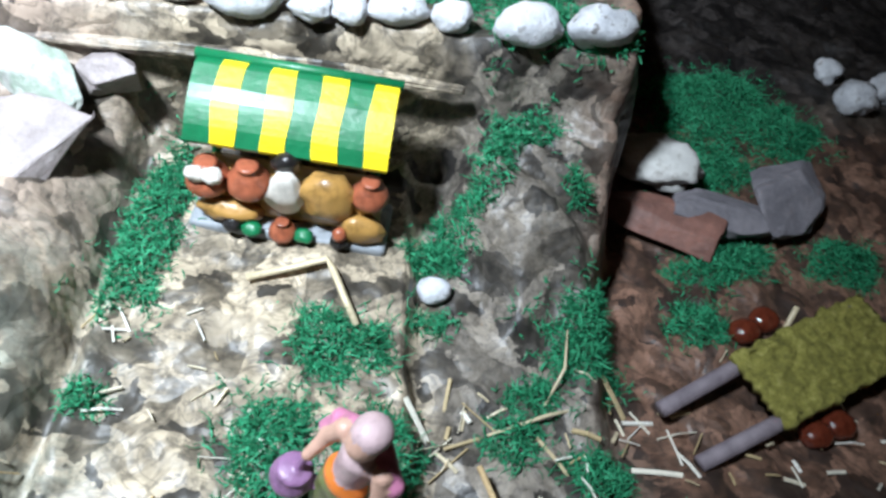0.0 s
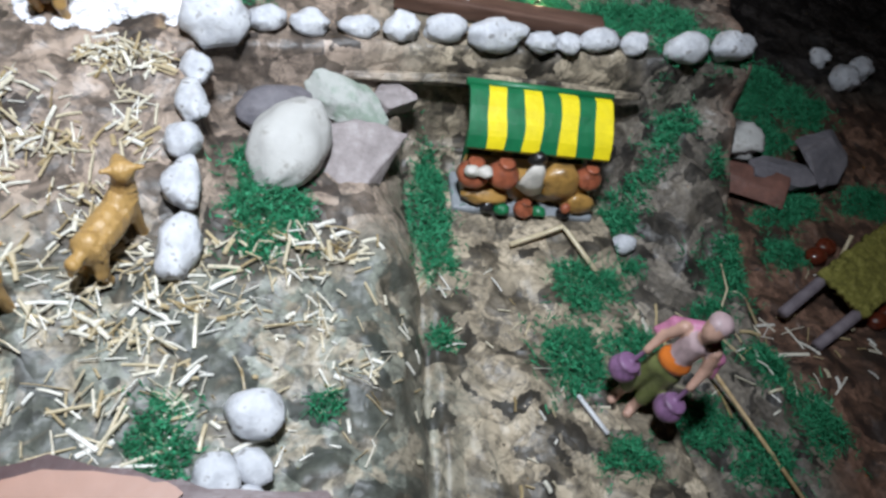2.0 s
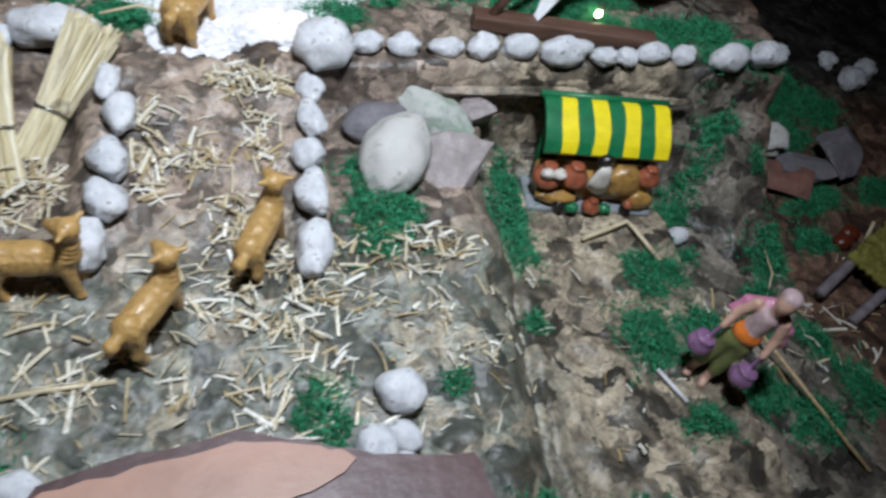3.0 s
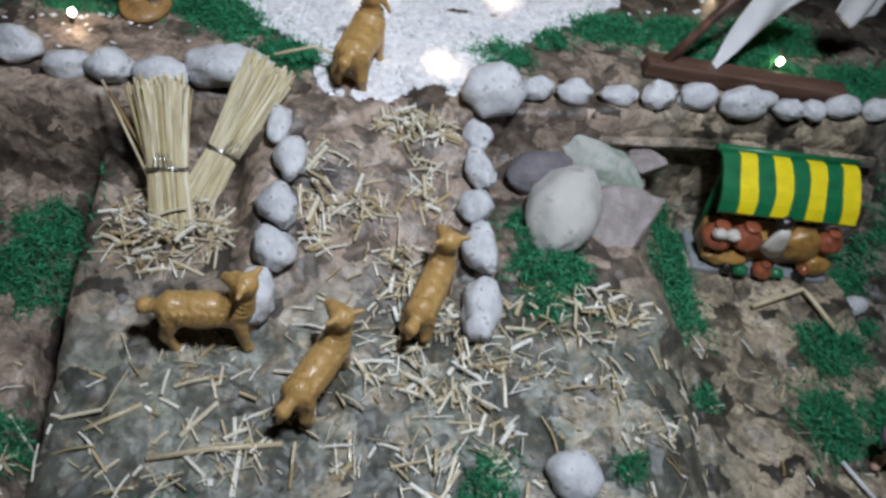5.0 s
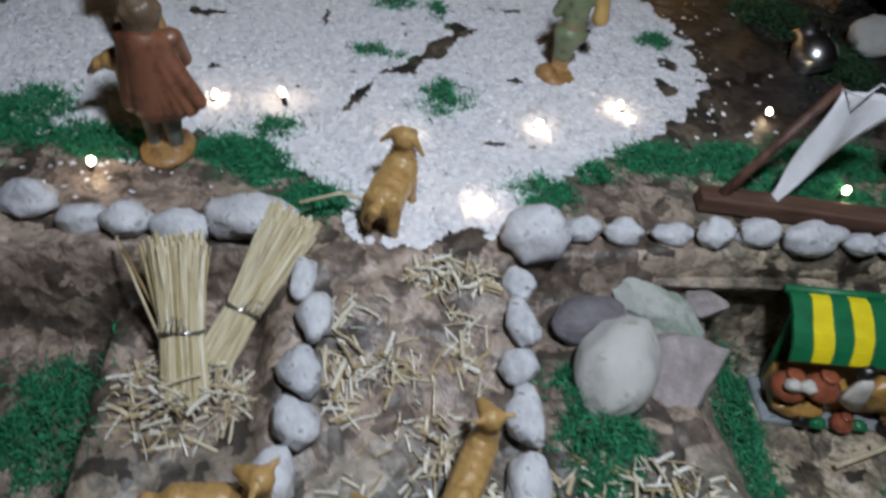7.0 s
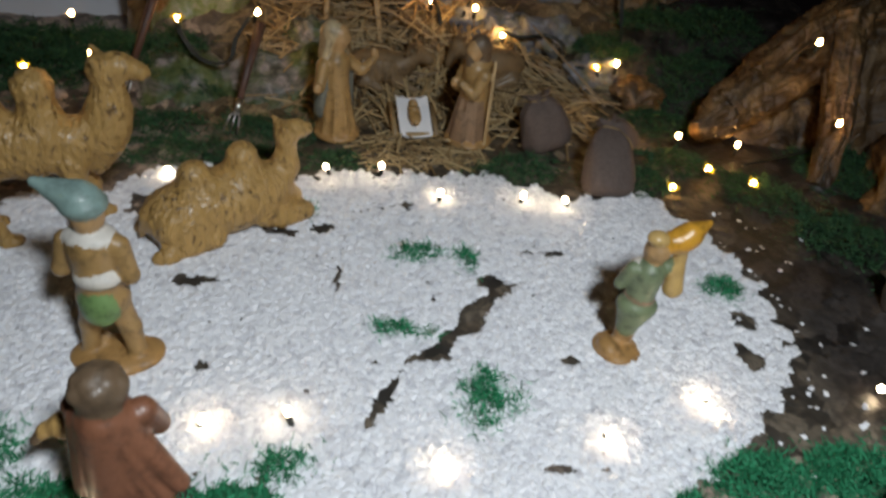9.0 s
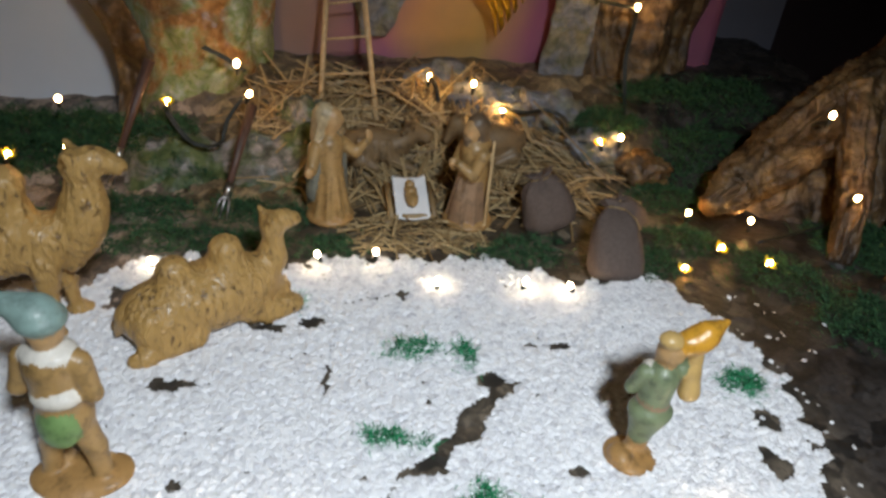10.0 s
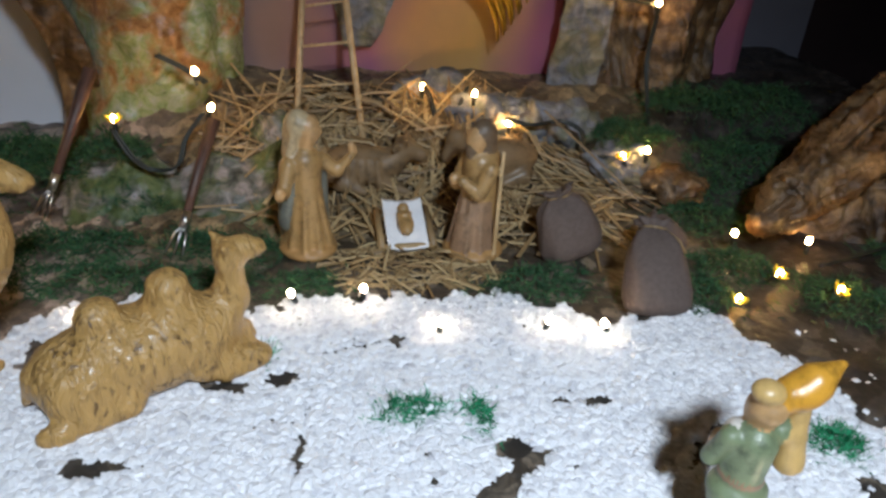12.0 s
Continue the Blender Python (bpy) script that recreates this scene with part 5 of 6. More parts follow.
straw_patch(-0.62, 0.28, 0.05, 0.08, 46, 11)
straw_patch(-0.12, 0.34, 0.04, 0.04, 10, 12)
straw_patch(0.12, 0.30, 0.10, 0.06, 55, 13, lengths=(0.008, 0.03), width=(0.0006, 0.0013))
straw_patch(0.26, 0.32, 0.10, 0.08, 40, 14, lengths=(0.008, 0.02))
straw_patch(-0.51, 0.29, 0.06, 0.05, 55, 15)
straw_patch(-0.36, 1.00, 0.07, 0.035, 260, 16, (0.012, 0.045), (0.0005, 0.0012), 0.006, "straw_brown", label="brown straw strewn before the crib")
straw_patch(-0.38, 1.12, 0.14, 0.07, 420, 17, (0.03, 0.09), (0.0006, 0.0016), 0.012, "straw_brown", label="brown straw bed of the stable")
straw_patch(-0.46, 1.16, 0.08, 0.05, 120, 18, (0.05, 0.11), (0.0008, 0.0018), 0.02, "straw_brown", label="long straw stalks heaped behind the figures")
straw_patch(-0.24, 1.07, 0.07, 0.05, 70, 19, (0.05, 0.1), (0.0008, 0.0018), 0.014, "straw_brown", label="long straw stalks beside the sacks")


def stalk(name, pts, r, mat, label):
    bm = tube(bmesh.new(), pts, r, 7)
    return tagged(finish(name, bm, M[mat]), label, "straw")


def on_ground(x, y, lift=0.002):
    return (x, y, height(x, y) + lift)


stalk("bent_straw", [on_ground(-0.076, 0.391, 0.006), on_ground(-0.052, 0.397, 0.007), on_ground(-0.031, 0.402, 0.008), on_ground(-0.027, 0.396, 0.008), on_ground(-0.020, 0.380, 0.007), on_ground(-0.011, 0.362, 0.006)], 0.0022, "straw", "pale flat straw bent at a sharp angle")
stalk("straw_stick", [on_ground(-0.515, 0.268), on_ground(-0.48, 0.272, 0.004), on_ground(-0.442, 0.272)], 0.0017, "straw", "long pale straw lying on paper")
stalk("straw_stick", [on_ground(-0.55, 0.285), on_ground(-0.52, 0.298)], 0.0014, "straw", "thin pale straw lying on paper")
stalk("straw_stick", [on_ground(-0.055, 0.262, 0.003), on_ground(-0.042, 0.232, 0.004)], 0.0018, "cloth", "short white stick lying beside moss")
stalk("long_stick", [on_ground(0.056, 0.285, 0.02), on_ground(0.087, 0.22, 0.01), on_ground(0.113, 0.165, 0.003)], 0.0017, "palewood", "long thin pale wooden stick on the ground")
stalk("twig", [on_ground(0.065, 0.31, 0.004), on_ground(0.1, 0.322, 0.008), on_ground(0.15, 0.345, 0.006)], [0.0009, 0.0012, 0.0008], "straw", "thin dry twig among moss")
stalk("twig", [on_ground(0.10, 0.33, 0.004), on_ground(0.112, 0.35, 0.012), on_ground(0.116, 0.375, 0.01)], [0.0009, 0.001, 0.0006], "straw", "thin dry twig among moss")
stalk("straw_stick", [on_ground(0.276, 0.395, 0.002), (0.282, 0.41, height(0.28, 0.41) + 0.028)], 0.002, "straw", "short straw standing beside the moss mat")
stalk("straw_stick", [(-0.452, 0.528, 0.222), (-0.425, 0.534, 0.226), (-0.410, 0.532, 0.222), (-0.409, 0.530, 0.212)], 0.0012, "straw", "bent green-yellow straw across moss")

# ---- straw sheaves ----


def sheaf(m, length, waist, tie, count, seed, spread, label):
    """An upright bundle of stalks tied with wire."""
    root = empty("straw_sheaf", m)
    rnd = random.Random(seed)
    verts, faces = [], []
    for _ in range(count):
        r, a = math.sqrt(rnd.random()), rnd.uniform(0, 2 * math.pi)
        tilt = rnd.gauss(0, 0.12)
        stray = rnd.random() < 0.05
        rings = []
        top = length * min(1.06, rnd.gauss(0.96, 0.035))
        w = rnd.uniform(0.0004, 0.0012)
        k = len(verts)
        for f, rad in ((0.0, waist * 1.16), (tie, waist), (1.0, waist * (spread + (rnd.uniform(0.1, 0.7) if stray else rnd.gauss(0, 0.05))))):
            c = Vector((rad * r * math.cos(a + tilt * f), rad * r * math.sin(a + tilt * f) * 0.75, top * f if f else rnd.uniform(0, 0.004)))
            verts += [tuple(c + w * Vector((math.cos(q + a), math.sin(q + a), 0))) for q in (0, 1.57, 3.14, 4.71)]
        for i in (0, 4):
            for q in range(4):
                faces.append((k + i + q, k + i + (q + 1) % 4, k + i + 4 + (q + 1) % 4, k + i + 4 + q))
        faces += [(k + 3, k + 2, k + 1, k), (k + 8, k + 9, k + 10, k + 11)]
    stalks = raw("straw_bundle", verts, faces, M["sheaf_straw"], parent=root)
    stalks["kind"] = "stuff"
    bm = bmesh.new()
    for q in range(2):
        tube(bm, [((waist + 0.0016) * math.cos(a), (waist * 0.78 + 0.0016) * math.sin(a), tie * length + 0.001 * q + 0.0006 * math.sin(3 * a)) for a in [2 * math.pi * i / 24 for i in range(25)]], 0.00055, 6)
    for q in range(4):
        tube(bm, [(-0.004 + 0.002 * q, -waist * 0.8 - 0.001, tie * length), (-0.006 + 0.004 * q, -waist * 0.8 - 0.006, tie * length + 0.004), (-0.003 + 0.002 * q, -waist * 0.8 - 0.004, tie * length + 0.011)], 0.0004, 5)
    part("tie_wire", bm, M["steel"], root, "thin twisted wire tie")
    return tagged(root, label, "sheaf", "straw sheaves")


sheaf(pose(-0.517, 0.422, 0.152, -40, -3, 0), 0.100, 0.0122, 0.45, 800, 3, 1.3, "upright sheaf of pale straw tied with wire")
sheaf(pose(-0.503, 0.446, 0.160, -40, 38, 0), 0.104, 0.0105, 0.36, 700, 5, 1.7, "leaning sheaf of pale straw tied with wire")
stalk("straw_stick", [(-0.531, 0.446, 0.184), (-0.545, 0.470, 0.202), (-0.561, 0.500, 0.216)], 0.0011, "straw", "loose pale straw sticking out of the sheaf")
stalk("straw_stick", [(-0.528, 0.450, 0.190), (-0.543, 0.492, 0.222)], 0.0009, "straw", "thin loose straw sticking out of the sheaf")
stalk("straw_stick", [(-0.526, 0.448, 0.186), (-0.556, 0.492, 0.214)], 0.0012, "straw_brown", "loose dark straw sticking out of the sheaf")

# ---- market stall ----


def market_stall():
    root = empty("market_stall", pose(-0.056, 0.446, 0.099, 0, 0, -6.5))
    bm = box(bmesh.new(), (0.002, -0.004, 0.004), (0.120, 0.040, 0.009), bevel=0.003)
    part("base_slab", bm, M["slab"], root, "grey slab base")
    bm = box(bmesh.new(), (0.002, 0.0, 0.022), (0.108, 0.026, 0.028), bevel=0.006)
    part("counter", bm, M["ochre_sack"], root, "ochre counter")
    for sx in (-1, 1):
        part("post", tube(bmesh.new(), [(sx * 0.048, 0.012, 0.006), (sx * 0.050, 0.024, 0.086)], 0.003, 8), M["awning_green"], root)
    n, width = 8, 0.115
    profile = [(0.034, 0.088), (0.026, 0.0885), (0.014, 0.085), (0.004, 0.0785), (-0.004, 0.070), (-0.009, 0.063)]
    curve = np.linspace(0, len(profile) - 1, 16)
    profile = [(float(np.interp(c, range(len(profile)), [p[0] for p in profile])), float(np.interp(c, range(len(profile)), [p[1] for p in profile])) + 0.0008 * math.sin(c * 2)) for c in curve]
    stripe = width / n
    awning = None
    bm = bmesh.new()
    tube(bm, [(-width / 2 - 0.002, 0.035, 0.0885), (width / 2 + 0.002, 0.035, 0.0885)], 0.0032, 10)
    awning = part("awning", bm, M["awning_green"], root, "curved green and yellow striped awning")
    for i in range(n):
        yellow = i % 2 == 1
        bm = bmesh.new()
        x0, x1 = -width / 2 + i * stripe, -width / 2 + (i + 1) * stripe
        lift = 0.0006 if yellow else 0
        rows = []
        for j, (py, pz) in enumerate(profile):
            wob = 0.0007 * math.sin(j * 0.5 + i)
            rows.append([bm.verts.new((x, py - 0.4 * q, pz + q)) for x in (x0 + wob * (i > 0), x1 + 0.0007 * math.sin(j * 0.5 + i + 1) * (i < n - 1)) for q in (lift, -0.003)])
        for a, b in zip(rows, rows[1:]):
            bm.faces.new((a[0], b[0], b[2], a[2]))
            bm.faces.new((a[3], b[3], b[1], a[1]))
            bm.faces.new((a[1], b[1], b[0], a[0]))
            bm.faces.new((a[2], b[2], b[3], a[3]))
        bm.faces.new((rows[-1][0], rows[-1][1], rows[-1][3], rows[-1][2]))
        part("stripe", bm, M["awning_yellow" if yellow else "awning_green"], awning, smooth=False)
    def turned(name, x, y, z, profile, mat, sides=22):
        bm = bmesh.new()
        rings = [[bm.verts.new((r * math.cos(a), r * math.sin(a), h)) for a in [2 * math.pi * k / sides for k in range(sides)]] for r, h in profile]
        for p, q in zip(rings, rings[1:]):
            for k in range(sides):
                bm.faces.new((p[k], p[(k + 1) % sides], q[(k + 1) % sides], q[k]))
        bm.faces.new(rings[-1])
        bm.faces.new(rings[0][::-1])
        part(name, bm, M[mat], root).location = (x, y, z)

    jar = [(0.45, 0), (0.85, 0.25), (1.0, 0.55), (0.9, 0.95), (0.55, 1.3), (0.38, 1.5), (0.5, 1.68), (0.3, 1.7)]
    for x, y, z, r, mat in ((-0.046, -0.010, 0.026, 0.0135, "clay"), (-0.022, -0.010, 0.028, 0.0135, "clay"), (0.049, -0.008, 0.032, 0.0115, "clay"), (0.0, -0.024, 0.008, 0.0085, "clay"), (0.034, -0.024, 0.008, 0.0058, "black")):
        turned("jar", x, y, z, [(r * a, r * b) for a, b in jar], mat)
    turned("jar_lid", 0.034, -0.024, 0.0165, [(0.0045, 0), (0.0042, 0.003), (0.002, 0.0065)], "clay")
    heaps = [("white_bundle", -0.050, -0.018, 0.046, (0.0062, 0.0048, 0.0048), "whitec"), ("white_bundle", -0.040, -0.019, 0.047, (0.0066, 0.005, 0.005), "whitec"), ("sack", 0.024, -0.012, 0.036, (0.0165, 0.011, 0.0165), "ochre_sack"), ("sack", -0.034, -0.017, 0.018, (0.020, 0.008, 0.008), "ochre_sack"), ("sack", 0.046, -0.017, 0.018, (0.014, 0.008, 0.010), "ochre_sack"),
             ("fruit", -0.030, -0.024, 0.013, (0.0058, 0.005, 0.0048), "black"), ("fruit", -0.018, -0.025, 0.0125, (0.0062, 0.005, 0.0045), "awning_green"), ("fruit", 0.013, -0.025, 0.0125, (0.006, 0.005, 0.0045), "awning_green"), ("black_bag", 0.001, -0.010, 0.058, (0.0085, 0.006, 0.0065), "black")]
    for i, (name, x, y, z, size, mat) in enumerate(heaps):
        part(name, blob(200 + i, size, 0.16, 3), M[mat], root).location = (x, y, z)
    bm = bmesh.new()
    folds = [(0.004, 0.024), (0.0075, 0.018), (0.0095, 0.008), (0.012, -0.001)]
    rings = [[bm.verts.new((r * math.cos(a) * (1 + 0.12 * math.sin(4 * a)), 0.55 * r * math.sin(a), h + 0.003 * (h < 0) * math.cos(2 * a))) for a in [2 * math.pi * k / 24 for k in range(24)]] for r, h in folds]
    for p, q in zip(rings, rings[1:]):
        for k in range(24):
            bm.faces.new((p[k], q[k], q[(k + 1) % 24], p[(k + 1) % 24]))
    bm.faces.new(rings[0])
    bm.faces.new(rings[-1][::-1])
    part("white_cloth", bm, M["whitec"], root, "white cloth hanging over the counter").location = (0.001, -0.016, 0.032)
    return tagged(root, "small market stall with striped awning and pots", "market stall")


market_stall()

# ---- moss mat on poles, pods ----


def litter():
    root = empty("moss_litter", pose(0.282, 0.370, height(0.282, 0.37) + 0.016, 0, 0, 27))
    for y in (-0.021, 0.021):
        bm = tube(bmesh.new(), [(-0.108, y * 0.9, -0.004), (-0.03, y, 0), (0.06, y, 0.002)], [0.0052, 0.0055, 0.0055], 9)
        part("pole", bm, M["greystick"], root, "grey round wooden pole")
    bm = bmesh.new()
    bmesh.ops.create_grid(bm, x_segments=40, y_segments=24, size=1)
    for v in bm.verts:
        wob = 0.003 * noise.noise(Vector((v.co.x * 6, v.co.y * 6, 2)))
        v.co = Vector((0.012 + v.co.x * (0.06 + wob), v.co.y * (0.027 + 1.2 * wob), 0.0085 + 0.0035 * noise.noise(Vector((v.co.x * 9, v.co.y * 6, 0))) + 0.0015 * noise.noise(Vector((v.co.x * 40, v.co.y * 20, 0)))))
    r = bmesh.ops.extrude_face_region(bm, geom=bm.faces[:])
    for v in [g for g in r["geom"] if isinstance(g, bmesh.types.BMVert)]:
        v.co.z -= 0.006
    bmesh.ops.recalc_face_normals(bm, faces=bm.faces[:])
    part("mat", bm, M["mat"], root, "yellow-green mossy mat")
    tagged(root, "litter of two grey poles under a mossy mat", "litter")


litter()
for x, y, turn in ((0.262, 0.408, 30), (0.288, 0.332, 20)):
    root = empty("seed_pod", pose(x, y, height(x, y) + 0.007, 0, 0, turn))
    for s in (-1, 1):
        ob = part("half", blob(300 + s, (0.011, 0.010, 0.008), 0.08, 3), M["pod"], root)
        ob.location = (s * 0.0095, 0, 0)
    tagged(root, "glossy dark brown two-lobed seed pod", "seed pod", "seed pods")

# ---- peeling board in front ----


def peeling_board():
    root = empty("peeling_board", pose(0, 0, 0.150))
    sheets = [("backing", [(-0.50, 0.10), (-0.494, 0.19), (-0.478, 0.212), (-0.43, 0.222), (-0.375, 0.229), (-0.325, 0.214), (-0.30, 0.205), (-0.238, 0.196), (-0.232, 0.17), (-0.222, 0.10)], 0.0, 0.010, "peel_dark"),
              ("upper_layer", [(-0.496, 0.19), (-0.475, 0.206), (-0.43, 0.213), (-0.376, 0.222), (-0.33, 0.212), (-0.31, 0.203), (-0.322, 0.193), (-0.345, 0.185), (-0.38, 0.180), (-0.42, 0.186), (-0.46, 0.19)], 0.0103, 0.0025, "peel_pink"),
              ("red_layer", [(-0.50, 0.10), (-0.494, 0.186), (-0.46, 0.189), (-0.425, 0.190), (-0.41, 0.180), (-0.38, 0.172), (-0.36, 0.15), (-0.37, 0.10)], 0.0105, 0.002, "peel_red")]
    for name, outline, z, thick, mat in sheets:
        rnd = random.Random(len(outline))
        pts = []
        for a, b in zip(outline, outline[1:] + outline[:1]):
            for k in range(4):
                f = k / 4
                pts.append((a[0] + (b[0] - a[0]) * f + rnd.uniform(-0.0014, 0.0014), a[1] + (b[1] - a[1]) * f + rnd.uniform(-0.0014, 0.0014)))
        bm = bmesh.new()
        lower = [bm.verts.new((x, y, z)) for x, y in pts]
        upper = [bm.verts.new((x, y, z + thick)) for x, y in pts]
        bm.faces.new(upper)
        bm.faces.new(lower[::-1])
        for k in range(len(pts)):
            n = (k + 1) % len(pts)
            bm.faces.new((lower[k], lower[n], upper[n], upper[k]))
        bmesh.ops.recalc_face_normals(bm, faces=bm.faces[:])
        part(name, bm, M[mat], root, smooth=False)
    tagged(root, "flat board with peeling pink, red and dark brown paint", "board")


peeling_board()
# ---- stable corner ----


def crib():
    root = empty("crib", pose(-0.363, 1.036, 0.203, 0, 0, 4))
    bm = bmesh.new()
    for y, z in ((-0.02, 0.006), (0.02, 0.012), (0.0, 0.004)):
        tube(bm, [(-0.021, y, z), (0.021, y, z)], 0.003, 8)
    for x in (-0.021, 0.021):
        tube(bm, [(x, -0.022, 0.006), (x, 0.024, 0.018)], 0.003, 8)
    part("frame", bm, M["straw_brown"], root, "brown wooden frame")
    bm = bmesh.new()
    bmesh.ops.create_grid(bm, x_segments=14, y_segments=16, size=1)
    for v in bm.verts:
        v.co = Vector((v.co.x * 0.0165, v.co.y * 0.023, 0.016 + 0.01 * v.co.y + 0.003 * abs(v.co.x) ** 2 + 0.0012 * noise.noise(Vector((v.co.x * 3, v.co.y * 3, 0)))))
    r = bmesh.ops.extrude_face_region(bm, geom=bm.faces[:])
    for v in [g for g in r["geom"] if isinstance(g, bmesh.types.BMVert)]:
        v.co.z -= 0.003
    bmesh.ops.recalc_face_normals(bm, faces=bm.faces[:])
    part("sheet", bm, M["cloth"], root, "white cloth lining")
    tagged(root, "little wooden crib lined with white cloth", "crib")
    statuette("infant_figurine", [("e", (0, -0.2, 0.6), (0.85, 1.8, 0.7), 0), ("e", (0, 1.6, 0.9), (0.62, 0.65, 0.62), 0), ("c", (0.5, 0.8, 0.9), 0.3, (0.2, 0.2, 1.3), 0.22, 0), ("c", (-0.5, 0.8, 0.9), 0.3, (-0.2, 0.2, 1.3), 0.22, 0)], ["robe"], (-0.363, 1.035, 0.218), 4, "small ochre figurine lying in the crib", "figurine", 0.0009, 0.002, lean=(13, 0), size=0.8)


crib()


def sack(x, y, z, size, turn, tilt, seed, label, name="sack"):
    root = empty(name, pose(x, y, z, tilt[0], tilt[1], turn))
    bm = bmesh.new()
    prof = [(0.02, 0.0), (0.5, 0.004), (0.8, 0.03), (0.97, 0.085), (1.05, 0.22), (1.0, 0.4), (0.92, 0.58), (0.8, 0.74), (0.6, 0.86), (0.38, 0.93), (0.3, 0.955), (0.42, 1.0), (0.52, 1.05), (0.42, 1.06), (0.25, 0.98), (0.02, 0.96)]
    n = 40
    rings = []
    for r, t in prof:
        ring = []
        for k in range(n):
            a = 2 * math.pi * k / n
            fold = 1 + 0.35 * max(0, t - 0.55) * math.sin(7 * a + seed) + 0.10 * noise.noise(Vector((2 * math.cos(a), 2 * math.sin(a), 3 * t + seed)))
            c, s = math.cos(a), math.sin(a)
            q = (abs(c) ** 2.3 + abs(s) ** 2.3) ** (-1 / 2.3)
            ring.append(bm.verts.new((r * q * c * size[0] * fold, r * q * s * size[1] * fold, 1.85 * t * size[2] + 0.002 * math.sin(2 * a + seed) * t)))
        rings.append(ring)
    for p, q in zip(rings, rings[1:]):
        for k in range(n):
            bm.faces.new((p[k], p[(k + 1) % n], q[(k + 1) % n], q[k]))
    body = part("body", bm, M["burlap"], root, "coarse brown cloth body")
    bm = bmesh.new()
    r = size[0] * 0.36
    zz = size[2] * 1.76
    tube(bm, [(r * math.cos(a), r * math.sin(a) * size[1] / size[0], zz + 0.0008 * math.sin(2 * a)) for a in [2 * math.pi * i / 20 for i in range(21)]], 0.001, 6)
    tube(bm, [(r, 0, zz), (r + 0.008, -0.006, zz - 0.01), (r + 0.012, -0.006, zz - 0.02)], 0.0009, 6)
    tube(bm, [(-r, 0, zz), (-r - 0.004, -0.006, zz - 0.012), (-r - 0.006, -0.004, zz - 0.02)], 0.0009, 6)
    part("string", bm, M["straw_brown"], root, "pale tie string")
    return tagged(root, label, "sack", "sacks")


sack(-0.187, 0.915, 0.207, (0.0245, 0.0165, 0.037), -4, (-45, 0), 1, "brown cloth sack tied with string lying back on another")
sack(-0.222, 1.012, 0.2, (0.027, 0.019, 0.030), 20, (-22, -12), 2, "brown cloth sack leaning on straw")
sack(-0.142, 1.005, 0.203, (0.021, 0.016, 0.021), 40, (-30, -24), 3, "small slumped brown cloth sack with loose string")


def fork(foot, top, turn, label):
    d = Vector(top) - Vector(foot)
    root = empty("hay_fork", Matrix.Translation(foot) @ d.to_track_quat("Z", "Y").to_matrix().to_4x4() @ pose(0, 0, 0, 0, 0, turn))
    n = d.length
    part("handle", tube(bmesh.new(), [(0, 0, 0.028), (0.001, 0, n * 0.6), (0, 0.001, n)], [0.0032, 0.0042, 0.0055], 9), M["stick"], root, "dark round wooden handle")
    bm = bmesh.new()
    tube(bm, [(0, 0, 0.022), (0, 0, 0.036)], [0.0034, 0.0036], 9)
    part("ferrule", bm, M["steel"], root)
    for s in (-1, 0, 1):
        bm = tube(bmesh.new(), [(0, 0, 0.024), (s * 0.005, 0.001, 0.017), (s * 0.0075, 0.002, 0.0)], [0.0013, 0.0012, 0.0006], 7)
        part("tine", bm, M["steel"], root, "shiny steel tine")
    return tagged(root, label, "hay fork", "hay forks")


fork((-0.545, 1.024, 0.2), (-0.517, 1.10, 0.283), 0, "miniature hay fork with dark handle leaning on rock")
fork((-0.652, 1.062, 0.215), (-0.612, 1.12, 0.318), 0, "miniature hay fork with long dark handle")


def ladder():
    root = empty("ladder", pose(-0.4235, 1.15, 0.236))
    rails = [(Vector((-0.0315, 0, -0.001)), Vector((-0.0195, 0.12, 0.192))), (Vector((0.0315, 0, 0.001)), Vector((0.0065, 0.12, 0.202)))]
    for a, b in rails:
        part("rail", tube(bmesh.new(), [a, a.lerp(b, 0.5), b], 0.0031, 6), M["palewood"], root)
    for k in range(6):
        f = 0.10 + 0.165 * k
        part("rung", tube(bmesh.new(), [rails[0][0].lerp(rails[0][1], f), rails[1][0].lerp(rails[1][1], f)], 0.0013, 7), M["palewood"], root)
    tagged(root, "small pale wooden ladder leaning on the backdrop", "ladder")


ladder()


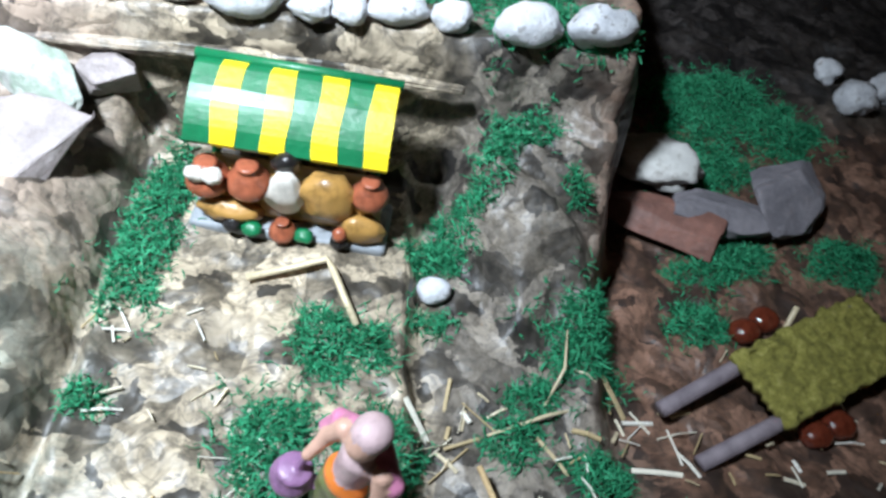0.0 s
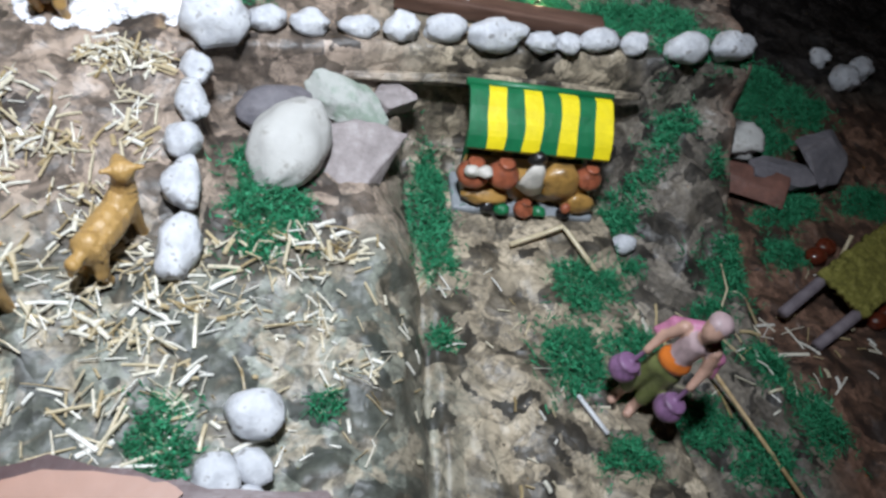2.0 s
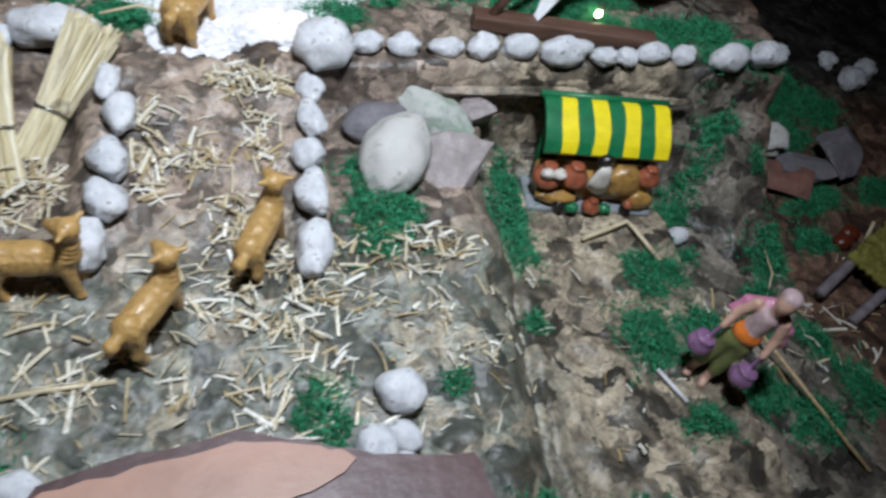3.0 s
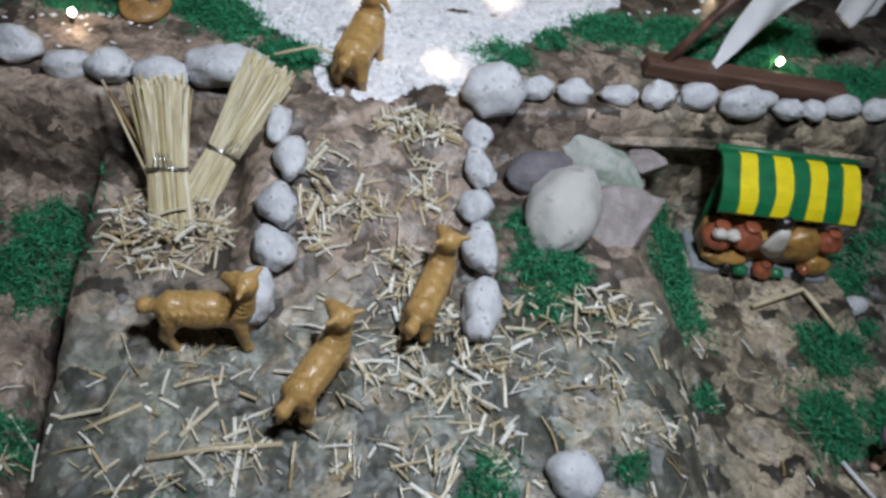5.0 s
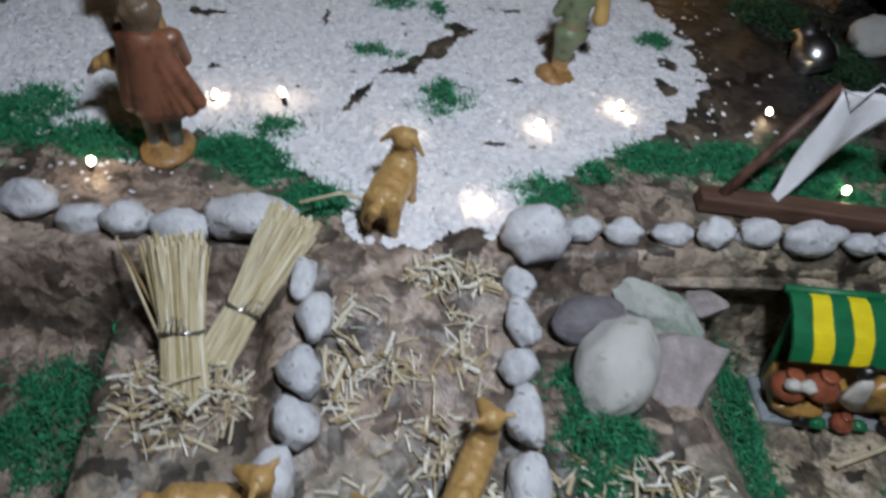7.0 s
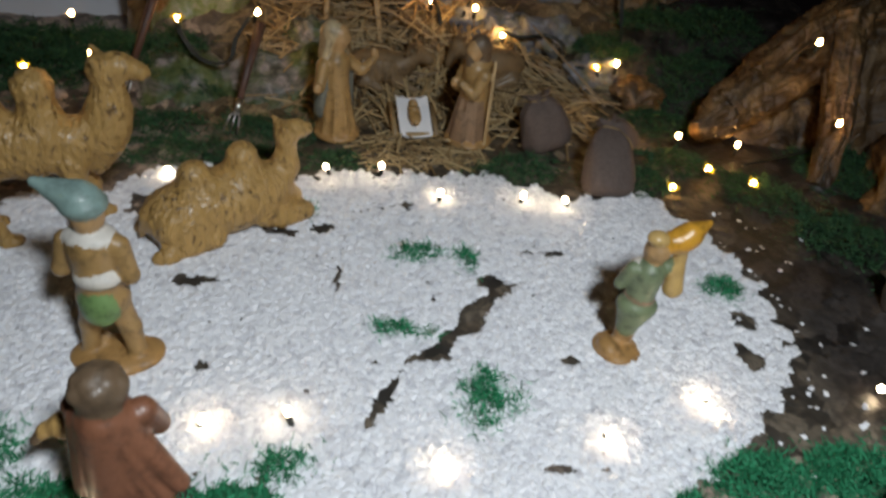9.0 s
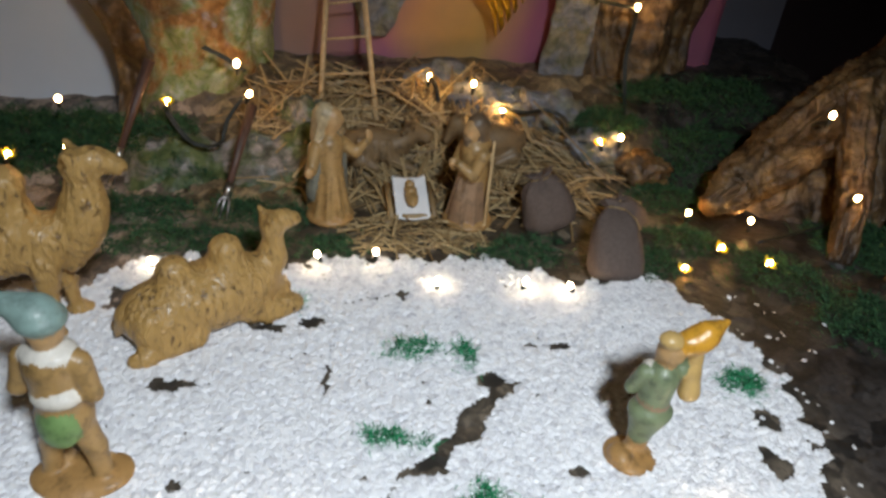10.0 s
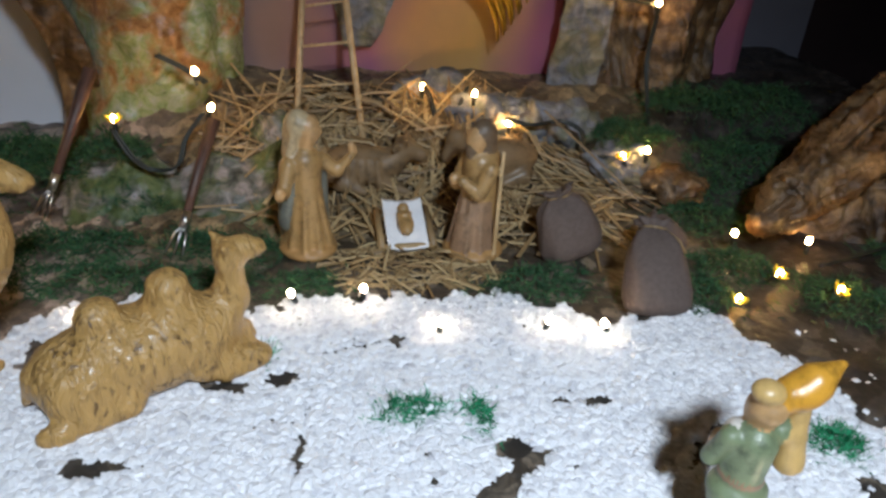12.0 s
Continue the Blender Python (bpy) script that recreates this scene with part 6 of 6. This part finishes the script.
def comet():
    root = empty("comet_star", pose(-0.452, 1.245, 0.400))
    bm = bmesh.new()
    n = 5
    ring = []
    for k in range(2 * n):
        r = 0.048 if k % 2 == 0 else 0.019
        a = math.pi / 2 + math.pi * k / n
        ring.append(bm.verts.new((0.024 + r * math.cos(a), 0, 0.018 + r * math.sin(a))))
    front, back = bm.verts.new((0.024, -0.008, 0.018)), bm.verts.new((0.024, 0.006, 0.018))
    for k in range(2 * n):
        bm.faces.new((ring[k], ring[(k + 1) % (2 * n)], front))
        bm.faces.new((ring[(k + 1) % (2 * n)], ring[k], back))
    bmesh.ops.recalc_face_normals(bm, faces=bm.faces[:])
    part("star", bm, M["gold"], root, "five-pointed gold star", smooth=False)
    rnd = random.Random(2)
    for k in range(13):
        f = k / 12
        bm = bmesh.new()
        pts = []
        for i in range(13):
            u = i / 12
            spread = (f - 0.5) * (0.016 + 0.046 * u)
            cx, cz = 0.212 * math.sin(u * 1.45) / math.sin(1.45), 0.012 - 0.075 * u ** 2.3 + 0.012 * math.sin(u * 3)
            nx, nz = 0.45 * u, 1 - 0.3 * u
            pts.append((cx + nx * spread, -0.004 + 0.003 * math.sin(k * 2.1), cz + nz * spread))
        cut = 12 - (k % 3 == 1)
        tube(bm, pts[:cut + 1], [0.0024] * cut + [0.0012], 7)
        part("tail_ray", bm, M["gold"], root)
    tagged(root, "gold foil comet star with ribbed curved tail", "star")


comet()


def crinkled_sheet(name, outline, mat, label, category, depth=0.03, seed=0, thick=0.003, nx=60, nz=60, kind="", freq=14.0, pleat=(1.0, 1.0)):
    """A standing sheet of crumpled paper: outline(u, v) gives its plain surface."""
    verts, faces = [], []
    for back in (0, 1):
        for j in range(nz + 1):
            for i in range(nx + 1):
                u, v = i / nx, j / nz
                p = Vector(outline(u, v))
                q = Vector((p.x * freq * pleat[0], p.y * freq, p.z * freq * pleat[1])) + Vector((seed * 3.3, 0, seed))
                d1, _ = noise.voronoi(q * 1.3)
                a = depth * (0.7 * noise.noise(q * 0.6) + 0.6 * abs(noise.noise(q * 1.4)) + 0.5 * (d1[1] - d1[0]) - 0.3)
                verts.append(tuple(p + Vector((0.3 * a, -a + (thick if back else 0), 0.2 * a))))
    w = nx + 1
    n = w * (nz + 1)
    for j in range(nz):
        for i in range(nx):
            a = j * w + i
            faces.append((a, a + 1, a + 1 + w, a + w))
            faces.append((n + a, n + a + w, n + a + 1 + w, n + a + 1))
    for i in range(nx):
        faces.append((i + 1, i, n + i, n + i + 1))
        t = nz * w + i
        faces.append((t, t + 1, n + t + 1, n + t))
    for j in range(nz):
        a = j * w
        faces.append((a, a + w, n + a + w, n + a))
        b = a + nx
        faces.append((b + w, b, n + b, n + b + w))
    ob = raw(name, verts, faces, M[mat], True)
    return tagged(ob, label, category, kind=kind)


def column(cx, cy, r0, r1, z0, z1, lean=(0, 0), sweep=200, wobble=0.15):
    def f(u, v):
        a = radians(-90 + sweep * (u - 0.5))
        r = r0 + (r1 - r0) * v
        r *= 1 + wobble * math.sin(5 * u + 3 * v)
        return (cx + lean[0] * v + r * math.cos(a), cy + lean[1] * v + r * 0.7 * math.sin(a), z0 + (z1 - z0) * v)
    return f


crinkled_sheet("painted_rock_pillar", column(-0.575, 1.235, 0.075, 0.085, 0.2, 0.62, (-0.01, 0.05)), "painted_rock", "tall crumpled paper rock painted green and orange", "paper rock", 0.028, 1, nx=100, nz=100, freq=20)
crinkled_sheet("paper_tree", column(-0.062, 1.29, 0.098, 0.088, 0.2, 0.66, (-0.02, 0.03)), "bark", "tall trunk of folded shiny bark paper", "paper trunk", 0.034, 4, nx=110, nz=90, freq=18, pleat=(1.6, 0.45))
crinkled_sheet("grey_foil_strip", lambda u, v: (-0.196 + 0.05 * u + 0.012 * v, 1.245 - 0.02 * u, 0.23 + 0.36 * v), "blue_rock", "strip of shiny grey crumpled paper beside the trunk", "paper", 0.014, 23, nx=30, nz=80, freq=30, pleat=(1.0, 0.7))


def paper_root(points, radii, seed, label, folds=5, mat="bark", name="paper_root", group="roots of folded bark paper"):
    """A rolled bark-paper root with folds along its length."""
    pts = [Vector(p) for p in points]
    rings, sides, steps = [], 72, 70
    verts, faces = [], []
    for i in range(steps + 1):
        t = i / steps * (len(pts) - 1)
        k = min(int(t), len(pts) - 2)
        p, r = pts[k].lerp(pts[k + 1], t - k), radii[k] + (radii[k + 1] - radii[k]) * (t - k)
        d = (pts[k + 1] - pts[k]).normalized()
        side = d.cross(Vector((0, 0, 1))).normalized()
        up = side.cross(d)
        for j in range(sides):
            a = 2 * math.pi * j / sides
            c, sn = math.cos(a), math.sin(a)
            q = Vector((1.6 * c, 1.6 * sn, 2.2 * t + seed))
            w = 1 - 0.5 * abs(noise.noise(Vector((folds * 0.55 * c, folds * 0.55 * sn, 0.9 * t + seed)))) + 0.22 * noise.noise(q) - 0.22 * abs(noise.noise(q * 3.1)) + 0.05 * noise.noise(q * 9)
            verts.append(tuple(p + r * w * (c * side + sn * up)))
    for i in range(steps):
        for j in range(sides):
            a, b = i * sides + j, i * sides + (j + 1) % sides
            faces.append((a, b, b + sides, a + sides))
    faces += [tuple(range(sides))[::-1], tuple(range(steps * sides, (steps + 1) * sides))]
    ob = raw(name, verts, faces, M[mat], True)
    return tagged(ob, label, name.replace("_", " "), group)


paper_root([(-0.066, 1.012, 0.226), (-0.035, 1.03, 0.236), (0.03, 1.06, 0.268), (0.10, 1.09, 0.305), (0.20, 1.12, 0.345)], [0.012, 0.028, 0.038, 0.044, 0.05], 3.0, "thick root of folded shiny bark paper sloping up")
crinkled_sheet("bark_bank", lambda u, v: (-0.03 + 0.33 * u, 1.045 + 0.05 * v - 0.06 * u, 0.185 + v * (0.02 + 0.13 * min(1, u * 2.2))), "bark", "bank of folded dark bark paper behind the roots", "paper rock", 0.024, 7, nx=110, nz=60, freq=20, pleat=(1.4, 0.5))
paper_root([(0.055, 0.955, 0.196), (0.072, 0.985, 0.235), (0.085, 1.03, 0.285), (0.10, 1.08, 0.33)], [0.014, 0.016, 0.020, 0.026], 8.0, "upright root of folded shiny bark paper", 4)
paper_root([(-0.215, 0.503, 0.176), (-0.12, 0.499, 0.178), (-0.03, 0.496, 0.176), (0.045, 0.493, 0.172)], [0.003, 0.0062, 0.006, 0.003], 21.0, "long rolled fold of painted paper below the pebbles", 3, "ground", "paper_fold", "")
paper_root([(0.10, 0.90, 0.185), (0.15, 0.95, 0.215), (0.22, 1.02, 0.25), (0.28, 1.08, 0.27)], [0.025, 0.042, 0.055, 0.05], 12.0, "low root of folded bark paper on dark ground", 4)
crinkled_sheet("painted_stone_wall", lambda u, v: (-0.665 + 0.225 * u, 1.058 + 0.07 * v, 0.19 + (0.05 + 0.008 * math.sin(9 * u) + 0.007 * math.sin(23 * u)) * v * min(1, 0.25 + 4 * u)), "painted_wall", "low crumpled paper wall painted like stones", "paper wall", 0.013, 9, nx=110, nz=40, freq=22)
crinkled_sheet("backdrop_card", lambda u, v: (-0.66 + 0.70 * u, 1.285, 0.2 + 0.62 * v), "sunset", "painted backdrop in orange, pink and ochre", "backdrop", 0.012, 3, kind="structure", freq=6)
crinkled_sheet("hanging_grey_paper", lambda u, v: (-0.394 + 0.02 * v + (u - 0.5) * (0.03 + 0.11 * v), 1.272, 0.300 + 0.17 * v), "blue_rock", "patch of crumpled grey paper on the backdrop", "paper", 0.012, 15, nx=50, nz=60, freq=26)
crinkled_sheet("left_ridge", lambda u, v: (-0.98 + 0.36 * u, 1.22 - 0.04 * u, 0.195 + v * (0.03 - 0.005 * u)), "ground", "dark crumpled paper ridge below the pale card", "paper rock", 0.03, 17, nx=50, nz=24)
crinkled_sheet("dark_branch_edge", lambda u, v: (-0.676 + 0.035 * u + 0.02 * math.sin(7 * v) - 0.06 * v, 1.20, 0.22 + 0.36 * v), "bark", "dark torn edge of paper beside the pale card", "paper rock", 0.022, 19, nx=24, nz=90, freq=30)


def paper_rock(x, y, z, size, seed, turn, mat, label):
    bm = blob(seed, size, 0.28, 4, 2.2)
    for v in bm.verts:
        d, _ = noise.voronoi(v.co * 38 + Vector((seed, 0, 0)))
        v.co += v.co.normalized() * 0.006 * (d[1] - d[0] - 0.2)
    ob = finish("paper_rock", bm, M[mat])
    ob.matrix_basis = pose(x, y, z, 0, 0, turn)
    return tagged(ob, label, "paper rock", "crumpled paper rocks")


for i, (x, y, z, a, b, c, mat) in enumerate(((-0.262, 1.195, 0.252, 0.045, 0.025, 0.028, "blue_rock"), (-0.195, 1.178, 0.246, 0.042, 0.025, 0.030, "blue_rock"), (-0.318, 1.225, 0.262, 0.035, 0.02, 0.026, "blue_rock"), (-0.15, 1.135, 0.225, 0.035, 0.025, 0.024, "blue_rock"), (-0.100, 1.105, 0.220, 0.032, 0.02, 0.016, "bark"),
                                                (-0.47, 1.155, 0.25, 0.03, 0.02, 0.02, "painted_wall"))):
    paper_rock(x, y, z, (a, b, c), 400 + i, 20 * math.sin(i), mat, "crumpled grey-blue paper rock behind the straw" if mat == "blue_rock" else "crumpled brown bark-paper rock in moss" if mat == "bark" else "crumpled paper rock painted grey, pink and green")
for k, (mx, my, mz) in enumerate(((-0.70, 1.165, 0.222), (-0.76, 1.16, 0.222), (-0.83, 1.17, 0.225), (-0.90, 1.18, 0.225), (-0.655, 1.14, 0.225))):
    moss(mx, my, 0.045, 0.04, 0, 140 + k, 0.024, mz, "moss_dark", "mound of dark green moss below the pale card", 0.5)
for k, (mx, my) in enumerate(((-0.60, 1.035), (-0.53, 1.04), (-0.48, 1.03), (-0.65, 1.04))):
    moss(mx, my, 0.035, 0.02, 0, 150 + k, 0.016, None, "moss_dark", "dark green moss at the foot of the paper wall", 0.5)
moss(-0.605, 1.125, 0.03, 0.02, 0, 130, 0.02, 0.245, "moss_dark", "dark green moss on painted paper rocks", 0.6)
moss(-0.13, 1.16, 0.04, 0.03, 0, 131, 0.02, 0.25, "moss_dark", "dark green moss on painted paper rocks", 0.6)
moss(-0.06, 1.2, 0.05, 0.03, 0, 132, 0.02, 0.27, "moss_dark", "dark green moss on painted paper rocks", 0.5)
straw_patch(-0.36, 1.17, 0.15, 0.06, 260, 31, (0.03, 0.10), (0.0006, 0.0015), 0.014, "straw_brown", label="long brown straw behind the figures")
straw_patch(-0.20, 1.10, 0.06, 0.04, 60, 32, (0.05, 0.11), (0.0007, 0.0016), 0.02, "straw_brown", label="long brown straw across the paper rocks", turn=-25)


def card(name, centre, size, turn, mat, label):
    bm = box(bmesh.new(), (0, 0, 0), size, bevel=0.001)
    ob = finish(name, bm, M[mat], False)
    ob.matrix_basis = pose(*centre, 0, 0, turn)
    return tagged(ob, label, "backdrop", kind="structure")


card("sky_card", (-0.85, 1.30, 0.44), (0.42, 0.006, 0.50), 6, "skycard", "pale blue-grey card standing as a sky")
card("grey_panel", (0.14, 1.42, 0.42), (0.11, 0.006, 0.50), -6, "greycard", "dim grey card behind the bark trunk")
card("drape", (-0.19, 1.452, 0.50), (1.62, 0.01, 1.0), 0, "maroon", "dark maroon drape behind the display")

# ---- sail on its plank ----


def sail():
    root = empty("sail_mast", pose(-0.145, 0.556, 0.214))
    d = (0.062, 0.02, 0.085)
    part("mast", tube(bmesh.new(), [(0, 0, 0), tuple(0.5 * v for v in d), d], [0.0042, 0.004, 0.0036], 9), M["stick"], root, "dark round wooden mast")
    bm = bmesh.new()
    a, b, c = Vector((0.038, -0.005, 0.0)), Vector((0.060, 0.018, 0.084)), Vector((0.115, 0.012, 0.078))
    n = 18
    rows = []
    for i in range(n + 1):
        u = i / n
        l, r = a.lerp(b, u), a.lerp(c, u)
        rows.append([bm.verts.new(l.lerp(r, j / 10) + Vector((0, 0.004 * math.sin(5 * u + j * 0.5), 0.0012 * noise.noise(Vector((i, j, 0)) * 0.9)))) for j in range(11)])
    for p, q in zip(rows, rows[1:]):
        for j in range(10):
            bm.faces.new((p[j], p[j + 1], q[j + 1], q[j]))
    r = bmesh.ops.extrude_face_region(bm, geom=bm.faces[:])
    for v in [g for g in r["geom"] if isinstance(g, bmesh.types.BMVert)]:
        v.co.y += 0.0012
    bmesh.ops.recalc_face_normals(bm, faces=bm.faces[:])
    part("sail", bm, M["cloth"], root, "frayed white cloth sail")
    part("rope", tube(bmesh.new(), [b, (0.064, 0.0, 0.09), (0.09, 0.02, 0.088), c, (0.13, 0.014, 0.0765), (0.175, 0.015, 0.078), (0.20, 0.016, 0.06), (0.205, 0.016, -0.008)], 0.0009, 6), M["cloth"], root, "thin pale cord")
    tagged(root, "small white sail hanging from a dark leaning mast", "sail")
    bm = box(bmesh.new(), (0, 0, 0), (0.17, 0.017, 0.014), bevel=0.002)
    ob = finish("plank", bm, M["plank"], False)
    ob.matrix_basis = pose(-0.077, 0.545, 0.209, 0, 0, -9)
    tagged(ob, "brown wooden plank lying behind the pebbles", "plank")
    bm = bmesh.new()
    rows = [[bm.verts.new((0.004 * math.sin(4 * u + v) + u * 0.045, 0.003 * math.sin(9 * u), -v * (0.03 + 0.012 * math.sin(3 * u)))) for u in [k / 12 for k in range(13)]] for v in [k / 10 for k in range(11)]]
    for p, q in zip(rows, rows[1:]):
        for k in range(12):
            bm.faces.new((p[k], p[k + 1], q[k + 1], q[k]))
    r = bmesh.ops.extrude_face_region(bm, geom=bm.faces[:])
    for v in [g for g in r["geom"] if isinstance(g, bmesh.types.BMVert)]:
        v.co.y += 0.0012
    bmesh.ops.recalc_face_normals(bm, faces=bm.faces[:])
    part("hanging_cloth", bm, M["cloth"], root, "small frayed white cloth on the cord").location = (0.128, 0.014, 0.076)


sail()


def jug():
    root = empty("metal_jug", pose(0.03, 0.75, 0.202, -50, 0, 20))
    bm = bmesh.new()
    prof = [(0.002, 0), (0.016, 0), (0.021, 0.008), (0.022, 0.02), (0.016, 0.032), (0.011, 0.038), (0.014, 0.046), (0.0125, 0.046), (0.0095, 0.038), (0.014, 0.031), (0.019, 0.02), (0.018, 0.008), (0.002, 0.004)]
    rings = [[bm.verts.new((r * math.cos(a), r * math.sin(a), z)) for a in [2 * math.pi * k / 28 for k in range(28)]] for r, z in prof]
    for p, q in zip(rings, rings[1:]):
        for k in range(28):
            bm.faces.new((p[k], p[(k + 1) % 28], q[(k + 1) % 28], q[k]))
    part("body", bm, M["steel"], root)
    part("handle", tube(bmesh.new(), [(0.012, 0, 0.044), (0.026, 0, 0.04), (0.028, 0, 0.024), (0.021, 0, 0.012)], 0.0016, 7), M["steel"], root)
    tagged(root, "shiny metal jug lying on dark paper", "jug")


jug()

# ---- fairy lights ----
BULBS = [(-0.590, 0.942, 0.213), (-0.451, 0.943, 0.220), (-0.400, 0.947, 0.220), (-0.348, 0.912, 0.214), (-0.272, 0.908, 0.216), (-0.234, 0.902, 0.216), (-0.523, 0.663, 0.214), (-0.472, 0.664, 0.218), (-0.377, 0.627, 0.212), (-0.327, 0.549, 0.213), (-0.268, 0.643, 0.213), (-0.192, 0.672, 0.214), (-0.187, 0.66, 0.208), (-0.054, 0.675, 0.212), (-0.038, 0.566, 0.218), (-0.595, 0.579, 0.214), (-0.602, 1.12, 0.276), (-0.532, 1.12, 0.318), (-0.522, 1.12, 0.287), (-0.335, 1.184, 0.287), (-0.287, 1.17, 0.286), (-0.251, 1.17, 0.257), (-0.150, 1.118, 0.244), (-0.127, 1.119, 0.250)]
BULBS += [(-0.085, 1.010, 0.221), (-0.018, 1.005, 0.215), (-0.071, 0.958, 0.213), (-0.034, 0.933, 0.213), (0.060, 0.972, 0.262), (0.021, 1.0, 0.334), (-0.115, 0.935, 0.205), (-0.149, 1.208, 0.378), (-0.177, 1.208, 0.389), (-0.105, 1.208, 0.367), (-0.745, 1.08, 0.235), (-0.70, 1.11, 0.28), (-0.62, 0.90, 0.335)]


def petals(root):
    """A ring of pointed yellow petals round a bulb."""
    for k in range(6):
        a = math.pi * k / 3
        tip = Vector((0.0075 * math.cos(a), 0.0075 * math.sin(a), 0.0035))
        part("petal", tube(bmesh.new(), [tip * 0.2 + Vector((0, 0, -0.004)), tip * 0.7 + Vector((0, 0, -0.001)), tip], [0.0008, 0.0019, 0.0003], 6), M["petal"], root, "yellow plastic petal")


FLOWERED = (16, 22, 26, 27, 30, 34)


def fairy_lights():
    kinds = {}
    for i, (x, y, z) in enumerate(BULBS):
        mat = "bulb_white" if i < 16 else "bulb_warm"
        z -= 0.005 if i < 16 else 0
        key = mat + ("_flower" if i in FLOWERED else "")
        if key not in kinds:
            root = empty("fairy_light", pose(x, y, z))
            bm = bmesh.new()
            bmesh.ops.create_uvsphere(bm, u_segments=12, v_segments=8, radius=0.0026, matrix=Matrix.Diagonal((1, 1, 1.35, 1)))
            part("bulb", bm, M[mat], root, "glowing warm white bulb")
            part("socket", tube(bmesh.new(), [(0, 0, -0.0028), (0.0005, 0.001, -0.012)], [0.0022, 0.002], 8), M["wire"], root, "dark green plastic socket")
            if i in FLOWERED:
                petals(root)
            kinds[key] = tagged(root, "small glowing fairy light with yellow petals" if i in FLOWERED else "small glowing fairy light on dark cable", "fairy light", "string of fairy lights")
        else:
            copy_thing(kinds[key], pose(x, y, z, random.uniform(-25, 25), random.uniform(-25, 25), 0))


fairy_lights()


def cable(points, label="dark thin cable of the fairy lights"):
    pts = [Vector(p) for p in points]
    fine = []
    for i in range(len(pts) - 1):
        a, b, c, d = pts[max(i - 1, 0)], pts[i], pts[i + 1], pts[min(i + 2, len(pts) - 1)]
        for k in range(6):
            t = k / 6
            fine.append(0.5 * ((2 * b) + (c - a) * t + (2 * a - 5 * b + 4 * c - d) * t * t + (3 * b - a - 3 * c + d) * t ** 3))
    fine.append(pts[-1])
    bm = tube(bmesh.new(), fine, 0.0014, 7)
    tube(bm, [p + Vector((0.0022, 0.001, 0.0008)) for p in fine], 0.0013, 7)
    tagged(finish("light_cable", bm, M["wire"]), label, "cable", "cables of the fairy lights")


cable([(-0.602, 1.108, 0.272), (-0.588, 1.10, 0.25), (-0.572, 1.10, 0.238), (-0.552, 1.10, 0.242), (-0.545, 1.11, 0.262), (-0.530, 1.12, 0.282)])
cable([(-0.258, 1.16, 0.265), (-0.235, 1.15, 0.262), (-0.21, 1.14, 0.270), (-0.19, 1.135, 0.262), (-0.185, 1.13, 0.245), (-0.165, 1.118, 0.242)])
cable([(-0.530, 1.15, 0.298), (-0.55, 1.155, 0.31), (-0.57, 1.155, 0.32)])
cable([(-0.292, 1.19, 0.285), (-0.30, 1.18, 0.27), (-0.31, 1.17, 0.25)])
cable([(-0.338, 1.17, 0.292), (-0.33, 1.175, 0.28), (-0.325, 1.17, 0.262)])
cable([(-0.02, 0.98, 0.205), (0.02, 0.99, 0.208), (0.06, 1.0, 0.212)])
cable([(0.035, 1.02, 0.318), (0.04, 1.05, 0.30), (0.05, 1.07, 0.27), (0.06, 1.08, 0.22)])
cable([(-0.177, 1.212, 0.382), (-0.165, 1.214, 0.376), (-0.149, 1.213, 0.370), (-0.125, 1.214, 0.366), (-0.105, 1.212, 0.359), (-0.108, 1.205, 0.31), (-0.11, 1.17, 0.26), (-0.127, 1.122, 0.243)])
